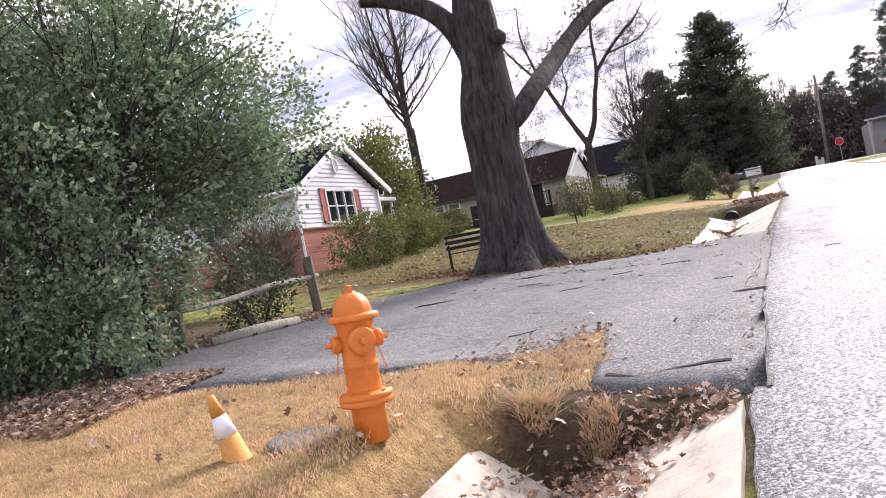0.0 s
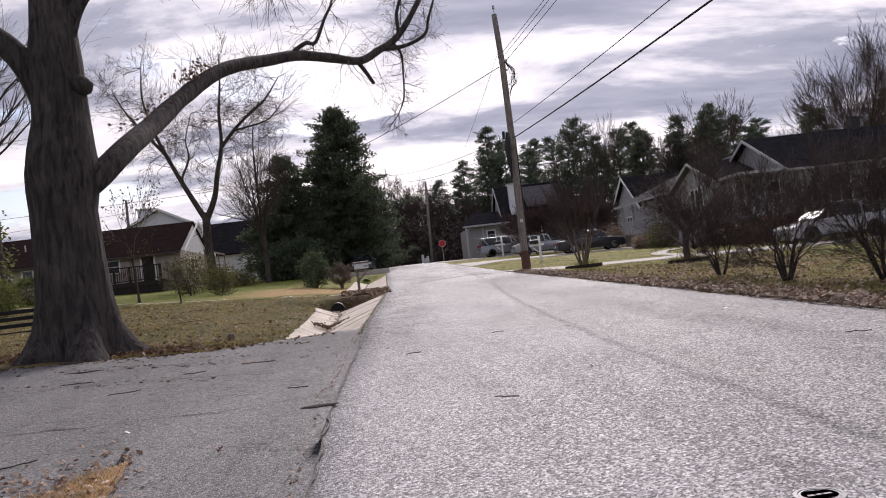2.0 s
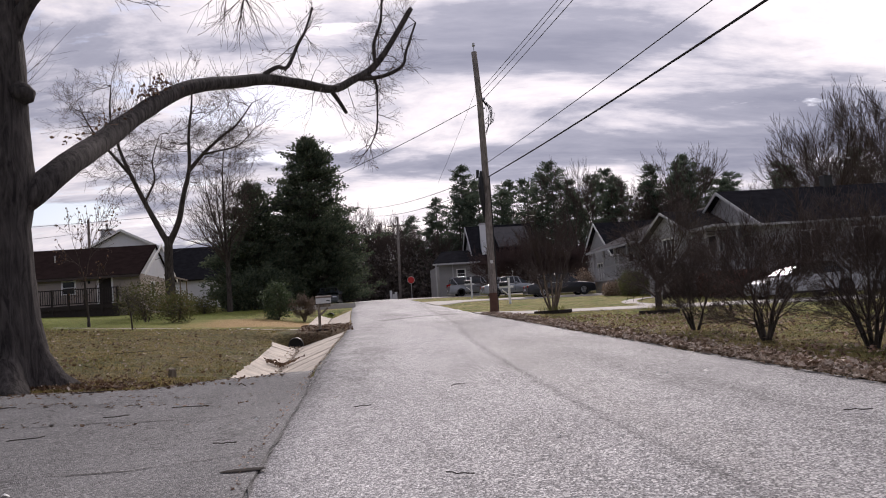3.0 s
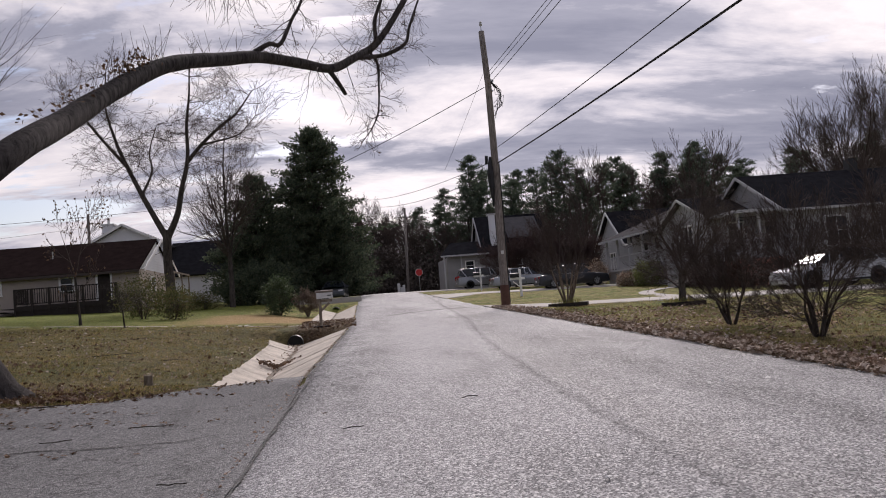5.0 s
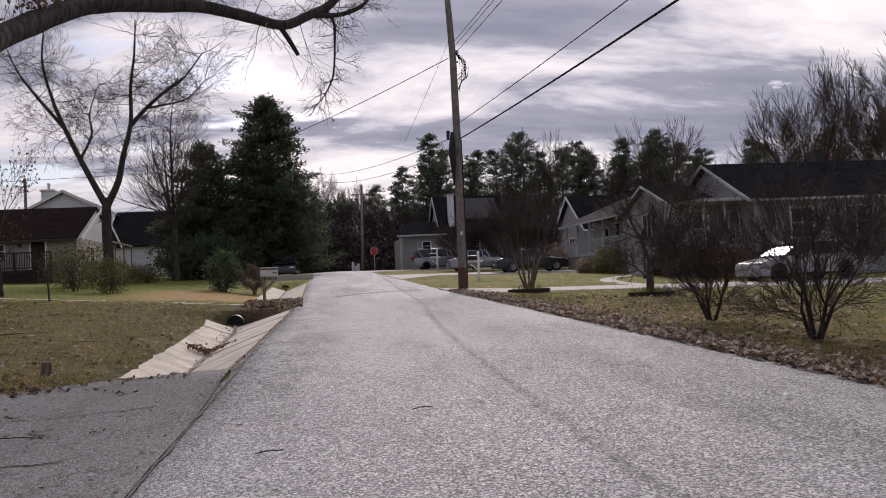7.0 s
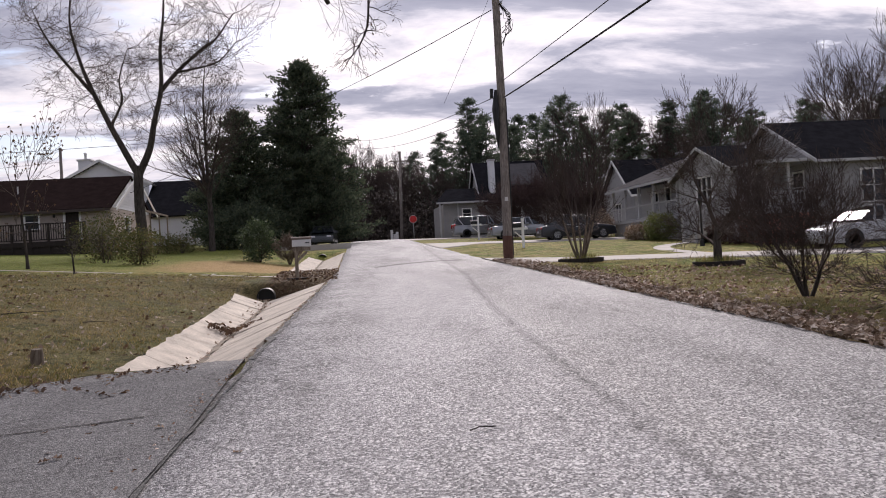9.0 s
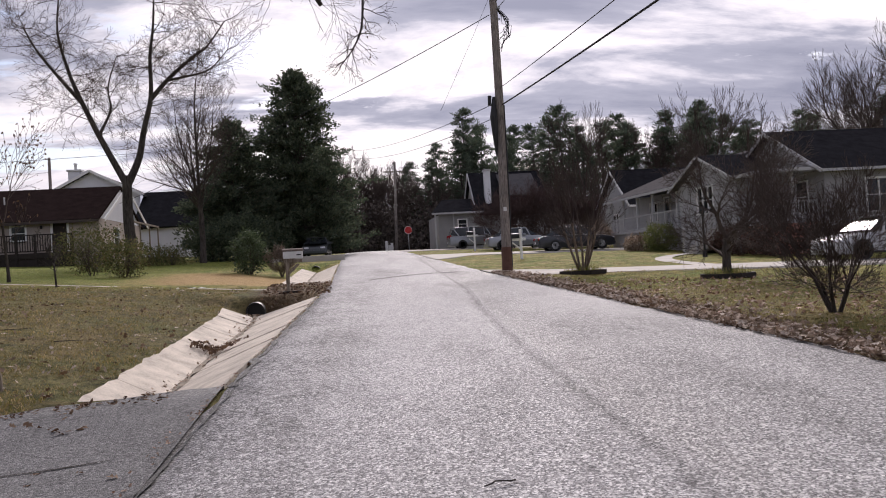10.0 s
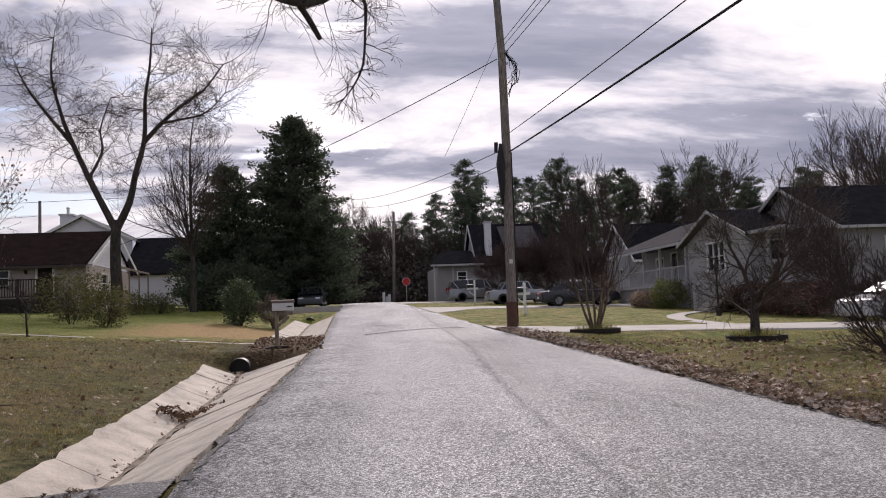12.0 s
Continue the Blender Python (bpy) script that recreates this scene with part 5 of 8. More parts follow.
# ---- the hedge and fence by the driveway ----
def hedge():
    rng = random.Random(77)
    x0, y0 = -7.3, 7.4
    z0 = gz(x0, y0)
    ob = thing("holly_hedge", pose(x0, y0, z0 - 0.05), "towering glossy dark green holly hedge over leaf litter", "hedge")
    tips = []
    for k in range(16):
        g = Geo()
        bx, by = rng.uniform(-3.0, 2.0), rng.uniform(-1.4, 1.0)
        branch(g, tips, rng, (bx, by, 0), (rng.gauss(0, 0.2), rng.gauss(0, 0.2), 1), rng.uniform(2.4, 4.0), 0.06, 1, 3, 0.6, 0.05, 0.12, (3, 5))
        part("stem", g, BARK, ob, smooth=True)
    for c, r, count, per, size in (((-0.6, 0.0, 2.0), (2.1, 1.6, 2.0), 900, 24, 0.072), ((-2.6, 0.0, 3.0), (3.0, 2.0, 3.6), 1250, 24, 0.076), ((0.4, 1.0, 3.2), (1.7, 1.5, 1.3), 520, 24, 0.068), ((-1.5, 1.2, 4.8), (2.0, 1.7, 2.2), 620, 24, 0.07), ((0.5, -1.0, 0.7), (1.2, 0.9, 0.75), 330, 22, 0.06), ((-4.5, 0.4, 5.2), (2.6, 2.2, 2.8), 700, 22, 0.076), ((-2.2, -1.4, 0.9), (3.2, 1.0, 1.1), 520, 22, 0.064), ((1.35, 1.2, 2.5), (0.85, 0.7, 0.95), 260, 22, 0.064)):
        g = Geo()
        clumps(g, rng, c, r, int(count * 1.15), per + 6, size * 0.72, count * 0.1, 0.66, lambda a, b: 0.12, 0.12, 0.95)
        part("foliage", g, HOLLY, ob)
    # loose sprays that reach out over the driveway
    g, w = Geo(), Geo()
    for tipx, tipy, tipz in ((3.0, 1.3, 2.45), (2.6, 1.6, 3.1), (2.4, 1.0, 3.6), (2.3, 1.7, 2.5), (1.6, 1.4, 4.1), (2.6, 0.9, 2.2), (1.9, 0.4, 4.4)):
        a, b = Vector((0.6, 0.5, tipz * 0.75)), Vector((tipx, tipy, tipz))
        w.tube([tuple(a), tuple(a.lerp(b, 0.5) + Vector((0, 0, 0.12))), tuple(b)], [0.02, 0.012, 0.005], 4, cap=False)
        for _ in range(300):
            u = rng.random() ** 0.6
            q = a.lerp(b, u) + Vector((rng.gauss(0, 0.16), rng.gauss(0, 0.16), rng.gauss(0.05, 0.13)))
            leaf_quad(g, rng, q, rng.uniform(0.03, 0.05), (b - a).normalized())
    part("spray_twigs", w, TWIG, ob)
    part("foliage", g, HOLLY, ob)


hedge()
shrub("driveway_shrub", "open evergreen shrub behind the split rail", -7.15, 10.5, (0.55, 0.55, 0.62), 200, 10, 0.045, DARKLEAF, 81, reach=0.1)
bare_tree("thicket_shrub", "brown bare thicket beside the bungalow", -9.0, 13.5, 83, 2.2, 0.03, 4, 0.5, 0.05, (3, 5), 9, trunk=0.25, mat=PALE_BARK)
bare_tree("thicket_shrub", "brown bare thicket beside the bungalow", -11.5, 17.5, 84, 2.0, 0.03, 4, 0.5, 0.05, (3, 5), 9, trunk=0.25, mat=PALE_BARK)

# split-rail fence
fence = thing("split_rail_fence", Matrix(), "weathered split-rail fence section at the driveway", "fence")
for k, (x, y, h) in enumerate([(-6.64, 11.45, 0.95), (-6.95, 8.5, 0.8)]):
    z = gz(x, y)
    part("post", Geo().box(-0.075, 0.075, -0.06, 0.06, -0.1, h, pose(x, y, z, 0, -2, 20), 0.015), POSTWOOD, fence)
z1, z2 = gz(-6.64, 11.45), gz(-6.95, 8.5)
part("rail", Geo().tube([(-6.62, 11.6, z1 + 0.62), (-6.75, 10.5, z1 + 0.6), (-6.85, 9.4, z2 + 0.58), (-6.97, 8.2, z2 + 0.55)], [0.035, 0.045, 0.042, 0.036], 6), RAILWOOD, fence, "pale split rail")
log = Geo().tube([(-6.35, 10.35, gz(-6.35, 10.35) + 0.06), (-6.6, 9.7, gz(-6.6, 9.7) + 0.07), (-6.8, 8.9, gz(-6.8, 8.9) + 0.07)], [0.075, 0.085, 0.07], 9)
single("edging_log", log, RAILWOOD, "pale weathered log edging the driveway", "log", smooth=True)

# ---- hydrant ----
def hydrant(x, y):
    ob = thing("fire_hydrant", pose(x, y, gz(x, y) - 0.02, 0, 1.5, 12), "orange painted iron fire hydrant on dry grass", "hydrant")
    part("lower_barrel", Geo().lathe([(0.098, 0), (0.098, 0.2), (0.102, 0.22)], 28), ORANGE, ob, smooth=True)
    part("ground_flange", Geo().lathe([(0.105, 0.20), (0.15, 0.212), (0.156, 0.222), (0.156, 0.238), (0.15, 0.244), (0.15, 0.248), (0.156, 0.254), (0.156, 0.272), (0.148, 0.28), (0.105, 0.29)], 28), ORANGE, ob, smooth=True)
    part("barrel", Geo().lathe([(0.104, 0.27), (0.101, 0.30), (0.098, 0.42), (0.104, 0.43), (0.107, 0.44), (0.104, 0.45), (0.099, 0.46), (0.10, 0.6), (0.112, 0.68), (0.114, 0.70)], 28), ORANGE, ob, smooth=True)
    part("bonnet_flange", Geo().lathe([(0.11, 0.69), (0.142, 0.698), (0.148, 0.706), (0.148, 0.722), (0.142, 0.73), (0.115, 0.738)], 28), ORANGE, ob, smooth=True)
    g = Geo()
    n, prof = 32, [(0.115, 0.73), (0.112, 0.76), (0.1, 0.8), (0.078, 0.832), (0.05, 0.85), (0.034, 0.855), (0.032, 0.868)]
    vs = [(r * (1 + (0.045 if j % 4 == 0 else 0)) * math.cos(2 * math.pi * j / n), r * (1 + (0.045 if j % 4 == 0 else 0)) * math.sin(2 * math.pi * j / n), z) for r, z in prof for j in range(n)]
    g.add(vs, [(i * n + j, i * n + (j + 1) % n, (i + 1) * n + (j + 1) % n, (i + 1) * n + j) for i in range(len(prof) - 1) for j in range(n)])
    part("bonnet", g, ORANGE, ob, smooth=True)
    part("operating_nut", Geo().lathe([(0.026, 0.86), (0.024, 0.895), (0.016, 0.9)], 5), ORANGE, ob)
    for k in range(8):
        a = 2 * math.pi * (k + 0.5) / 8
        part("flange_bolt", Geo().lathe([(0.012, 0), (0.012, 0.014)], 6, pose(math.cos(a) * 0.132, math.sin(a) * 0.132, 0.278)), ORANGE, ob)
    for name, turn, r, out, z in (("pumper_nozzle", -62, 0.078, 0.1, 0.585), ("hose_nozzle", -152, 0.05, 0.075, 0.575), ("hose_nozzle", 28, 0.05, 0.075, 0.575)):
        m = Matrix.Translation((0, 0, z)) @ Matrix.Rotation(radians(turn), 4, "Z") @ Matrix.Rotation(radians(90), 4, "Y")
        nozzle = part(name, Geo().lathe([(r * 0.88, 0.06), (r * 0.88, 0.1), (r, 0.105), (r, 0.1 + out * 0.55), (r * 0.93, 0.1 + out * 0.62), (r * 0.6, 0.1 + out * 0.66), (r * 0.42, 0.1 + out * 0.68)], 22, m), ORANGE, ob, smooth=True)
        part("cap_nut", Geo().lathe([(r * 0.3, 0.1 + out * 0.66), (r * 0.27, 0.1 + out * 0.66 + 0.035), (r * 0.15, 0.1 + out * 0.66 + 0.038)], 5, m), ORANGE, nozzle)
        g = Geo()
        a = radians(turn)
        p = Vector((math.cos(a) * 0.12, math.sin(a) * 0.12, z - r))
        for k in range(7):
            q = p + Vector((0.004 * k * math.cos(a), 0.004 * k * math.sin(a), -0.02 * k))
            g.tube([tuple(q + Vector((0.005 * math.cos(t + k * 1.57), 0.005 * math.sin(t + k * 1.57) * 0.4, 0.011 * math.sin(t)))) for t in np.linspace(0, 6.28, 9)], 0.0024, 4, cap=False)
        part("chain", g, ORANGE, nozzle, "thin cap chain")
    return ob


hydrant(-2.05, 4.22)

# traffic cone, stained and leaning
cone = thing("traffic_cone", pose(-2.72, 3.86, gz(-2.72, 3.86) - 0.03, 3, -13, 10), "faded orange traffic cone sunk in the dry grass, tilted", "cone")
part("lower_shell", Geo().lathe([(0.1, 0), (0.098, 0.012), (0.078, 0.016), (0.06, 0.17)], 24), FADED, cone, smooth=True)
part("white_collar", Geo().lathe([(0.061, 0.168), (0.0425, 0.29)], 24), BAND, cone, "white reflective collar", smooth=True)
part("tip", Geo().lathe([(0.042, 0.288), (0.022, 0.41), (0.018, 0.416), (0.012, 0.4)], 24), FADED, cone, smooth=True)
# meter cover in the grass
cover = thing("meter_cover", pose(-2.43, 4.1, gz(-2.43, 4.1) + 0.022, 2, 3, 0), "round dark iron meter cover set in grass", "cover")
part("frame_ring", Geo().lathe([(0.215, -0.05), (0.215, 0.012), (0.2, 0.018), (0.185, 0.012)], 32), IRON, cover, smooth=True)
part("lid", Geo().lathe([(0.183, -0.03), (0.183, 0.012), (0.16, 0.014), (0.16, 0.009), (0.03, 0.009), (0.03, 0.016)], 32), IRON, cover)
# ring-shaped cover in the road
cover = thing("valve_cover", pose(2.49, 5.12, float(line(5.12)) + 0.045) @ Matrix.Diagonal((0.8, 0.8, 0.5, 1)), "small round iron cover with worn bright rims in the road", "cover")
part("rim", Geo().lathe([(0.142, -0.03), (0.142, 0.004), (0.118, 0.008), (0.118, 0.0)], 36), COVERIRON, cover, "bright worn rim")
part("inner_rim", Geo().lathe([(0.112, -0.02), (0.112, 0.004), (0.1, 0.006), (0.1, 0.0)], 36), COVERIRON, cover)
lid = part("lid", Geo().lathe([(0.1, -0.02), (0.1, -0.004), (0.02, -0.003)], 30), COVERIRON, cover)
part("worn_lettering", Geo().box(-0.07, -0.03, -0.012, 0.014, -0.004, 0.004).box(-0.02, 0.012, -0.01, 0.012, -0.004, 0.004).box(0.022, 0.07, -0.012, 0.012, -0.004, 0.004), IRON, lid, "worn raised bars of lettering")

# ---- bench by the oak ----
bench = thing("garden_bench", pose(-5.7, 17.2, gz(-5.7, 17.2), 0, 0, 24), "dark metal slatted garden bench beside the oak", "bench")
for k in range(3):
    part("back_slat", Geo().box(-0.75, 0.75, 0.3 + 0.03 * k, 0.33 + 0.03 * k, 0.5 + 0.13 * k, 0.575 + 0.13 * k, None, 0.008), BLACK, bench)
for k in range(4):
    part("seat_slat", Geo().box(-0.75, 0.75, -0.2 + 0.12 * k, -0.11 + 0.12 * k, 0.4, 0.425, None, 0.008), BLACK, bench)
for sx in (-0.7, 0.7):
    part("leg", Geo().tube([(sx, -0.2, 0), (sx, -0.17, 0.4)], 0.018, 8), BLACK, bench)
    part("leg", Geo().tube([(sx, 0.42, 0), (sx, 0.28, 0.4), (sx, 0.4, 0.84)], 0.018, 8), BLACK, bench)
    part("armrest", Geo().tube([(sx, -0.18, 0.4), (sx, -0.2, 0.6), (sx, 0.3, 0.62)], 0.016, 8), BLACK, bench)
    part("seat_rail", Geo().tube([(sx, -0.2, 0.39), (sx, 0.28, 0.39)], 0.016, 8), BLACK, bench)
# stump on the lawn, fallen sticks
single("stump", Geo().lathe([(0.09, -0.1), (0.08, 0.05), (0.07, 0.16), (0.066, 0.18), (0.03, 0.17)], 14), POSTWOOD, "small grey tree stump in the lawn", "stump", m=pose(-2.45, 18.5, gz(-2.45, 18.5), 4, 3, 0))
rng = random.Random(12)
for k, (x, y, L, a) in enumerate([(-4.3, 22.6, 1.5, 10), (-3.0, 22.0, 0.9, -8), (-2.9, 14.95, 0.7, 4), (-4.2, 14.6, 0.6, -20), (-1.9, 12.6, 0.3, 5), (-3.3, 12.2, 0.45, -10), (-2.4, 11.2, 0.35, 20), (-3.6, 13.4, 0.55, 8), (-0.35, 10.5, 0.22, 3), (-4.4, 11.0, 0.6, 12), (-2.2, 7.9, 0.3, 30), (-1.2, 13.3, 0.4, -8), (2.3, 13.2, 0.2, 20), (1.6, 8.3, 0.22, -30), (1.0, 12.0, 0.2, 10), (5.3, 9.2, 0.25, -15)]):
    g, p = Geo(), Vector((-L / 2, 0, 0))
    pts = [p + Vector((L * i / 5, rng.gauss(0, 0.045 * min(1, L)), rng.uniform(0, 0.012))) for i in range(6)]
    g.tube([tuple(q) for q in pts], [0.008, 0.011, 0.01, 0.008, 0.006, 0.003] if L > 0.5 else 0.005, 6)
    z = gz(x, y) + 0.03 if x < road_left(y) else float(line(y)) + 0.055
    single("fallen_stick", g, BARK, "dark fallen stick on the ground", "stick", "fallen sticks", m=pose(x, y, z, 0, 0, a))

# ---- houses ----
def wall_frame(p0, p1, z=0.0):
    """A wall's own axes: x along it, y inwards, z up. The outside lies to the right of the way from p0 to p1."""
    d = Vector((p1[0] - p0[0], p1[1] - p0[1], 0))
    L = d.length
    d.normalize()
    inward = Vector((-d.y, d.x, 0))
    m = Matrix.Identity(4)
    m.col[0], m.col[1], m.col[2], m.col[3] = (*d, 0), (*inward, 0), (0, 0, 1, 0), (p0[0], p0[1], z, 1)
    return m, L


def boards(parent, p0, p1, z0, top, holes, mat, pitch=0.13, name="wall", label="", thick=0.14):
    """A lapped board wall with openings. top: (along, height) pairs."""
    m, L = wall_frame(p0, p1)
    ts, tz = [a for a, _ in top], [b for _, b in top]
    g = Geo()
    z = z0
    while z < max(tz) - 0.01:
        zt = min(z + pitch, max(tz))
        span = [s for s in np.linspace(0, L, 400) if np.interp(s, ts, tz) >= (z + zt) / 2]
        if span:
            cuts = [(span[0], span[-1])]
            for a, b, c, d in holes:
                if c < zt - 0.005 and d > z + 0.005:
                    cuts = [q for s, e in cuts for q in ((s, min(e, a)), (max(s, b), e)) if q[1] - q[0] > 0.01]
            for s, e in cuts:
                g.add([(s, -0.022, z), (e, -0.022, z), (e, -0.004, zt), (s, -0.004, zt), (s, thick, z), (e, thick, z), (e, thick, zt), (s, thick, zt)], [(0, 1, 2, 3), (7, 6, 5, 4), (0, 4, 5, 1), (3, 2, 6, 7), (0, 3, 7, 4), (1, 5, 6, 2)], m)
        z = zt
    return part(name, g, mat, parent, label, kind="stuff")


def window(parent, p0, p1, s0, s1, z0, z1, cols=1, rows=2, shutters=None, trim=None, curtain=True):
    m, _ = wall_frame(p0, p1)
    win = part("window", Geo().box(s0 - 0.07, s0 + 0.03, -0.045, 0.08, z0 - 0.05, z1 + 0.07, m).box(s1 - 0.03, s1 + 0.07, -0.045, 0.08, z0 - 0.05, z1 + 0.07, m).box(s0 + 0.03, s1 - 0.03, -0.045, 0.08, z1 - 0.02, z1 + 0.07, m), trim or TRIM, parent, "white painted window frame")
    part("sill", Geo().box(s0 - 0.1, s1 + 0.1, -0.07, 0.08, z0 - 0.06, z0 + 0.0, m), trim or TRIM, win)
    for k in range(1, cols):
        s = s0 + (s1 - s0) * k / cols
        part("mullion", Geo().box(s - 0.025, s + 0.025, -0.03, 0.06, z0, z1 - 0.02, m), trim or TRIM, win)
    for k in range(cols):
        a, b = s0 + (s1 - s0) * k / cols, s0 + (s1 - s0) * (k + 1) / cols
        for j in range(rows):
            c, d = z0 + (z1 - z0) * j / rows, z0 + (z1 - z0) * (j + 1) / rows
            part("pane", Geo().box(a + 0.01, b - 0.01, 0.03 + 0.012 * j, 0.038 + 0.012 * j, c, d, m), GLASS, win)
            if j:
                part("sash_bar", Geo().box(a, b, 0.0, 0.045, c - 0.02, c + 0.02, m), trim or TRIM, win)
    if shutters:
        for a in (s0 - 0.07 - shutters, s1 + 0.07):
            sh = part("shutter", Geo().box(a, a + 0.06, -0.06, -0.024, z0 - 0.05, z1 + 0.06, m).box(a + shutters - 0.06, a + shutters, -0.06, -0.024, z0 - 0.05, z1 + 0.06, m).box(a, a + shutters, -0.06, -0.024, z0 - 0.05, z0 + 0.03, m).box(a, a + shutters, -0.06, -0.024, z1 - 0.02, z1 + 0.06, m).box(a, a + shutters, -0.06, -0.024, (z0 + z1) / 2 - 0.03, (z0 + z1) / 2 + 0.03, m), SHUTTER, parent, "red panelled shutter")
            part("panel", Geo().box(a + 0.06, a + shutters - 0.06, -0.045, -0.022, z0, z1, m), SHUTTER, sh)
    return win


def slope(parent, a, b, c, d, mat, thick=0.14, name="roof"):
    """A roof plane a-b (eave) to c-d (ridge, above b and a)."""
    a, b, c, d = map(Vector, (a, b, c, d))
    n = (b - a).cross(d - a).normalized()
    if n.z < 0:
        n = -n
    low = [v - n * thick for v in (a, b, c, d)]
    g = Geo().add([a, b, c, d, *low], [(0, 1, 2, 3), (7, 6, 5, 4), (0, 4, 5, 1), (1, 5, 6, 2), (2, 6, 7, 3), (3, 7, 4, 0)])
    return part(name, g, mat, parent)


def beam(parent, name, a, b, w, h, mat, label=""):
    a, b = Vector(a), Vector(b)
    d = (b - a)
    m = Matrix.Translation(a) @ d.to_track_quat("X", "Z").to_matrix().to_4x4()
    return part(name, Geo().box(0, d.length, -w / 2, w / 2, -h / 2, h / 2, m), mat, parent, label)


def gable_x(parent, x0, x1, y0, y1, ze, zp, mat, over=0.35, rake=None, back_over=0.1, eave=None):
    """A roof whose ridge runs along x, over walls at y0 and y1."""
    ym = (y0 + y1) / 2
    k = (zp - ze) / (ym - y0)
    xa, xb = x0 - over, x1 + back_over
    ya, yb, za = y0 - over, y1 + over, ze - over * k
    slope(parent, (xa, ya, za + 0.16), (xb, ya, za + 0.16), (xb, ym, zp + 0.16), (xa, ym, zp + 0.16), mat)
    slope(parent, (xa, yb, za + 0.16), (xb, yb, za + 0.16), (xb, ym, zp + 0.16), (xa, ym, zp + 0.16), mat)
    for xx in ((xa - 0.015, xb + 0.015) if rake is None else (rake,)):
        beam(parent, "rake_board", (xx, ya, za + 0.06), (xx, ym, zp + 0.06), 0.05, 0.2, TRIM)
        beam(parent, "rake_board", (xx, yb, za + 0.06), (xx, ym, zp + 0.06), 0.05, 0.2, TRIM)
    for yy in (ya, yb):
        beam(parent, "fascia", (xa, yy, za + 0.05), (xb, yy, za + 0.05), 0.04, 0.16, eave or TRIM)


# bungalow beyond the driveway: white boards over brick, gable to the road
def bungalow():
    x, y0, y1 = -12.85, 21.5, 27.3
    ze, zp, zb, zg = 4.25, 5.72, 3.0, 1.3
    h = thing("bungalow", Matrix(), "white sided bungalow with a brick base and red shutters", "house")
    hole = (1.95, 3.85, 3.15, 4.2)
    boards(h, (x, y0), (x, y1), zb, [(0, ze), ((y1 - y0) / 2, zp), (y1 - y0, ze)], [hole], SIDING, 0.15, label="white lapped siding wall")
    boards(h, (x - 9, y0), (x, y0), zb, [(0, ze), (9, ze)], [(5.2, 6.4, 3.2, 4.1)], SIDING, 0.15, label="white lapped siding wall")
    boards(h, (x, y1), (x - 9, y1), zb, [(0, ze), (9, ze)], [], SIDING, 0.15)
    boards(h, (x - 9, y1), (x - 9, y0), zb, [(0, ze), (2.9, zp), (5.8, ze)], [], SIDING, 0.15)
    part("brick_base", Geo().box(x - 9, x + 0.03, y0 - 0.03, y1 + 0.03, zg - 0.6, zb - 0.05), BRICK, h, "red brick base wall")
    part("brick_cap", Geo().box(x - 9.02, x + 0.08, y0 - 0.08, y1 + 0.08, zb - 0.06, zb, None, 0.012), BRICK, h)
    window(h, (x, y0), (x, y1), *hole, 3, 2, 0.36)
    window(h, (x - 9, y0), (x, y0), 5.2, 6.4, 3.2, 4.1, 2, 2)
    gable_x(h, x - 9, x, y0, y1, ze, zp, SHINGLE, 0.4, x + 0.42)
    for yy in (y0, y1):
        beam(h, "corner_board", (x + 0.03, yy, zb), (x + 0.03, yy, ze), 0.1, 0.1, TRIM)
    vent = part("gable_vent", Geo().lathe([(0.19, 0), (0.19, 0.05), (0.15, 0.05), (0.15, 0.01)], 24, Matrix.Translation((x + 0.02, 24.4, 5.05)) @ Matrix.Rotation(radians(90), 4, "Y") @ Matrix.Diagonal((1.35, 1, 1, 1))), TRIM, h, "oval gable vent")
    for k in range(6):
        part("louvre", Geo().box(-0.01, 0.012, -0.12, 0.12, -0.004, 0.004, Matrix.Translation((x + 0.05, 24.4, 4.88 + 0.07 * k)) @ Matrix.Rotation(0.6, 4, "Y")), TRIM, vent)
    part("downspout", Geo().tube([(x + 0.42, y0 - 0.35, ze - 0.15), (x + 0.1, y0 - 0.12, ze - 0.45), (x + 0.1, y0 - 0.12, 1.6), (x + 0.3, y0 - 0.3, 1.35)], 0.045, 8), TRIM, h, "white downspout")
    part("gutter_trough", Geo().tube([(x + 0.4, y0 - 0.46, ze - 0.1), (x - 9, y0 - 0.46, ze - 0.1)], 0.06, 8), TRIM, h)
    part("roof_vent", Geo().lathe([(0.14, 0), (0.14, 0.16), (0.2, 0.17), (0.2, 0.24), (0.05, 0.27)], 14, pose(x - 3.2, 22.9, 5.0)), BLACK, h)
    # small side porch
    part("side_porch_roof", Geo().box(x - 2.2, x - 0.1, y1 + 0.05, y1 + 1.9, 3.85, 4.0, None, 0.02), TRIM, h)
    for xx in (x - 0.3, x - 2.0):
        part("porch_post", Geo().box(xx - 0.05, xx + 0.05, y1 + 1.7, y1 + 1.8, 1.4, 3.86), TRIM, h)
    return h


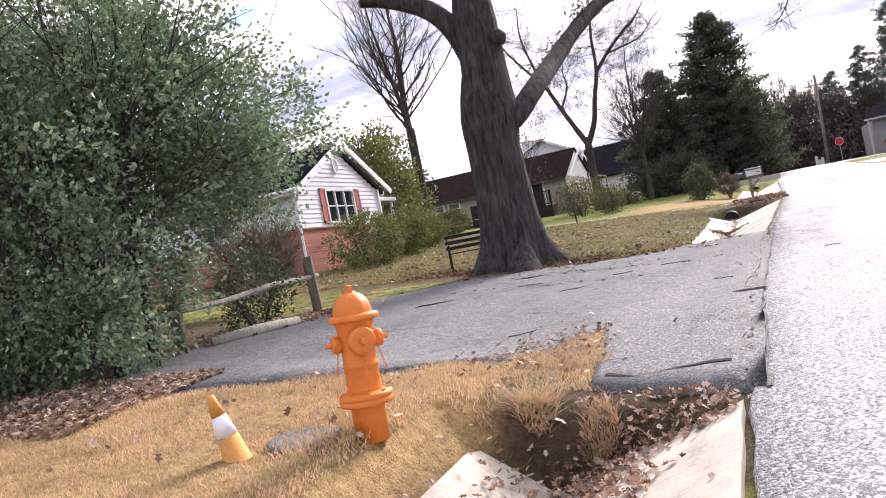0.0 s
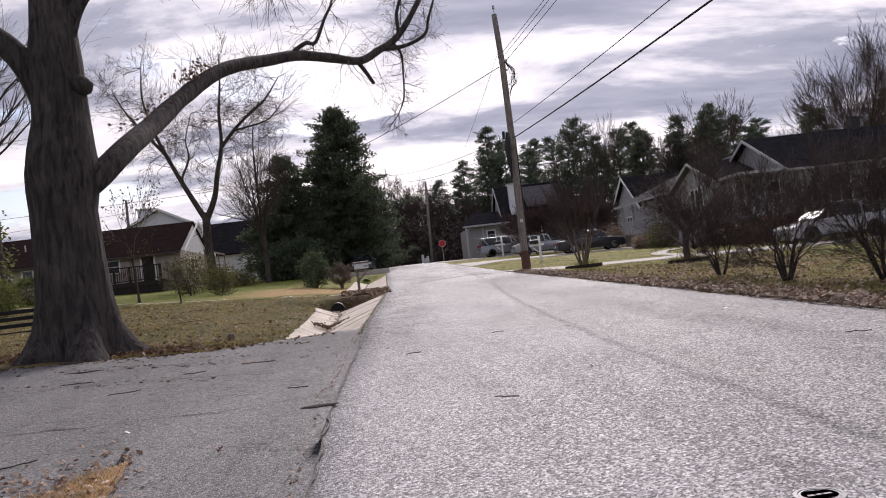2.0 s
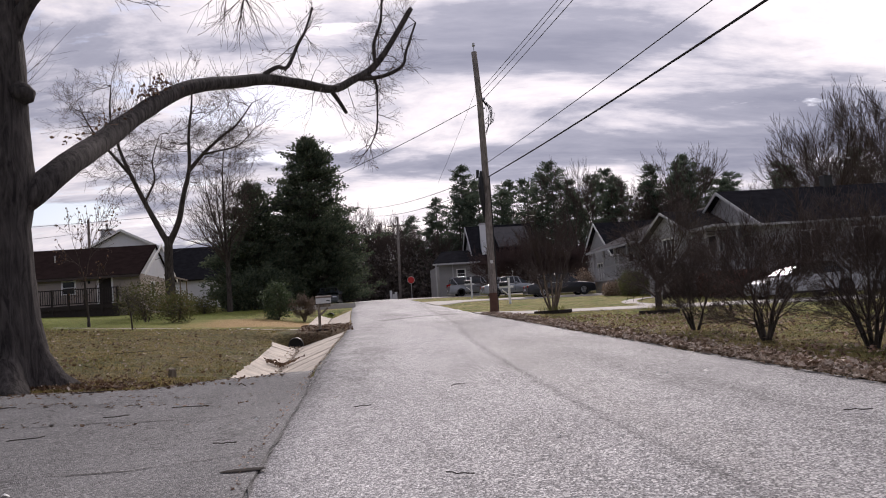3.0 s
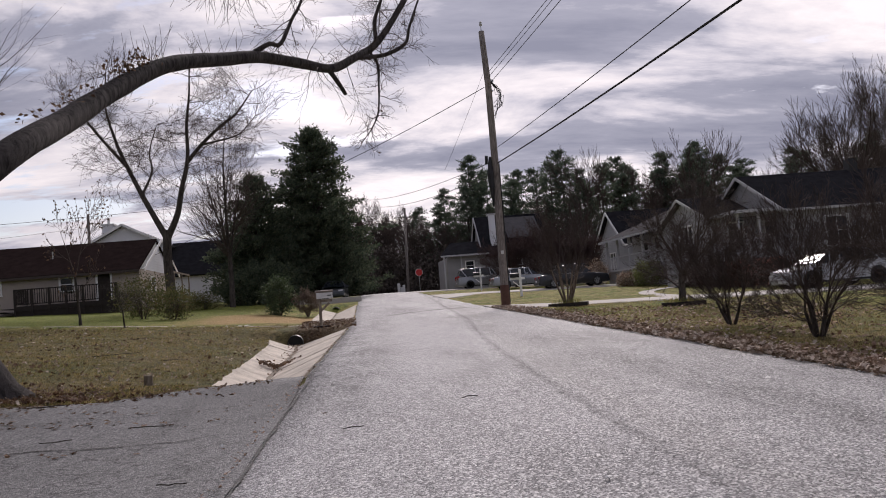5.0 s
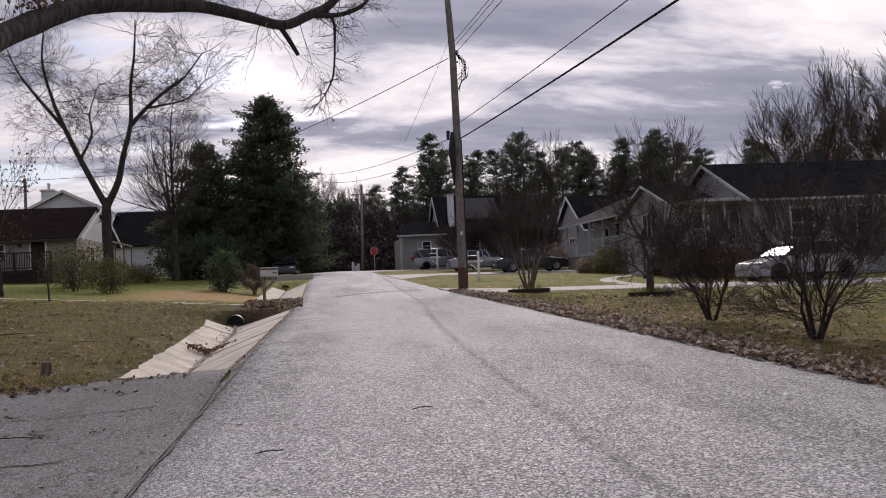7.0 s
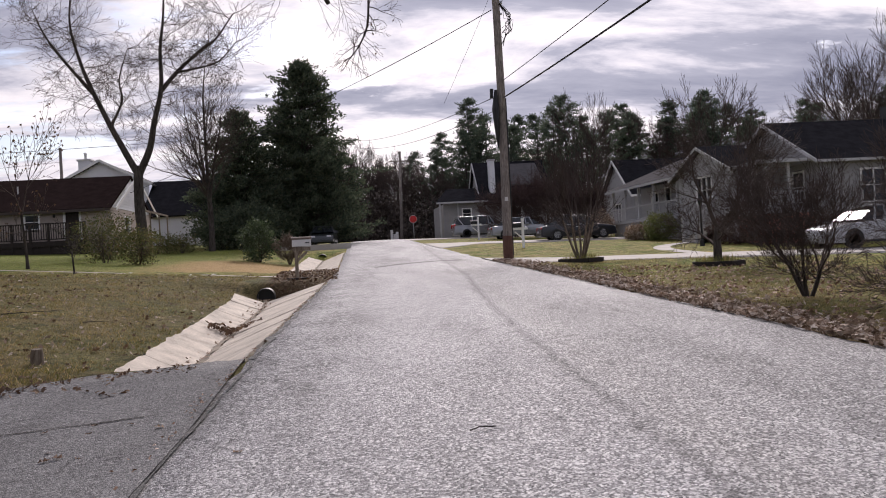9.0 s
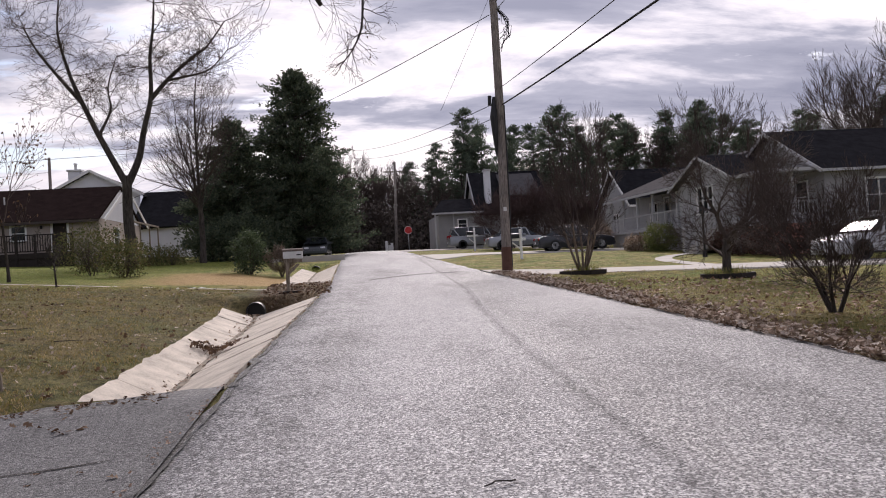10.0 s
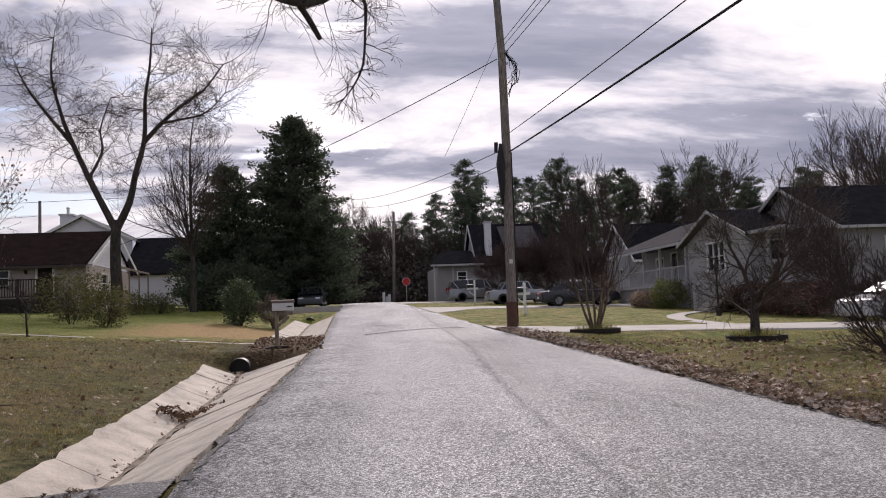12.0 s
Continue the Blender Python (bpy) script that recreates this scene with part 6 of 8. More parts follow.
bungalow()
for k, (x, y, r) in enumerate([(-11.2, 22.6, (1.15, 1.25, 0.85)), (-11.6, 26.2, (0.95, 1.0, 0.8)), (-12.6, 30.0, (0.95, 1.0, 0.75)), (-13.6, 32.6, (0.9, 0.9, 0.7)), (-15.4, 41, (1.0, 1.0, 0.7))]):
    shrub("rounded_shrub", "rounded green shrub beside the bungalow", x, y, r, 520, 11, 0.055, SHRUB, 90 + k, "rounded shrubs", reach=0.1, hollow=0.62)
for k, (x, y, s) in enumerate([(-14.5, 30.5, 3.4), (-21, 31, 4.6), (-17, 36, 4.2), (-24, 34, 4.6)]):
    shrub("evergreen_tree", "leafy evergreen tree behind the bungalow", x, y, (s * 0.55, s * 0.55, s * 0.72), 700, 11, 0.11, SHRUB, 95 + k, "evergreens behind the bungalow", reach=0.24, hollow=0.5)


# long low ranch house across the lawn, with a dark deck
def ranch():
    x1, x0, y0, y1 = -12.4, -30.0, 58.0, 67.7
    ze, zp, zg = 5.45, 7.65, 2.2
    h = thing("ranch_house", Matrix(), "long tan ranch house with a brown roof", "house")
    p0, p1 = (x0, y0), (x1, y0)
    off = lambda x: x - x0
    holes = [(off(-17.3), off(-16.5), 4.35, 5.15), (off(-15.05), off(-14.15), 3.5, 5.42), (off(-21.8), off(-20.9), 4.35, 5.15), (off(-25.2), off(-23.6), 3.8, 5.15), (off(-22.9), off(-22.2), 4.2, 5.15)]
    boards(h, p0, p1, zg, [(0, ze), (x1 - x0, ze)], holes, TAN, 0.18, label="tan siding wall")
    boards(h, (x1, y0), (x1, y1), zg, [(0, ze), (9.7, ze)], [(3.0, 4.2, 3.9, 5.0)], TAN, 0.18)
    boards(h, (x1, y0), (x1, y1), ze, [(0, ze), (4.85, zp), (9.7, ze)], [], SIDING, 0.18, "gable_wall", "white gable boards")
    boards(h, (x1, y1), (x0, y1), zg, [(0, ze), (x1 - x0, ze)], [], TAN, 0.3)
    boards(h, (x0, y1), (x0, y0), zg, [(0, ze), (4.85, zp), (9.7, ze)], [], TAN, 0.3)
    for s in (holes[0], holes[2], holes[4]):
        window(h, p0, p1, *s, 1, 2)
    window(h, p0, p1, *holes[3], 2, 2)
    window(h, (x1, y0), (x1, y1), 3.0, 4.2, 3.9, 5.0, 1, 2)
    m, _ = wall_frame(p0, p1)
    a, b, c, d = holes[1]
    door = part("door", Geo().box(a + 0.06, b - 0.06, 0.03, 0.08, c, d - 0.06, m), DARKWOOD, h, "dark storm door")
    part("door_frame", Geo().box(a - 0.06, a + 0.06, -0.05, 0.1, c, d + 0.06, m).box(b - 0.06, b + 0.06, -0.05, 0.1, c, d + 0.06, m).box(a + 0.06, b - 0.06, -0.05, 0.1, d - 0.06, d + 0.06, m), TRIM, door)
    part("wall_lamp", Geo().lathe([(0.06, 0), (0.08, 0.1), (0.05, 0.2)], 10, pose(-15.6, y0 - 0.1, 4.95)), BLACK, h)
    gable_x(h, x0, x1, y0, y1, ze, zp, BROWNROOF, 0.45, x1 + 0.47, eave=BROWNTRIM)
    part("vent_pipe", Geo().tube([(-18.5, 60.4, 6.5), (-18.5, 60.4, 7.15)], 0.05, 8), PALEMETAL, h)
    part("vent_pipe", Geo().tube([(-23.5, 60.4, 6.5), (-23.5, 60.4, 7.15)], 0.05, 8), PALEMETAL, h)
    # carport posts under the gable end
    for yy in (59.5, 62, 64.5, 67):
        part("porch_post", Geo().box(x1 + 1.32, x1 + 1.4, yy - 0.04, yy + 0.04, 2.3, 5.35), POSTWOOD, h)
    beam(h, "porch_beam", (x1 + 1.36, 59.3, 5.3), (x1 + 1.36, 67.2, 5.3), 0.08, 0.12, POSTWOOD)
    # deck
    dk = thing("wooden_deck", Matrix(), "dark stained raised wooden deck with a slatted rail", "deck")
    xa, xb, ya, yb, zf = -19.3, -13.3, 56.0, 57.95, 3.5
    n = 14
    for k in range(n):
        part("deck_board", Geo().box(xa, xb, ya + (yb - ya) * k / n + 0.006, ya + (yb - ya) * (k + 1) / n - 0.006, zf - 0.04, zf), DARKWOOD, dk)
    part("rim_joist", Geo().box(xa, xb, ya - 0.04, ya, zf - 0.3, zf - 0.01), DARKWOOD, dk)
    for k in range(7):
        xx = xa + (xb - xa) * k / 6
        part("deck_post", Geo().box(xx - 0.06, xx + 0.06, ya - 0.06, ya + 0.06, 2.2, zf + 1.05), DARKWOOD, dk)
    part("top_rail", Geo().box(xa - 0.05, xb + 0.05, ya - 0.07, ya + 0.07, zf + 0.98, zf + 1.04), DARKWOOD, dk)
    part("bottom_rail", Geo().box(xa, xb, ya - 0.03, ya + 0.03, zf + 0.08, zf + 0.14), DARKWOOD, dk)
    me = Geo().box(-0.02, 0.02, -0.02, 0.02, 0.1, 1.0).mesh("baluster", DARKWOOD)
    for k in range(44):
        b = new("baluster", me)
        b.parent, b.location = dk, (xa + 0.1 + (xb - xa - 0.2) * k / 43, ya, zf)
    for k in range(12):
        b = new("baluster", me)
        b.parent, b.location = dk, (xa, ya + 0.1 + 1.8 * k / 11, zf)
    part("top_rail", Geo().box(xa - 0.05, xa + 0.05, ya, yb, zf + 0.98, zf + 1.04), DARKWOOD, dk)
    part("skirting", Geo().box(xa, xb, ya + 0.03, ya + 0.06, 2.2, zf - 0.3), DARKWOOD, dk, "dark skirting under the deck")
    for k in range(6):
        part("ramp_board", Geo().box(-24.0 + 0.78 * k, -23.25 + 0.78 * k, ya, yb, 2.5 + 0.17 * k, 2.54 + 0.17 * k), DARKWOOD, dk)


ranch()


# two-storey white house behind, with a chimney
def tall_house():
    h = thing("white_house", Matrix(), "two-storey white sided house with a chimney", "house")
    x0, x1, y0, y1, ze, zp, zg = -23.0, -12.0, 80.0, 90.0, 9.0, 11.0, 2.6
    boards(h, (x0, y0), (-15.2, y0), zg, [(0, ze), (3.9, zp), (7.8, ze)], [(1.5, 2.6, 7.3, 8.5), (5.0, 6.1, 7.3, 8.5)], SIDING, 0.2, label="white lapped siding wall")
    window(h, (x0, y0), (-15.2, y0), 1.5, 2.6, 7.3, 8.5)
    window(h, (x0, y0), (-15.2, y0), 5.0, 6.1, 7.3, 8.5)
    boards(h, (-15.2, y0 - 3), (-8.4, y0 - 3), zg, [(0, 6.0), (6.8, 6.0)], [(5.3, 6.2, 4.2, 5.5)], SIDING, 0.2, label="white lapped siding wall")
    window(h, (-15.2, y0 - 3), (-8.4, y0 - 3), 5.3, 6.2, 4.2, 5.5)
    boards(h, (-8.4, y0 - 3), (-8.4, y1), zg, [(0, 6.0), (5, 9.1), (13, 6.0)], [], SIDING, 0.3)
    boards(h, (x0, y1), (x0, y0), zg, [(0, ze), (10, ze)], [], SIDING, 0.3)
    boards(h, (-8.4, y1), (x0, y1), zg, [(0, 6.0), (14.6, 6.0)], [], SIDING, 0.4)
    ym = -19.1
    slope(h, (x0 - 0.4, y0 - 0.4, ze - 0.1), (x0 - 0.4, y1, ze - 0.1), (ym, y1, zp + 0.15), (ym, y0 - 0.4, zp + 0.15), PALEROOF)
    slope(h, (-14.8, y0 - 0.4, ze - 0.1), (-14.8, y1, ze - 0.1), (ym, y1, zp + 0.15), (ym, y0 - 0.4, zp + 0.15), PALEROOF)
    beam(h, "rake_board", (x0 - 0.4, y0 - 0.42, ze - 0.15), (ym, y0 - 0.42, zp + 0.1), 0.05, 0.22, TRIM)
    beam(h, "rake_board", (-14.8, y0 - 0.42, ze - 0.15), (ym, y0 - 0.42, zp + 0.1), 0.05, 0.22, TRIM)
    slope(h, (-15.2, y0 - 3.4, 5.9), (-8.1, y0 - 3.4, 5.9), (-8.1, y0 + 2, 9.3), (-15.2, y0 + 2, 9.3), SHINGLE)
    slope(h, (-15.2, y1, 5.9), (-8.1, y1, 5.9), (-8.1, y0 + 2, 9.3), (-15.2, y0 + 2, 9.3), SHINGLE)
    ch = part("chimney", Geo().box(-21.4, -20.4, 81.5, 82.5, 8.0, 11.35), SIDING, h, "pale chimney stack")
    part("chimney_cap", Geo().box(-21.5, -20.3, 81.4, 82.6, 11.35, 11.5).lathe([(0.12, 0), (0.12, 0.5), (0.2, 0.55), (0.05, 0.65)], 10, pose(-20.9, 82, 11.5)), PALEMETAL, ch)


tall_house()


# long white house on the right with porches
def porch_house():
    h = thing("porch_house", Matrix(), "long white sided house with porches and a dark roof", "house")
    zg = 1.0
    # main body, gable to the road
    gp0, gp1 = (23.0, 50.1), (23.0, 41.9)
    boards(h, gp0, gp1, zg, [(0, 4.95), (4.1, 7.05), (8.2, 4.95)], [(5.9, 6.9, 3.05, 4.45)], GREYSIDE, 0.17, label="pale grey lapped siding gable wall")
    window(h, gp0, gp1, 5.9, 6.9, 3.05, 4.45)
    sp0, sp1 = (23.0, 41.9), (36.0, 41.9)
    sh = [(2.0, 3.2, 2.9, 4.35), (5.0, 6.2, 2.9, 4.35), (9.0, 10.2, 2.9, 4.35)]
    boards(h, sp0, sp1, zg, [(0, 4.95), (13, 4.95)], sh, GREYSIDE, 0.17, label="pale grey lapped siding wall")
    for s in sh:
        window(h, sp0, sp1, *s, 2)
    boards(h, (36, 41.9), (36, 50.1), zg, [(0, 4.95), (4.1, 7.05), (8.2, 4.95)], [], GREYSIDE, 0.3)
    boards(h, (36, 50.1), (23, 50.1), zg, [(0, 4.95), (13, 4.95)], [], GREYSIDE, 0.3)
    # roof of the main body: ridge along x
    ym = 46.0
    slope(h, (22.6, 41.4, 4.85), (36.4, 41.4, 4.85), (36.4, ym, 7.2), (22.6, ym, 7.2), SHINGLE)
    slope(h, (22.6, 50.6, 4.85), (36.4, 50.6, 4.85), (36.4, ym, 7.2), (22.6, ym, 7.2), SHINGLE)
    beam(h, "rake_board", (22.57, 41.4, 4.76), (22.57, ym, 7.1), 0.05, 0.15, SHADETRIM)
    beam(h, "rake_board", (22.57, 50.6, 4.76), (22.57, ym, 7.1), 0.05, 0.15, SHADETRIM)
    beam(h, "fascia", (22.6, 41.38, 4.78), (36.4, 41.38, 4.78), 0.05, 0.12, SHADETRIM)
    part("chimney_stack", Geo().box(29.2, 29.7, 45.7, 46.2, 6.9, 7.8), BLACK, h)
    # front wing with its own gable
    wp0, wp1 = (20.5, 51.6), (20.5, 45.1)
    boards(h, wp0, wp1, zg, [(0, 5.05), (3.25, 6.3), (6.5, 5.05)], [(2.3, 4.1, 3.45, 4.8)], SHADESIDE, 0.17, label="white lapped siding gable wall")
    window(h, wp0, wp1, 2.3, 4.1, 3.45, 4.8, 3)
    boards(h, (20.5, 45.1), (23.0, 45.1), zg, [(0, 5.0), (2.5, 5.0)], [(0.9, 1.8, 2.8, 4.6)], SHADESIDE, 0.17)
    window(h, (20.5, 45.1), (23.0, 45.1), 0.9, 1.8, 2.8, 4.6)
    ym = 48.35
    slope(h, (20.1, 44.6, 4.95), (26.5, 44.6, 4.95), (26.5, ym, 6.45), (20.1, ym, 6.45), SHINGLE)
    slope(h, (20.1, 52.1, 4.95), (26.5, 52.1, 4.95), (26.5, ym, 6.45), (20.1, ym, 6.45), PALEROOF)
    beam(h, "rake_board", (20.07, 44.6, 4.86), (20.07, ym, 6.36), 0.05, 0.14, SHADETRIM)
    beam(h, "rake_board", (20.07, 52.1, 4.86), (20.07, ym, 6.36), 0.05, 0.14, SHADETRIM)
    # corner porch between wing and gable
    part("porch_floor", Geo().box(20.5, 23.0, 42.3, 45.1, 2.55, 2.7), SHADETRIM, h)
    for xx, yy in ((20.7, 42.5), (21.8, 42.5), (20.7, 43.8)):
        part("porch_post", Geo().box(xx - 0.06, xx + 0.06, yy - 0.06, yy + 0.06, 2.7, 4.85), SHADETRIM, h)
    part("porch_roof", Geo().box(20.2, 23.0, 42.0, 45.1, 4.85, 5.0), SHADETRIM, h)
    part("porch_rail", Geo().box(20.5, 22.9, 42.45, 42.52, 3.5, 3.57).box(20.66, 20.73, 42.5, 45, 3.5, 3.57), SHADETRIM, h)
    me = Geo().box(-0.018, 0.018, -0.018, 0.018, 0, 0.8).mesh("baluster", SHADETRIM)
    for k in range(16):
        b = new("baluster", me)
        b.parent, b.location = h, (20.6 + 0.145 * k, 42.48, 2.7)
    for k in range(15):
        b = new("baluster", me)
        b.parent, b.location = h, (20.7, 42.6 + 0.165 * k, 2.7)
    part("porch_base", Geo().box(20.55, 22.95, 42.4, 45, zg, 2.55), BRICK, h)
    # long recessed porch to the far side
    lp0, lp1 = (22.6, 63.0), (22.6, 51.6)
    holes = [(2.0, 3.2, 3.6, 4.8), (4.4, 5.3, 3.1, 5.0), (6.9, 8.1, 3.6, 4.8)]
    boards(h, lp0, lp1, zg, [(0, 5.3), (11.4, 5.3)], holes, SHADESIDE, 0.17, label="white lapped siding wall")
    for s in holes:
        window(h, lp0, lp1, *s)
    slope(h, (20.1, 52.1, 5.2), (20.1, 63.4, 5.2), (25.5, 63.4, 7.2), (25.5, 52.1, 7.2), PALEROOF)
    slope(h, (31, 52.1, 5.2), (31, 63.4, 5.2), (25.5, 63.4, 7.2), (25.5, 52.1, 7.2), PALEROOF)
    beam(h, "fascia", (20.08, 51.7, 5.1), (20.08, 63.4, 5.1), 0.05, 0.15, SHADETRIM)
    boards(h, (30.8, 51.6), (30.8, 63.0), zg, [(0, 5.3), (11.4, 5.3)], [], SHADESIDE, 0.4)
    boards(h, (30.8, 63.0), (22.6, 63.0), zg, [(0, 5.3), (2.9, 6.9), (8.2, 5.3)], [], SHADESIDE, 0.4)
    part("porch_floor", Geo().box(20.4, 22.6, 51.7, 63, 2.85, 3.0), SHADETRIM, h)
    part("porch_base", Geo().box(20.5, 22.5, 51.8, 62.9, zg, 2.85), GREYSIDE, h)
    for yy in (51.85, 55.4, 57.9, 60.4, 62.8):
        part("porch_post", Geo().box(20.42, 20.58, yy - 0.08, yy + 0.08, 3.0, 5.1), SHADETRIM, h)
    part("porch_rail", Geo().box(20.45, 20.53, 51.9, 62.8, 3.85, 3.92).box(20.46, 20.52, 51.9, 62.8, 3.05, 3.1), SHADETRIM, h)
    for k in range(60):
        b = new("baluster", me)
        b.parent, b.location = h, (20.49, 51.98 + 0.182 * k, 3.08)
    # steps down to the walk, with white rails
    for k in range(6):
        part("step", Geo().box(18.9 + 0.27 * k, 20.5, 46.2, 47.6, zg, 1.62 + 0.2 * k), WALK, h)
    for yy in (46.15, 47.65):
        part("newel", Geo().box(18.82, 18.93, yy - 0.055, yy + 0.055, 1.3, 2.75), SHADETRIM, h)
        beam(h, "stair_rail", (18.85, yy, 2.6), (20.45, yy, 3.75), 0.06, 0.07, SHADETRIM)
        for k in range(9):
            b = new("baluster", me)
            b.parent, b.location = h, (19.0 + 0.17 * k, yy, 1.75 + 0.122 * k)
    return h


porch_house()
for k, (x, y, r, m) in enumerate([(19.6, 43.2, (1.3, 1.6, 0.75), "d"), (19.9, 40.4, (1.2, 1.2, 0.7), "d"), (19.3, 51.6, (0.9, 0.9, 0.8), "g"), (18.8, 53.5, (0.9, 0.8, 0.45), "s"), (19.4, 62.5, (0.8, 0.8, 0.9), "s"), (22.0, 39.6, (1.4, 0.9, 0.7), "d")]):
    shrub("foundation_shrub", {"d": "dark brown winter shrub under the porch", "g": "dull green shrub under the porch", "s": "low straw-coloured ornamental grass clump"}[m], x, y, r, 330, 10, 0.07, {"d": leaf("dark_russet", [(0.05, 0.028, 0.022), (0.085, 0.05, 0.04)], 0.8, 0.15, 0.1), "g": SHRUB, "s": DRYLEAF}[m], 140 + k, reach=0.12)


# grey cottage by the crest with a steep dark roof
def cottage():
    h = thing("grey_cottage", Matrix(), "grey cottage with a steep dark roof and chimney", "house")
    y0 = 82.0
    boards(h, (10.7, y0), (14.6, y0), 2.4, [(0, 6.2), (3.9, 6.2)], [(1.8, 2.6, 4.65, 5.5)], GREYSIDE, 0.2, label="grey lapped siding wall")
    window(h, (10.7, y0), (14.6, y0), 1.8, 2.6, 4.65, 5.5)
    slope(h, (10.0, y0 - 0.7, 6.2), (14.8, y0 - 0.7, 6.2), (14.2, y0 + 2.6, 7.6), (11.4, y0 + 2.6, 7.6), SHINGLE)
    beam(h, "fascia", (10.0, y0 - 0.72, 6.1), (14.8, y0 - 0.72, 6.1), 0.06, 0.16, SHADETRIM)
    part("porch_post", Geo().box(10.25, 10.4, y0 - 0.6, y0 - 0.45, 2.7, 6.1), SHADETRIM, h)
    part("porch_post", Geo().box(12.0, 12.12, y0 - 0.2, y0 - 0.08, 2.7, 6.1), SHADETRIM, h)
    boards(h, (14.6, y0 + 0.4), (21.0, y0 + 0.4), 2.4, [(0, 6.0), (6.4, 6.0)], [(2.6, 3.6, 4.2, 5.4)], GREYSIDE, 0.2, label="grey lapped siding wall")
    window(h, (14.6, y0 + 0.4), (21.0, y0 + 0.4), 2.6, 3.6, 4.2, 5.4)
    boards(h, (14.6, y0 + 8), (14.6, y0 + 0.4), 2.4, [(0, 6.0), (3.8, 10.0), (7.6, 6.0)], [], GREYSIDE, 0.2)
    boards(h, (21, y0 + 0.4), (21, y0 + 8), 2.4, [(0, 6.0), (3.8, 10.0), (7.6, 6.0)], [], GREYSIDE, 0.3)
    boards(h, (21, y0 + 8), (10.7, y0 + 8), 2.4, [(0, 6.0), (10.3, 6.0)], [], GREYSIDE, 0.4)
    boards(h, (10.7, y0 + 8), (10.7, y0), 2.4, [(0, 6.0), (8, 6.0)], [], GREYSIDE, 0.4)
    slope(h, (14.3, y0 + 0.0, 5.9), (21.4, y0 + 0.0, 5.9), (21.4, y0 + 4.2, 10.2), (14.3, y0 + 4.2, 10.2), SHINGLE)
    slope(h, (14.3, y0 + 8.4, 5.9), (21.4, y0 + 8.4, 5.9), (21.4, y0 + 4.2, 10.2), (14.3, y0 + 4.2, 10.2), SHINGLE)
    beam(h, "rake_board", (14.27, y0, 5.8), (14.27, y0 + 4.2, 10.1), 0.08, 0.24, SHADETRIM)
    beam(h, "rake_board", (14.27, y0 + 8.4, 5.8), (14.27, y0 + 4.2, 10.1), 0.08, 0.24, SHADETRIM)
    beam(h, "corner_board", (14.62, y0 + 0.35, 2.6), (14.62, y0 + 0.35, 6.0), 0.3, 0.1, SHADETRIM)
    ch = part("chimney", Geo().box(15.4, 15.95, y0 + 1.0, y0 + 1.7, 6.8, 10.0), SIDING, h, "white painted chimney")
    part("chimney_cap", Geo().box(15.33, 16.02, y0 + 0.9, y0 + 1.8, 10.0, 10.15), SHADETRIM, ch)
    slope(h, (17.0, y0 + 0.2, 7.6), (20.5, y0 + 0.2, 7.6), (20.5, y0 + 3.5, 9.9), (17.0, y0 + 3.5, 9.9), PALEROOF)


cottage()


def small_gable():
    h = thing("white_cottage", Matrix(), "small white sided cottage with a dark roof", "house")
    p0, p1 = (24.0, 75.5), (24.0, 68.0)
    boards(h, p0, p1, 1.6, [(0, 5.4), (3.75, 8.2), (7.5, 5.4)], [(3.0, 4.4, 3.2, 4.7)], SHADESIDE, 0.2, label="white lapped siding gable wall")
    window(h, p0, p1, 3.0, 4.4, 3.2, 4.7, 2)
    boards(h, (24, 68), (34, 68), 1.6, [(0, 5.4), (10, 5.4)], [(3, 4.2, 3.2, 4.7)], SHADESIDE, 0.25)
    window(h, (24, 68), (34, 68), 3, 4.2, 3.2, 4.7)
    boards(h, (34, 68), (34, 75.5), 1.6, [(0, 5.4), (3.75, 8.2), (7.5, 5.4)], [], SHADESIDE, 0.4)
    boards(h, (34, 75.5), (24, 75.5), 1.6, [(0, 5.4), (10, 5.4)], [], SHADESIDE, 0.4)
    gable_x(h, 24, 34, 68, 75.5, 5.4, 8.2, SHINGLE, 0.4)


small_gable()

# ---- cars ----
def rounded(outline, n):
    """An outline with its corners eased."""
    for _ in range(n - 1):
        out = []
        for i, (x, z) in enumerate(outline):
            x1, z1 = outline[(i + 1) % len(outline)]
            out += [(x * 0.82 + x1 * 0.18, z * 0.82 + z1 * 0.18), (x * 0.18 + x1 * 0.82, z * 0.18 + z1 * 0.82)]
        outline = out
    return outline


def soft_prism(outline, width, edge):
    """An outline drawn out sideways, fuller at mid-height and rolled in at its rim."""
    cx = sum(x for x, _ in outline) / len(outline)
    cz = sum(z for _, z in outline) / len(outline)
    n = len(outline)
    g = Geo()
    rings = []
    for k in range(6):
        a = math.pi / 2 * k / 5
        rings.append((width / 2 - edge * (1 - math.sin(a)), edge * (1 - math.cos(a))))
    sides = [(-y, i) for y, i in reversed(rings)] + rings
    for y, inset in sides:
        for x, z in outline:
            d = math.hypot(x - cx, (z - cz) * 2.2) or 1
            g.v.append((x - inset * (x - cx) / d, y, z - inset * (z - cz) * 2.2 / d))
    for k in range(len(sides) - 1):
        g.f += [(k * n + i, k * n + (i + 1) % n, (k + 1) * n + (i + 1) % n, (k + 1) * n + i) for i in range(n)]
    g.f += [tuple(reversed(range(n))), tuple((len(sides) - 1) * n + i for i in range(n))]
    return g


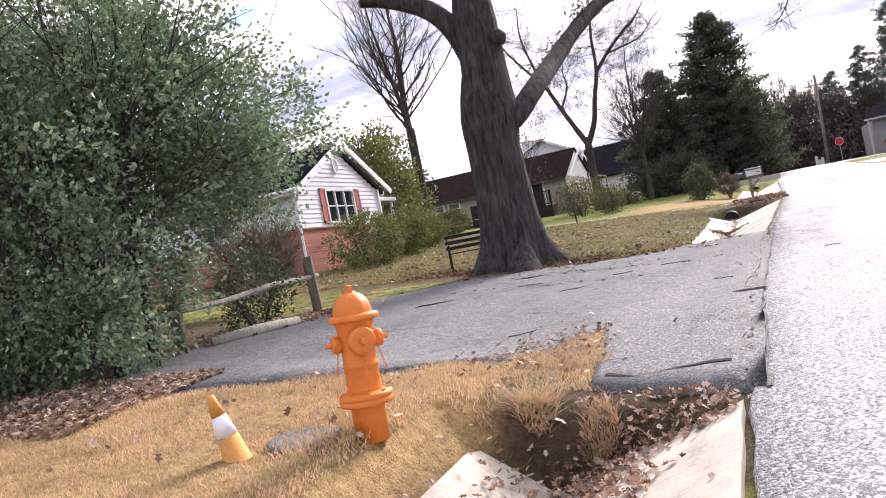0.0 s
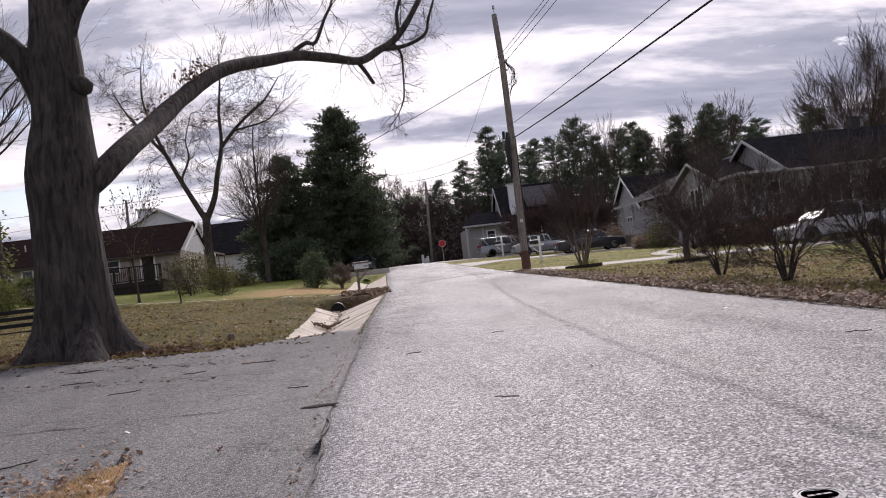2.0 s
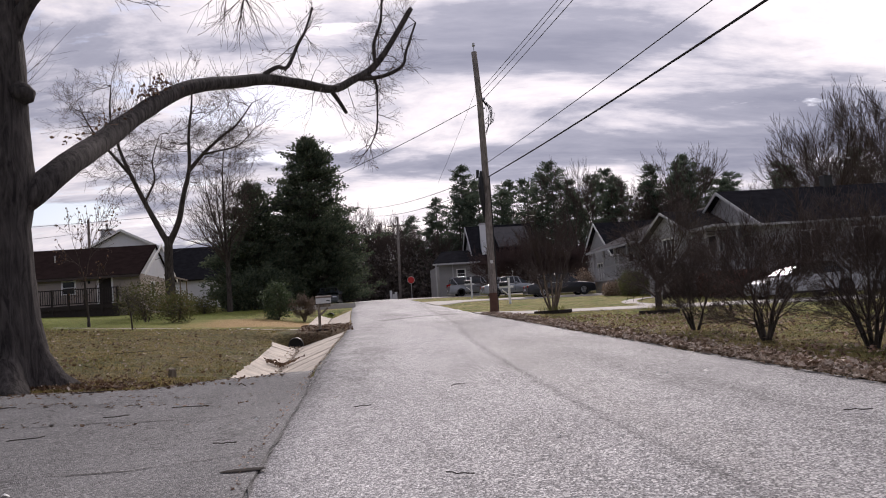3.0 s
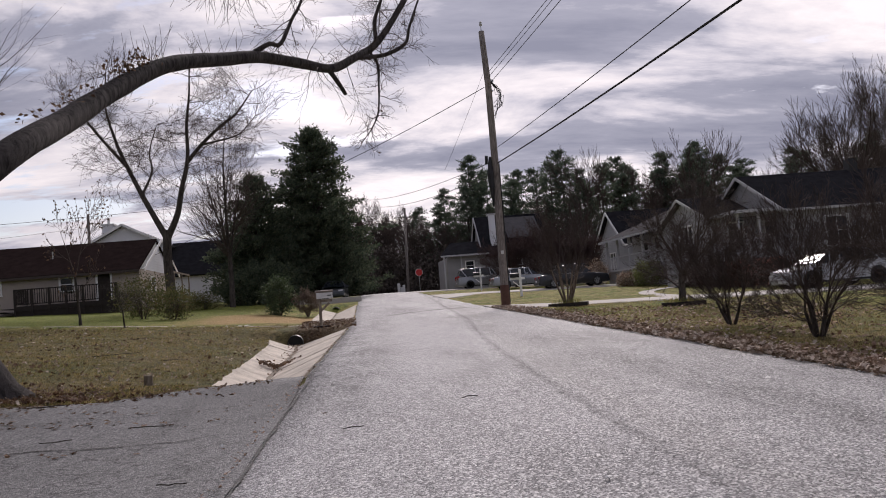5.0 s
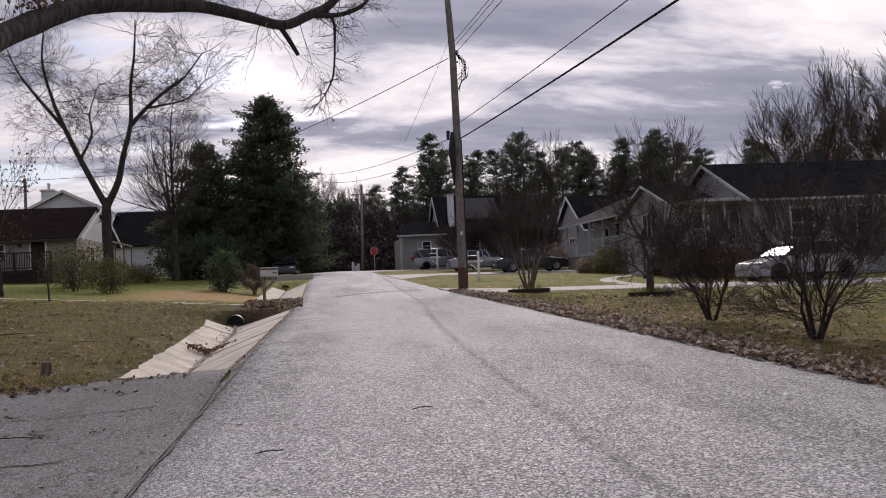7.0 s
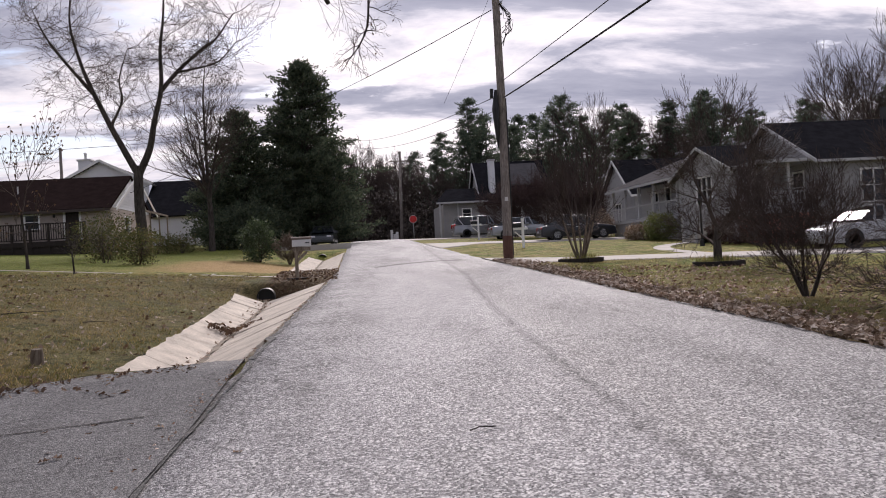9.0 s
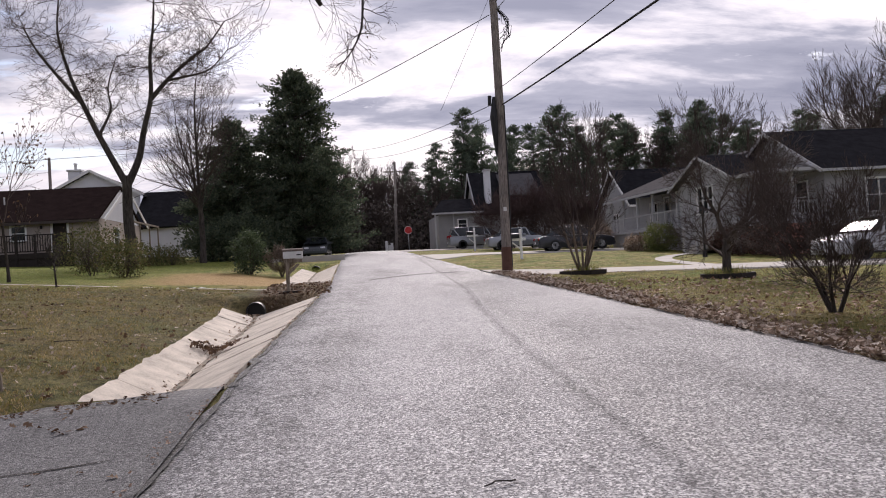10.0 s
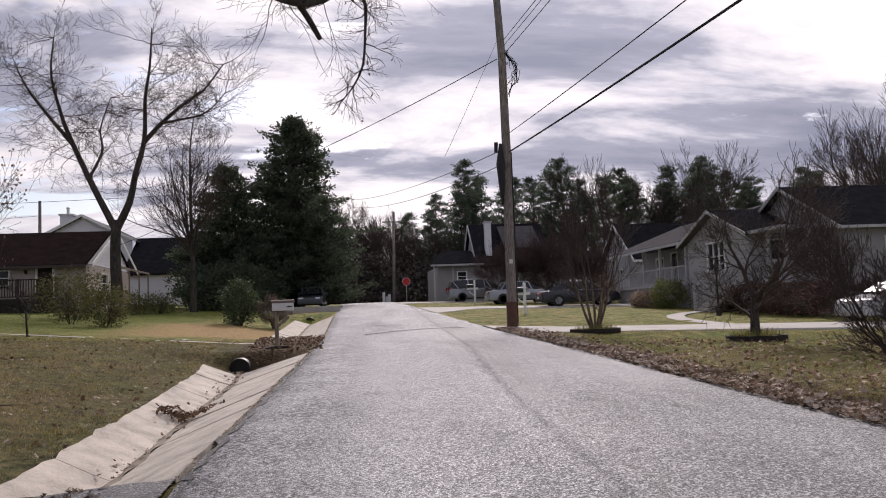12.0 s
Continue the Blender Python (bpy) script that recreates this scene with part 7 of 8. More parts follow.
def car(name, label, m, paint, L, W, H, roof, wheel, doors=4, glass_z=None, group=""):
    """A car that points along its own x. roof: the roofline as (x, z) shares of length and height, nose first."""
    ob = thing(name, m, label, "car", group)
    gz0, belt = 0.16, H * (glass_z or 0.60)
    hood = [(x * L - L / 2, z * H) for x, z in roof["body"]]
    hood = rounded(hood, 3)
    part("body", soft_prism(hood, W, 0.09), paint, ob, "glossy painted body", smooth=True)
    cab = rounded([(x * L - L / 2, z * H) for x, z in roof["cab"]], 2)
    cab = [(x, max(z, min(q * H for _, q in roof["cab"]))) for x, z in cab]
    k = len(cab)
    inset = W * 0.11
    low, high = min(z for _, z in cab), max(z for _, z in cab)
    g = Geo()
    for side in (-1, 1):
        for x, z in cab:
            u = (z - low) / (high - low)
            g.v.append((x, side * (W / 2 - 0.05 - inset * u), z))
    g.f = [tuple(reversed(range(k))), tuple(range(k, 2 * k))] + [(i, (i + 1) % k, k + (i + 1) % k, k + i) for i in range(k)]
    part("glasshouse", g, GLASS, ob, "dark tinted glass")
    top = [p for p in cab if p[1] > high - 0.09 * H]
    x0, x1 = min(p[0] for p in top), max(p[0] for p in top)
    part("roof_panel", Geo().box(x0 - 0.06, x1 + 0.06, -W / 2 + 0.05 + inset, W / 2 - 0.05 - inset, high - 0.03, high + 0.025, None, 0.02), paint, ob)
    fr = sorted([p for p in cab if p[1] < low + 0.05 * H])
    for side in (-1, 1):
        yl, yh = side * (W / 2 - 0.045), side * (W / 2 - 0.045 - inset)
        for a, b in ((fr[0], (x0, high)), (fr[-1], (x1, high))):
            part("pillar", Geo().tube([(a[0], yl, a[1]), (b[0], yh, b[1])], 0.045, 6), paint, ob)
        for q in roof["pillars"]:
            xx = q * L - L / 2
            part("pillar", Geo().tube([(xx, yl, low), (xx + 0.03, yh, high)], 0.04, 6), paint, ob)
        part("mirror", Geo().box(fr[0][0] + 0.35, fr[0][0] + 0.5, yl + side * 0.02, yl + side * 0.2, low + 0.02, low + 0.17, None, 0.03), paint, ob)
        part("door_handle", Geo().box(0.05, 0.25, side * (W / 2 + 0.0), side * (W / 2 + 0.025), H * 0.52, H * 0.54), PALEMETAL, ob)
        part("door_seam", Geo().box(-0.008 + roof["pillars"][0] * L - L / 2, 0.008 + roof["pillars"][0] * L - L / 2, side * (W / 2 - 0.03), side * (W / 2 + 0.003), 0.3, low), BLACK, ob)
        part("belt_trim", Geo().box(fr[0][0] + 0.1, fr[-1][0] - 0.1, side * (W / 2 - 0.07), side * (W / 2 - 0.02), low + 0.015, low + 0.045), PALEMETAL, ob, "bright belt trim")
        part("sill_trim", Geo().box(-L * 0.28, L * 0.27, side * (W / 2 - 0.04), side * (W / 2 + 0.012), 0.2, 0.28), BLACK, ob)
    for wx in roof["wheels"]:
        for side in (-1, 1):
            R = wheel
            wm = Matrix.Translation((wx * L - L / 2, side * (W / 2 - 0.1), R)) @ Matrix.Rotation(radians(90), 4, "X")
            w = part("wheel", Geo().lathe([(R * 0.66, -0.11), (R * 0.9, -0.115), (R, -0.08), (R, 0.08), (R * 0.9, 0.115), (R * 0.66, 0.11)], 28, wm), RUBBER, ob, "black tyre", smooth=True)
            part("rim", Geo().lathe([(R * 0.66, -0.112), (R * 0.6, -0.09), (R * 0.2, -0.07), (R * 0.2, 0.07), (R * 0.6, 0.09), (R * 0.66, 0.112)], 28, wm), ALLOY, w)
            part("wheel_arch", Geo().lathe([(R * 1.02, -0.012), (R * 1.1, -0.012), (R * 1.1, 0.012), (R * 1.02, 0.012)], 28, Matrix.Translation((wx * L - L / 2, side * (W / 2 + 0.0), R)) @ Matrix.Rotation(radians(90), 4, "X")), BLACK, ob)
    for side in (-1, 1):
        part("headlight", Geo().box(-L / 2 - 0.0, -L / 2 + 0.22, side * W * 0.33 - 0.17, side * W * 0.33 + 0.17, H * 0.42, H * 0.50, None, 0.03), BAND, ob, "clear headlight")
        part("tail_light", Geo().box(L / 2 - 0.16, L / 2 + 0.015, side * W * 0.38 - 0.12, side * W * 0.38 + 0.12, H * 0.47, H * (0.66 if H > 1.6 else 0.58), None, 0.03), LAMPRED, ob, "red tail light")
    part("bumper", Geo().box(L / 2 - 0.12, L / 2 + 0.05, -W / 2 + 0.06, W / 2 - 0.06, 0.25, 0.5, None, 0.05), paint, ob)
    part("bumper", Geo().box(-L / 2 - 0.04, -L / 2 + 0.12, -W / 2 + 0.06, W / 2 - 0.06, 0.22, 0.46, None, 0.05), paint, ob)
    part("number_plate", Geo().box(L / 2 + 0.04, L / 2 + 0.065, -0.16, 0.16, 0.5, 0.62), BAND, ob)
    return ob


SEDAN = {"body": [(0.0, 0.16), (0.0, 0.40), (0.02, 0.50), (0.10, 0.57), (0.27, 0.63), (0.5, 0.65), (0.8, 0.665), (0.97, 0.63), (1.0, 0.52), (1.0, 0.2), (0.97, 0.15), (0.03, 0.13)], "cab": [(0.22, 0.62), (0.38, 0.95), (0.50, 1.01), (0.68, 0.99), (0.95, 0.64)], "pillars": (0.46, 0.7), "wheels": (0.18, 0.79)}
VAN = {"body": [(0.0, 0.14), (0.0, 0.36), (0.02, 0.46), (0.1, 0.53), (0.22, 0.57), (0.5, 0.58), (0.98, 0.60), (1.0, 0.5), (1.0, 0.18), (0.97, 0.13), (0.03, 0.12)], "cab": [(0.17, 0.56), (0.36, 0.97), (0.6, 1.0), (0.93, 0.98), (0.99, 0.59)], "pillars": (0.42, 0.68), "wheels": (0.18, 0.79)}
SUV = {"body": [(0.0, 0.16), (0.0, 0.42), (0.02, 0.52), (0.1, 0.57), (0.25, 0.61), (0.5, 0.62), (0.98, 0.64), (1.0, 0.5), (1.0, 0.2), (0.97, 0.15), (0.03, 0.14)], "cab": [(0.24, 0.60), (0.40, 0.97), (0.6, 1.0), (0.88, 0.97), (0.98, 0.63)], "pillars": (0.46, 0.7), "wheels": (0.18, 0.8)}
SILVER, NAVY, BLUE, WHITE, CHAR = car_paint("silver_paint", (0.27, 0.285, 0.31), 0.6), car_paint("black_paint", (0.016, 0.018, 0.026), 0.3), car_paint("navy_paint", (0.012, 0.016, 0.035), 0.3), car_paint("white_paint", (0.42, 0.43, 0.45), 0.0), car_paint("charcoal_paint", (0.06, 0.065, 0.07), 0.5)


def park(x, y, turn, lift=0.04):
    return pose(x, y, gz(x, y) + lift, 0, 0, turn)


car("minivan", "silver minivan parked on a concrete driveway", park(13.1, 75.2, 180), SILVER, 5.1, 1.95, 1.75, VAN, 0.34)
car("sedan", "dark glossy sedan parked on a concrete driveway", park(16.4, 58.7, 178), NAVY, 4.9, 1.85, 1.47, SEDAN, 0.34)
car("crossover", "dark blue crossover parked nose-in by the porch", park(21.6 - 2.9, 65.0, 190), BLUE, 4.5, 1.85, 1.6, SUV, 0.35)
car("white_car", "white car parked on the driveway behind bare shrubs", park(20.9, 35.3, 0), WHITE, 4.7, 1.85, 1.5, SEDAN, 0.34)
car("silver_car", "pale silver car parked behind the sedan", park(14.3, 65.5, 180), SILVER, 4.7, 1.85, 1.5, SEDAN, 0.34)
car("dark_car", "dark car parked beyond the cedars", park(-0.1, 68.4, 86), CHAR, 4.5, 1.75, 1.42, SEDAN, 0.32)

# ---- utility pole and wires ----
pole = thing("utility_pole", pose(7.42, 37.0, 1.2), "weathered leaning wooden utility pole with cable hardware", "pole")
part("shaft", Geo().tube([(0, 0, -0.3), (0.0, 0, 0.3), (0.03, 0, 3.0), (0.06, 0, 6.0), (0.05, 0, 9.4), (-0.05, 0, 11.7)], [0.19, 0.18, 0.165, 0.15, 0.135, 0.12], 18), POLEWOOD, pole, "weathered brown pole shaft", smooth=True)
part("ground_line_collar", Geo().lathe([(0.195, -0.05), (0.19, 0.9), (0.178, 0.92)], 18), plain("tarred_wood", (0.10, 0.05, 0.035), 0.85, 0, 0.4, 6, 0.3), pole, "dark reddish stained foot")
part("top_pin", Geo().tube([(-0.05, 0, 11.65), (-0.05, 0, 12.0)], 0.02, 6).lathe([(0.05, 0), (0.07, 0.05), (0.05, 0.09), (0.06, 0.14), (0.02, 0.18)], 12, pose(-0.05, 0, 11.95)), STEEL, pole)
part("cable_bracket", Geo().box(0.05, 0.28, -0.05, 0.05, 9.5, 9.6).box(0.05, 0.25, -0.04, 0.04, 9.1, 9.16), STEEL, pole)
g = Geo()
rng = random.Random(3)
for k in range(9):
    a = Vector((0.18, rng.uniform(-0.05, 0.05), 9.5))
    pts = [a]
    for i in range(7):
        pts.append(a + Vector((0.5 * math.sin(i * 0.5) * rng.uniform(0.3, 1), rng.gauss(0, 0.05), -0.24 * i * rng.uniform(0.6, 1.1))))
    g.tube([tuple(p) for p in pts], 0.011, 4, cap=False)
part("cable_loop", g, WIRE, pole, "tangle of hanging cable loops")
g = Geo().tube([(-0.16, -0.08, 6.3), (-0.2, -0.1, 5.6), (-0.18, -0.1, 5.0), (-0.16, -0.06, 4.2)], [0.05, 0.14, 0.11, 0.03], 10)
part("splice_case", g, BLACK, pole, "black splice enclosure")
part("splice_case", Geo().tube([(-0.3, -0.05, 6.35), (-0.32, -0.05, 6.0)], [0.07, 0.06], 8), BLACK, pole)
part("riser", Geo().tube([(0.16, -0.08, 0.2), (0.19, -0.08, 3.0), (0.2, -0.06, 6.0)], 0.03, 8), WIRE, pole, "dark cable riser")
part("tag", Geo().box(-0.06, 0.06, -0.2, -0.18, 2.2, 2.34), PALEMETAL, pole)

poleB = thing("utility_pole", pose(8.6, -9.0, gz(8.6, -9.0)), "weathered wooden utility pole behind the walker", "pole")
part("shaft", Geo().tube([(0, 0, -0.3), (0, 0, 12.0)], [0.18, 0.12], 14), POLEWOOD, poleB, smooth=True)
poleC = thing("utility_pole", pose(7.7, 96.5, gz(7.7, 96.5)), "distant wooden utility pole with a crossarm", "pole")
part("shaft", Geo().tube([(0, 0, -0.2), (0.3, 0, 9.9)], [0.17, 0.13], 12), POLEWOOD, poleC, smooth=True)
part("crossarm", Geo().box(-1.0, 1.4, -0.06, 0.06, 8.75, 8.88), POLEWOOD, poleC)
poleD = thing("utility_pole", pose(-19.2, 70.5, gz(-19.2, 70.5)), "distant wooden pole behind the ranch house", "pole")
part("shaft", Geo().tube([(0, 0, -0.2), (0, 0, 7.5)], [0.14, 0.1], 10), POLEWOOD, poleD, smooth=True)


def wire(a, b, sag, r=0.013, label="thin black overhead utility cable"):
    a, b = Vector(a), Vector(b)
    pts = []
    for i in range(33):
        u = i / 32
        p = a.lerp(b, u)
        p.z -= 4 * sag * u * (1 - u)
        pts.append(tuple(p))
    return single("overhead_wire", Geo().tube(pts, r, 5), WIRE, label, "wire", "overhead wires", smooth=True)


P = (7.55, 36.95)
for z, zb, r in ((11.15, 9.6, 0.011), (10.95, 9.45, 0.01), (10.65, 9.2, 0.012), (7.85, 6.4, 0.013), (7.22, 5.75, 0.026)):
    wire((*P, z), (8.6, -9.0, zb), 0.3, r)
wire((7.3, 37.05, 10.5), (0.4, 46.0, 9.0), 0.1, 0.016)
wire((0.4, 46.0, 9.0), (-13.0, 63.5, 6.6), 0.25, 0.016)
wire((7.3, 37.1, 7.3), (2.5, 80.0, 12.0), 0.5, 0.014)
wire((7.3, 37.1, 6.8), (2.8, 80.0, 11.4), 0.6, 0.014)
wire((-40, 60, 9.0), (-2.0, 60.5, 9.9), 0.25, 0.014)
wire((-19.2, 70.5, 9.9), (-60, 75, 9.0), 0.3, 0.012)
wire((7.35, 36.95, 11.2), (5.2, 36.0, 6.9), 0.05, 0.006)

# ---- mailbox on its post ----
mb = thing("mailbox", pose(0.02, 31.7, 1.08), "pale metal mailbox on a wooden post with a brace", "mailbox")
part("post", Geo().box(-0.05, 0.05, -0.05, 0.05, -0.15, 0.98, None, 0.008), POSTWOOD, mb)
part("arm", Geo().box(-0.1, 0.42, -0.045, 0.045, 0.86, 0.95, None, 0.008), POSTWOOD, mb)
part("brace", Geo().box(0, 0.4, -0.035, 0.035, -0.03, 0.04, Matrix.Translation((0.02, 0, 0.55)) @ Matrix.Rotation(radians(-42), 4, "Y")), POSTWOOD, mb)
arch = [(-0.11, 0.0), (0.11, 0.0), (0.11, 0.16)] + [(0.11 * math.cos(a), 0.16 + 0.09 * math.sin(a)) for a in np.linspace(0.2, math.pi - 0.2, 9)] + [(-0.11, 0.16)]
box = part("box", Geo().prism(arch, -0.27, 0.27, Matrix.Translation((0.17, 0, 0.98)) @ Matrix.Rotation(radians(90), 4, "Z")), PALEMETAL, mb, "pale painted mailbox shell")
part("lid_cap", Geo().prism([(x * 1.06, 0.17 + (z - 0.16) * 1.08) for x, z in arch[2:-1]], -0.29, 0.29, Matrix.Translation((0.17, 0, 0.99)) @ Matrix.Rotation(radians(90), 4, "Z")), plain("brown_lid", (0.12, 0.085, 0.065), 0.6, 0, 0.3, 6, 0.1), box, "brown weathered top")
part("name_strip", Geo().box(0.27, 0.4, -0.118, -0.112, 1.06, 1.09), BLACK, box, "short dark bar of lettering")
part("base_plank", Geo().box(-0.3, 0.32, -0.08, 0.06, -0.02, 0.07, None, 0.01), DARKWOOD, mb, "dark timber at the foot")

# white mailbox posts on the far verge
for x, y, h in ((10.3, 47.2, 1.5), (11.3, 66.5, 1.7)):
    ob = thing("mailbox_post", pose(x, y, gz(x, y)), "white wooden mailbox post with a crossarm", "post", "white mailbox posts")
    part("post", Geo().box(-0.06, 0.06, -0.06, 0.06, -0.1, h, None, 0.01), TRIM, ob)
    part("arm", Geo().box(-0.55, 0.25, -0.05, 0.05, h * 0.62, h * 0.7, None, 0.01), TRIM, ob)
    part("brace", Geo().box(0, 0.5, -0.03, 0.03, -0.03, 0.03, Matrix.Translation((-0.03, 0, h * 0.35)) @ Matrix.Rotation(radians(-140), 4, "Y")), TRIM, ob)
    part("box", Geo().prism(arch, -0.24, 0.24, Matrix.Translation((-0.32, 0, h * 0.7)) @ Matrix.Rotation(radians(90), 4, "Z")), BLACK, ob, "dark mailbox")

# garden lamp post
lamp = thing("garden_lamp", pose(17.4, 42.3, gz(17.4, 42.3)), "black garden lamp post with a glass lantern", "lamp")
part("post", Geo().lathe([(0.11, 0), (0.1, 0.25), (0.05, 0.32), (0.04, 1.7), (0.06, 1.74), (0.03, 1.8)], 12), BLACK, lamp)
part("lantern", Geo().lathe([(0.07, 1.8), (0.12, 2.05), (0.12, 2.08)], 6), GLASS, lamp, "glass lantern")
part("cap", Geo().lathe([(0.14, 2.08), (0.08, 2.18), (0.02, 2.26)], 6), BLACK, lamp)

# stop sign at the crest
st = thing("stop_sign", pose(8.35, 88.0, gz(8.35, 88.0)), "red octagonal stop sign on a steel post", "sign")
part("post", Geo().box(-0.03, 0.03, -0.02, 0.02, -0.1, 2.3), STEEL, st)
face = part("plate", Geo().lathe([(0.405, 0), (0.405, 0.01)], 8, Matrix.Translation((0, -0.03, 2.0)) @ Matrix.Rotation(radians(90), 4, "X") @ Matrix.Rotation(radians(22.5), 4, "Z")), TRIM, st, "white border")
part("red_face", Geo().lathe([(0.375, 0), (0.375, 0.014)], 8, Matrix.Translation((0, -0.032, 2.0)) @ Matrix.Rotation(radians(90), 4, "X") @ Matrix.Rotation(radians(22.5), 4, "Z")), STOPRED, face)
word = bpy.data.curves.new("word", "FONT")
word.body, word.size, word.align_x, word.align_y, word.extrude = "STOP", 0.31, "CENTER", "CENTER", 0.003
word.materials.append(TRIM)
tx = new("lettering", word)
tx.parent = face
tx.matrix_world = pose(8.35, 88.0 - 0.052, gz(8.35, 88.0) + 2.0, 90, 0, 0)
sg = thing("street_sign_post", pose(11.2, 90.0, gz(11.2, 90.0)), "thin steel post with a small pale sign", "sign")
part("post", Geo().tube([(0, 0, -0.1), (0, 0, 2.4)], 0.03, 8), STEEL, sg)
part("blade", Geo().box(0.4, 1.1, -0.02, 0.02, 2.0, 2.16), PALEMETAL, sg)
for k, (x, y) in enumerate([(6.6, 96), (7.2, 96.2), (7.0, 97.3)]):
    single("utility_box", Geo().box(-0.14, 0.14, -0.12, 0.12, -0.1, 1.2 - 0.2 * k, None, 0.03), PALEMETAL, "pale utility pedestal by the far pole", "box", "utility pedestals", m=pose(x, y, gz(x, y)))
single("retaining_timber", Geo().box(-2.4, 2.4, -0.15, 0.15, -0.1, 0.36, None, 0.02), WALK, "low grey retaining wall beyond the mailbox", "wall", m=pose(-0.6, 60.0, gz(-0.6, 60.0), 0, 0, 4))

# mulch rings with timber edging and tufts
for x, y, r in ((8.95, 32.95, 0.72), (11.45, 28.55, 0.68)):
    ob = thing("mulch_ring", pose(x, y, gz(x, y)), "dark mulch ring edged with timbers round a trunk", "planter", "mulch rings")
    part("mulch", Geo().lathe([(r, 0), (r * 0.9, 0.08), (0.1, 0.12)], 20), plain("mulch", (0.045, 0.03, 0.022), 0.95, 0, 0.5, 12, 0.8, 0.1), ob)
    for k in range(8):
        a, b = 2 * math.pi * k / 8, 2 * math.pi * (k + 1) / 8
        beam(ob, "edging", (r * math.cos(a), r * math.sin(a), 0.06), (r * math.cos(b), r * math.sin(b), 0.06), 0.08, 0.13, DARKWOOD)
    g = Geo()
    rr = random.Random(int(x * 10))
    for _ in range(260):
        a, q = rr.uniform(0, 6.28), rr.uniform(0.15, 0.6)
        p = Vector((math.cos(a) * q, math.sin(a) * q, 0.09))
        t = p + Vector((rr.gauss(0, 0.06), rr.gauss(0, 0.06), rr.uniform(0.12, 0.28)))
        s = Vector((rr.gauss(0, 1), rr.gauss(0, 1), 0)).normalized() * 0.008
        g.add([p - s, p + s, t], [(0, 1, 2)])
    part("bulb_leaves", g, GREENBLADE, ob, "tufts of green bulb leaves")

# shrubs and saplings on the far lawn
shrub("rhododendron", "broad-leaved dark green shrub at the lawn's edge", -2.6, 46.2, (0.62, 0.62, 1.0), 300, 12, 0.07, DARKLEAF, 171, reach=0.16)
bare_tree("brown_shrub", "brown twiggy shrub beside the rhododendron", -1.2, 46.6, 172, 1.9, 0.02, 4, 0.5, 0.04, (3, 5), 9, trunk=0.25, mat=PALE_BARK)
for x, y, h, s in ((-6.9, 41.5, 1.5, 0.7), (-8.6, 43.2, 2.3, 1.15), (-9.7, 47.5, 1.7, 0.8), (-9.4, 56.0, 1.2, 0.9), (-8.2, 57.0, 1.1, 0.8)):
    shrub("lawn_shrub", "loose olive-green shrub on the far lawn", x, y, (s * 1.15, s, h / 2), 230, 10, 0.06, OLIVE, int(x * -10 + y), "lawn shrubs", reach=0.18, hollow=0.35)
ob, tips = bare_tree("sapling_tree", "thin young tree with a few clinging leaves", -9.6, 37.5, 181, 5.6, 0.06, 4, 0.55, 0.06, (3, 4), 1, trunk=0.4)
bare_tree("lawn_sapling", "small spindly sapling on the lawn", -7.25, 35.0, 183, 1.9, 0.035, 4, 0.7, 0.04, (3, 4), 1, trunk=0.35, mat=BARK)
g = Geo()
rng = random.Random(6)
for q, d in rng.sample(tips, min(220, len(tips))):
    leaf_quad(g, rng, q, 0.07, Vector((0, 0, -1)))
part("clinging_leaves", g, RUSSET, ob, "few clinging brown leaves")

# litter on lawn and road
for x, y, s in ((-3.05, 34.55, 0.16), (-2.85, 34.75, 0.12), (-3.5, 34.4, 0.1), (-5.55, 35.1, 0.12), (4.95, 12.55, 0.04), (5.45, 12.5, 0.05), (6.0, 11.2, 0.04), (2.6, 9.3, 0.03), (-0.2, 11.9, 0.035), (-1.7, 8.9, 0.035)):
    g = Geo()
    rr = random.Random(int(x * 100 + y))
    pts = [(math.cos(a) * s * rr.uniform(0.6, 1.3), math.sin(a) * s * 0.6 * rr.uniform(0.5, 1.2), rr.uniform(0.0, 0.03)) for a in np.linspace(0, 6.28, 8)[:-1]]
    g.add(pts + [(0, 0, 0.035)], [(i, (i + 1) % 7, 7) for i in range(7)])
    z = gz(x, y) + 0.01 if x < road_left(y) else float(line(y)) + 0.045
    single("paper_scrap", g, PAPER, "crumpled white scrap of litter", "litter", "paper scraps", m=pose(x, y, z, 0, 0, rr.uniform(0, 360)))

# ---- grass, leaves and fine litter ----
def oak_leaf(g, rng, p, size, flat=0.5):
    """A curled lobed dead leaf."""
    a = rng.uniform(0, 6.28)
    t = Matrix.Translation(p) @ Matrix.Rotation(a, 4, "Z") @ Matrix.Rotation(rng.gauss(0, flat), 4, "X") @ Matrix.Rotation(rng.gauss(0, flat), 4, "Y")
    L, W, c = size, size * rng.uniform(0.28, 0.4), size * rng.uniform(-0.2, 0.25)
    vs = [(-0.5 * L, 0, 0), (-0.25 * L, W, c), (-0.1 * L, W * 0.35, c * 0.3), (0.1 * L, W * 1.15, c), (0.22 * L, W * 0.4, c * 0.3), (0.5 * L, 0, c * 0.6), (0.22 * L, -W * 0.4, c * 0.3), (0.1 * L, -W * 1.1, c), (-0.1 * L, -W * 0.35, c * 0.3), (-0.25 * L, -W, c)]
    g.add(vs, [(0, 1, 2, 8, 9), (2, 3, 4, 6, 7, 8), (4, 5, 6)], t)


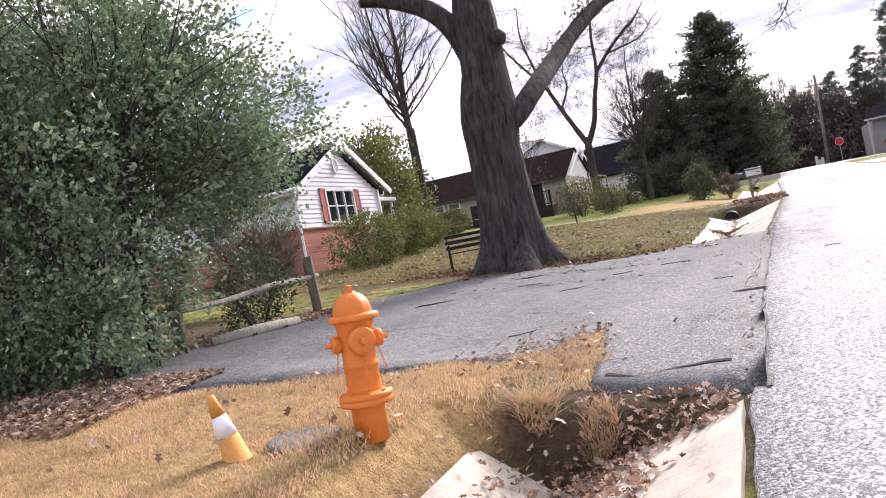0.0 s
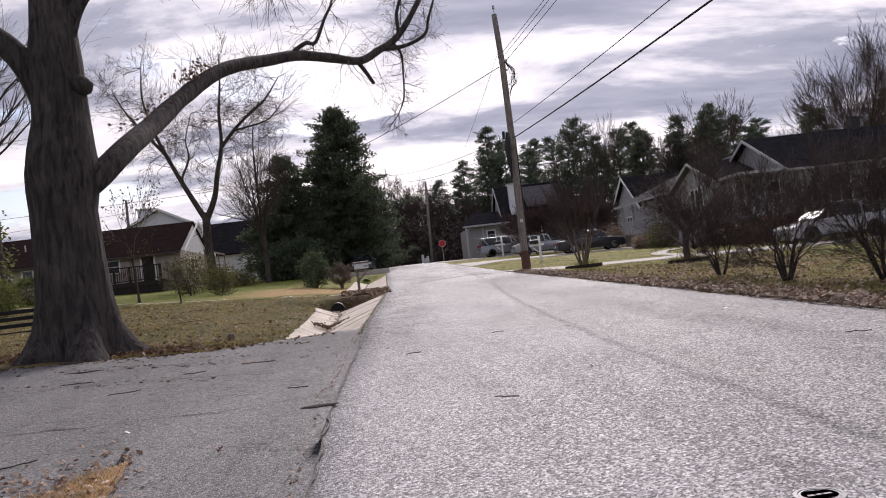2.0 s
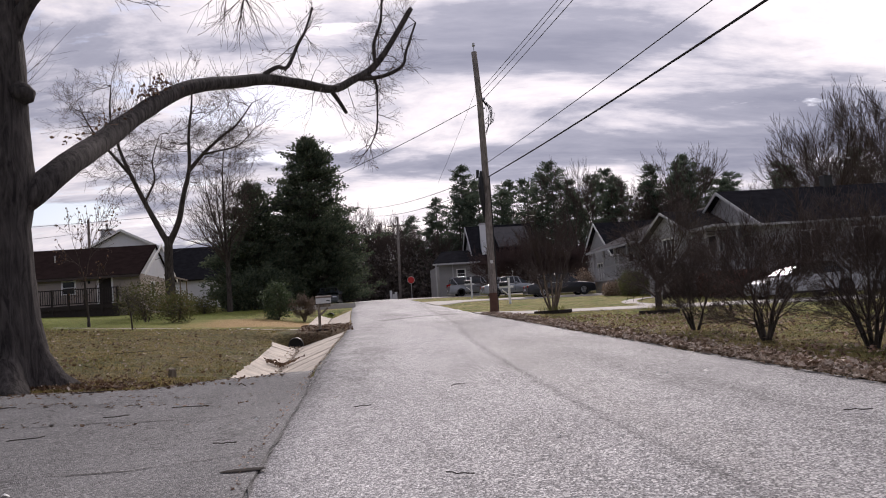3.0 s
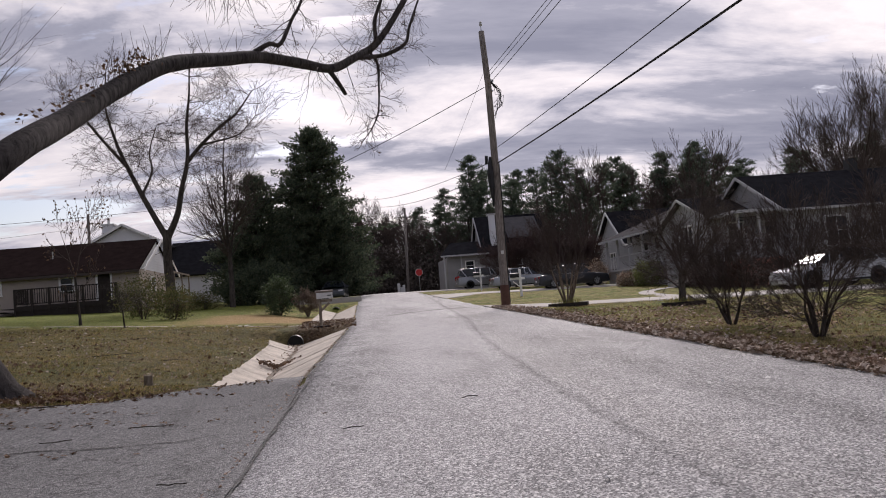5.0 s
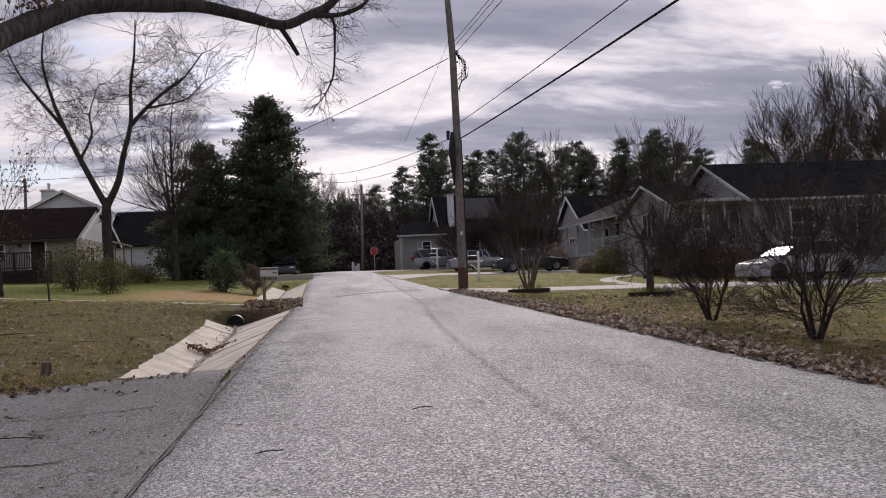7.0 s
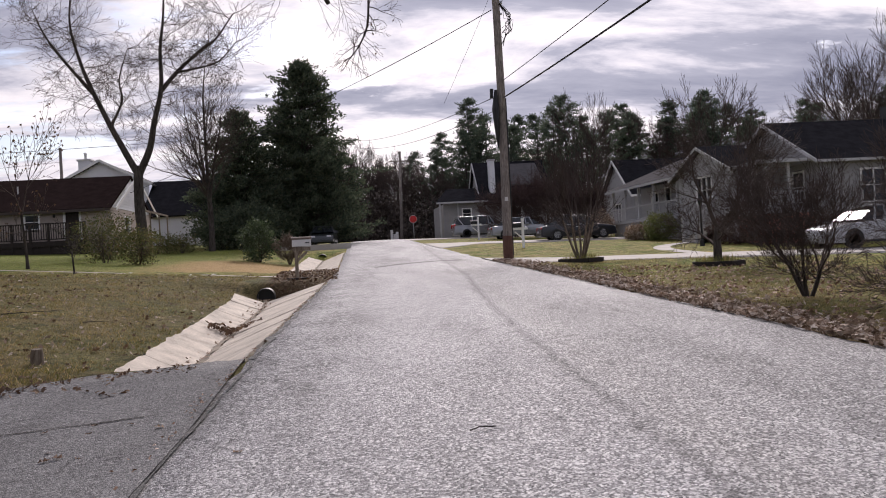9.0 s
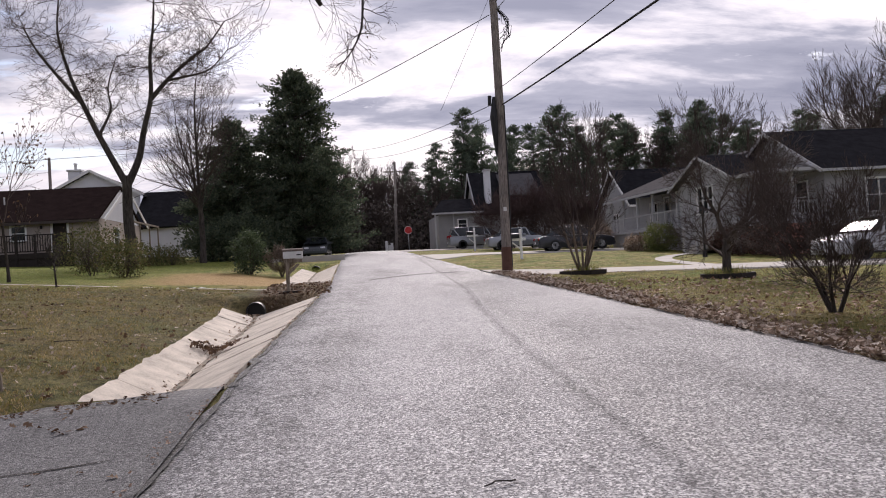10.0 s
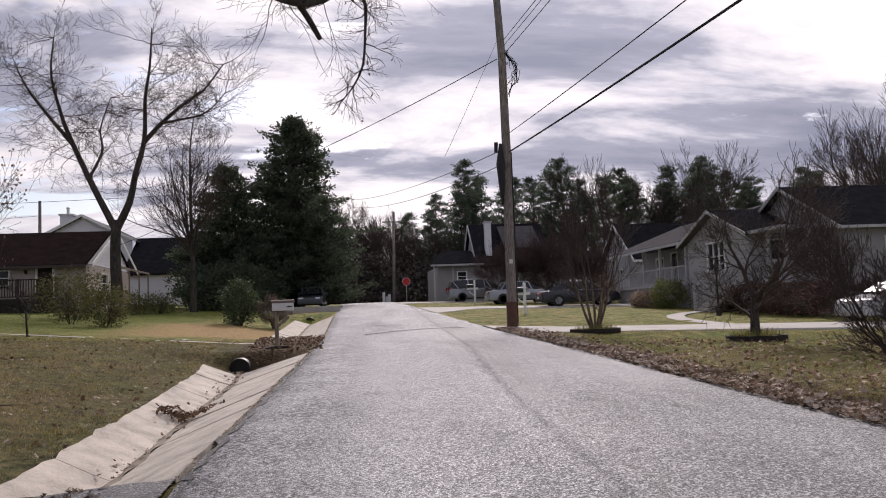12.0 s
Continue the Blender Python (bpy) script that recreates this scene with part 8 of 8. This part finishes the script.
def scatter(name, label, category, mat, rng, count, spot, size, up=0.02, flat=0.5):
    g = Geo()
    for _ in range(count):
        q = spot(rng)
        if q is None:
            continue
        x, y, lift = q
        oak_leaf(g, rng, Vector((x, y, gz(x, y) + up + lift)), size * rng.uniform(0.6, 1.3), flat)
    return single(name, g, mat, label, category, kind="stuff")


def blades(name, label, mat, rng, count, spot, h0, h1, width=0.004, lean=0.5):
    g = Geo()
    for _ in range(count):
        q = spot(rng)
        if q is None:
            continue
        x, y, k = q
        h = rng.uniform(h0, h1) * k
        z = gz(x, y) - 0.01 + 0.03 * noise.noise(Vector((x * 1.7, y * 1.7, 0))) + 0.05 * noise.noise(Vector((x * 0.35, y * 0.35, 5)))
        a, s = rng.uniform(0, 6.28), rng.uniform(0, 6.28)
        lx, ly = math.cos(a) * h * lean * rng.uniform(0.3, 1.3), math.sin(a) * h * lean * rng.uniform(0.3, 1.3)
        wx, wy = math.cos(s) * width, math.sin(s) * width
        n = len(g.v)
        g.v += [(x - wx, y - wy, z), (x + wx, y + wy, z), (x + lx * 0.45 + wx * 0.7, y + ly * 0.45 + wy * 0.7, z + h * 0.6), (x + lx * 0.45 - wx * 0.7, y + ly * 0.45 - wy * 0.7, z + h * 0.6), (x + lx, y + ly, z + h * 0.85)]
        g.f += [(n, n + 1, n + 2, n + 3), (n + 3, n + 2, n + 4)]
    return single(name, g, mat, label, "grass", kind="stuff")


def verge(rng):
    x, y = rng.uniform(-5.2, -0.9), 0.6 + 7.8 * rng.random()
    if y > drive_near(x) - 0.03 + 0.06 * noise.noise(Vector((x * 4, 0, 1))):
        return None
    off = float(road_left(y)) - x
    if off < 1.98 and y < 5.05:
        return None
    if x > -1.65 and y < 5.6:
        return None
    return x, y, 0.7 + 0.6 * noise.noise(Vector((x * 1.5, y * 1.5, 0)))


rng = random.Random(1001)
blades("verge_grass", "dry straw-coloured winter grass of the verge", BLADE, rng, 105000, verge, 0.03, 0.085, 0.0028, 0.9)


def tuft(cx, cy, r):
    def spot(rng):
        a, q = rng.uniform(0, 6.28), r * math.sqrt(rng.random())
        return cx + math.cos(a) * q, cy + math.sin(a) * q, 1.0
    return spot


blades("grass_tuft", "long straw grass tuft drooping over the culvert mouth", BLADE, rng, 520, tuft(-1.38, 5.28, 0.15), 0.06, 0.15, 0.003, 2.0)
blades("grass_tuft", "brown grass tuft beside the culvert", BLADE, rng, 500, tuft(-0.95, 5.15, 0.12), 0.06, 0.12, 0.003, 1.0)
blades("grass_tuft", "grass along the driveway's broken edge", BLADE, rng, 1500, tuft(-1.5, 6.6, 0.4), 0.05, 0.12, 0.003, 1.0)


def lawn_left(rng):
    x, y = -14 + 15.2 * rng.random(), 15.3 + 19.5 * rng.random() ** 1.4
    off = float(road_left(y)) - x
    if off < float(bottom(y)) + float(lip_run(y)) + 0.02 or y < drive_far(x) + 0.05:
        return None
    return x, y, 0.8 + 0.5 * noise.noise(Vector((x, y, 0)))


blades("lawn_grass", "short patchy winter lawn grass", LAWNBLADE, rng, 120000, lawn_left, 0.025, 0.075, 0.006, 0.9)


def lawn_right(rng):
    x, y = ROAD_RIGHT + 0.35 + 8.5 * rng.random() ** 1.2, 9 + 24 * rng.random() ** 1.2
    return x, y, 0.8 + 0.5 * noise.noise(Vector((x, y, 0)))


blades("lawn_grass", "short winter grass of the right verge", LAWNBLADE, rng, 60000, lawn_right, 0.025, 0.07, 0.005, 0.8)


def edge_drift(rng):
    y = 5 + 31 * rng.random() ** 1.1
    k = 0.5 + 0.5 * noise.noise(Vector((0, y * 0.8, 6)))
    return ROAD_RIGHT - 0.12 + abs(rng.gauss(0, 0.30 + 0.35 * k)), y, rng.uniform(0, 0.05)


scatter("leaf_drift", "drift of pale dead leaves along the road's edge", "leaves", DRYLEAF, rng, 8500, edge_drift, 0.095)


def leafy_verge(rng):
    x, y = ROAD_RIGHT + 0.3 + 7 * rng.random() ** 1.3, 7 + 22 * rng.random()
    if noise.noise(Vector((x * 0.6, y * 0.6, 2))) < rng.uniform(-0.6, 0.5):
        return None
    return x, y, rng.uniform(0.01, 0.05)


scatter("fallen_leaves", "dead leaves lying in the right verge", "leaves", LITTER, rng, 6500, leafy_verge, 0.09)


def ditch_leaves(rng):
    x, y = -1.2 + rng.gauss(0.2, 0.26), 4.45 + rng.gauss(0.0, 0.5)
    if y > 5.12:
        return None
    return x, y, rng.uniform(0.0, 0.08)


scatter("ditch_leaves", "brown oak leaves choking the ditch", "leaves", LITTER, rng, 1000, ditch_leaves, 0.06, 0.015, 0.55)
scatter("ditch_leaves", "brown oak leaves on the bank above the ditch", "leaves", LITTER, rng, 330, lambda r: (r.uniform(-1.1, -0.1), r.uniform(4.85, 5.3), r.uniform(0, 0.04)), 0.058, 0.02, 0.7)
scatter("verge_leaves", "scattered oak leaves on dry grass", "leaves", LITTER, rng, 340, lambda r: (lambda q: None if q is None or q[1] < 3.4 else (q[0], q[1], 0.05))(verge(r)), 0.075, 0.02, 0.5)
scatter("wedge_leaves", "brown leaf litter at the driveway's edge", "leaves", LITTER, rng, 420, lambda r: (-1.75 + r.gauss(0, 0.28) + 0.25 * (r.random()), 6.9 + r.gauss(0, 0.65), 0.02), 0.055, 0.02, 0.4)
scatter("hedge_leaves", "brown leaf litter under the holly hedge", "leaves", LITTER, rng, 3200, lambda r: (-4.6 - 5 * r.random() ** 1.5, r.uniform(4.3, 6.3) + 0.0, 0.02), 0.07, 0.02, 0.5)
scatter("hedge_leaves", "brown leaf litter along the fence", "leaves", LITTER, rng, 1800, lambda r: (lambda u: (-6.25 - 1.3 * u + r.gauss(0, 0.22), 11.6 - 3.0 * u + r.gauss(0, 0.2), 0.02))(r.random()), 0.09, 0.02, 0.5)
scatter("lawn_leaves", "dead leaves dotted over the lawn", "leaves", DRYLEAF, rng, 2600, lambda r: (lambda q: None if q is None else (q[0], q[1], 0.03))(lawn_left(r)), 0.075, 0.02, 0.5)
scatter("lawn_leaves", "dark rotting leaves matted in the lawn", "leaves", RUSSET, rng, 3600, lambda r: (lambda q: None if q is None or noise.noise(Vector((q[0] * 0.45, q[1] * 1.6, 3))) < r.uniform(-0.1, 0.5) else (q[0], q[1], 0.03))(lawn_left(r)), 0.09, 0.02, 0.5)
scatter("oak_leaves", "leaf litter round the oak's roots", "leaves", RUSSET, rng, 1200, lambda r: (-4.4 + r.gauss(0, 1.3), 15.4 + abs(r.gauss(0, 0.5)), 0.02), 0.09, 0.02, 0.5)
scatter("bark_crumbs", "dark bark crumbs and twiggy litter on the driveway", "litter", RUSSET, rng, 190, lambda r: (lambda x: (x, 13.6 - 0.1 * (x + 3) + r.choice((-1.5, 0.0, 0.15, 0.9)) + r.gauss(0, 0.12), 0.012))(-2.9 + r.gauss(0, 1.1)), 0.075, 0.015, 0.15)
scatter("bark_crumbs", "dark crumbs along the driveway's upper edge", "litter", RUSSET, rng, 420, lambda r: (lambda x: (x, drive_far(x) - abs(r.gauss(0, 0.22)), 0.012))(r.uniform(-6, -0.2)), 0.06, 0.015, 0.3)
scatter("gutter_leaves", "pale leaf crumbs in the gutter", "leaves", DRYLEAF, rng, 220, lambda r: (lambda y: (float(road_left(y)) - float(bottom(y)) + r.gauss(0, 0.1), y, 0.06))(17.6 + 12.5 * r.random()), 0.06, 0.02, 0.5)
scatter("gutter_leaves", "dark leaf clot caught at a gutter joint", "leaves", RUSSET, rng, 170, lambda r: (-0.75 + r.gauss(0, 0.22), 23.2 + r.gauss(0, 0.22), 0.08), 0.09, 0.03, 0.6)
scatter("curb_leaves", "leaf crumbs along the road's left edge", "leaves", LITTER, rng, 420, lambda r: (lambda y: (float(road_left(y)) - abs(r.gauss(0, 0.06)), y, 0.012))(5 + 30 * r.random()), 0.035, 0.015, 0.4)
scatter("mailbox_leaves", "brown leaf litter round the mailbox", "leaves", RUSSET, rng, 900, lambda r: (r.uniform(-0.8, 1.2), r.uniform(30.6, 36.5), 0.02), 0.09, 0.02, 0.5)
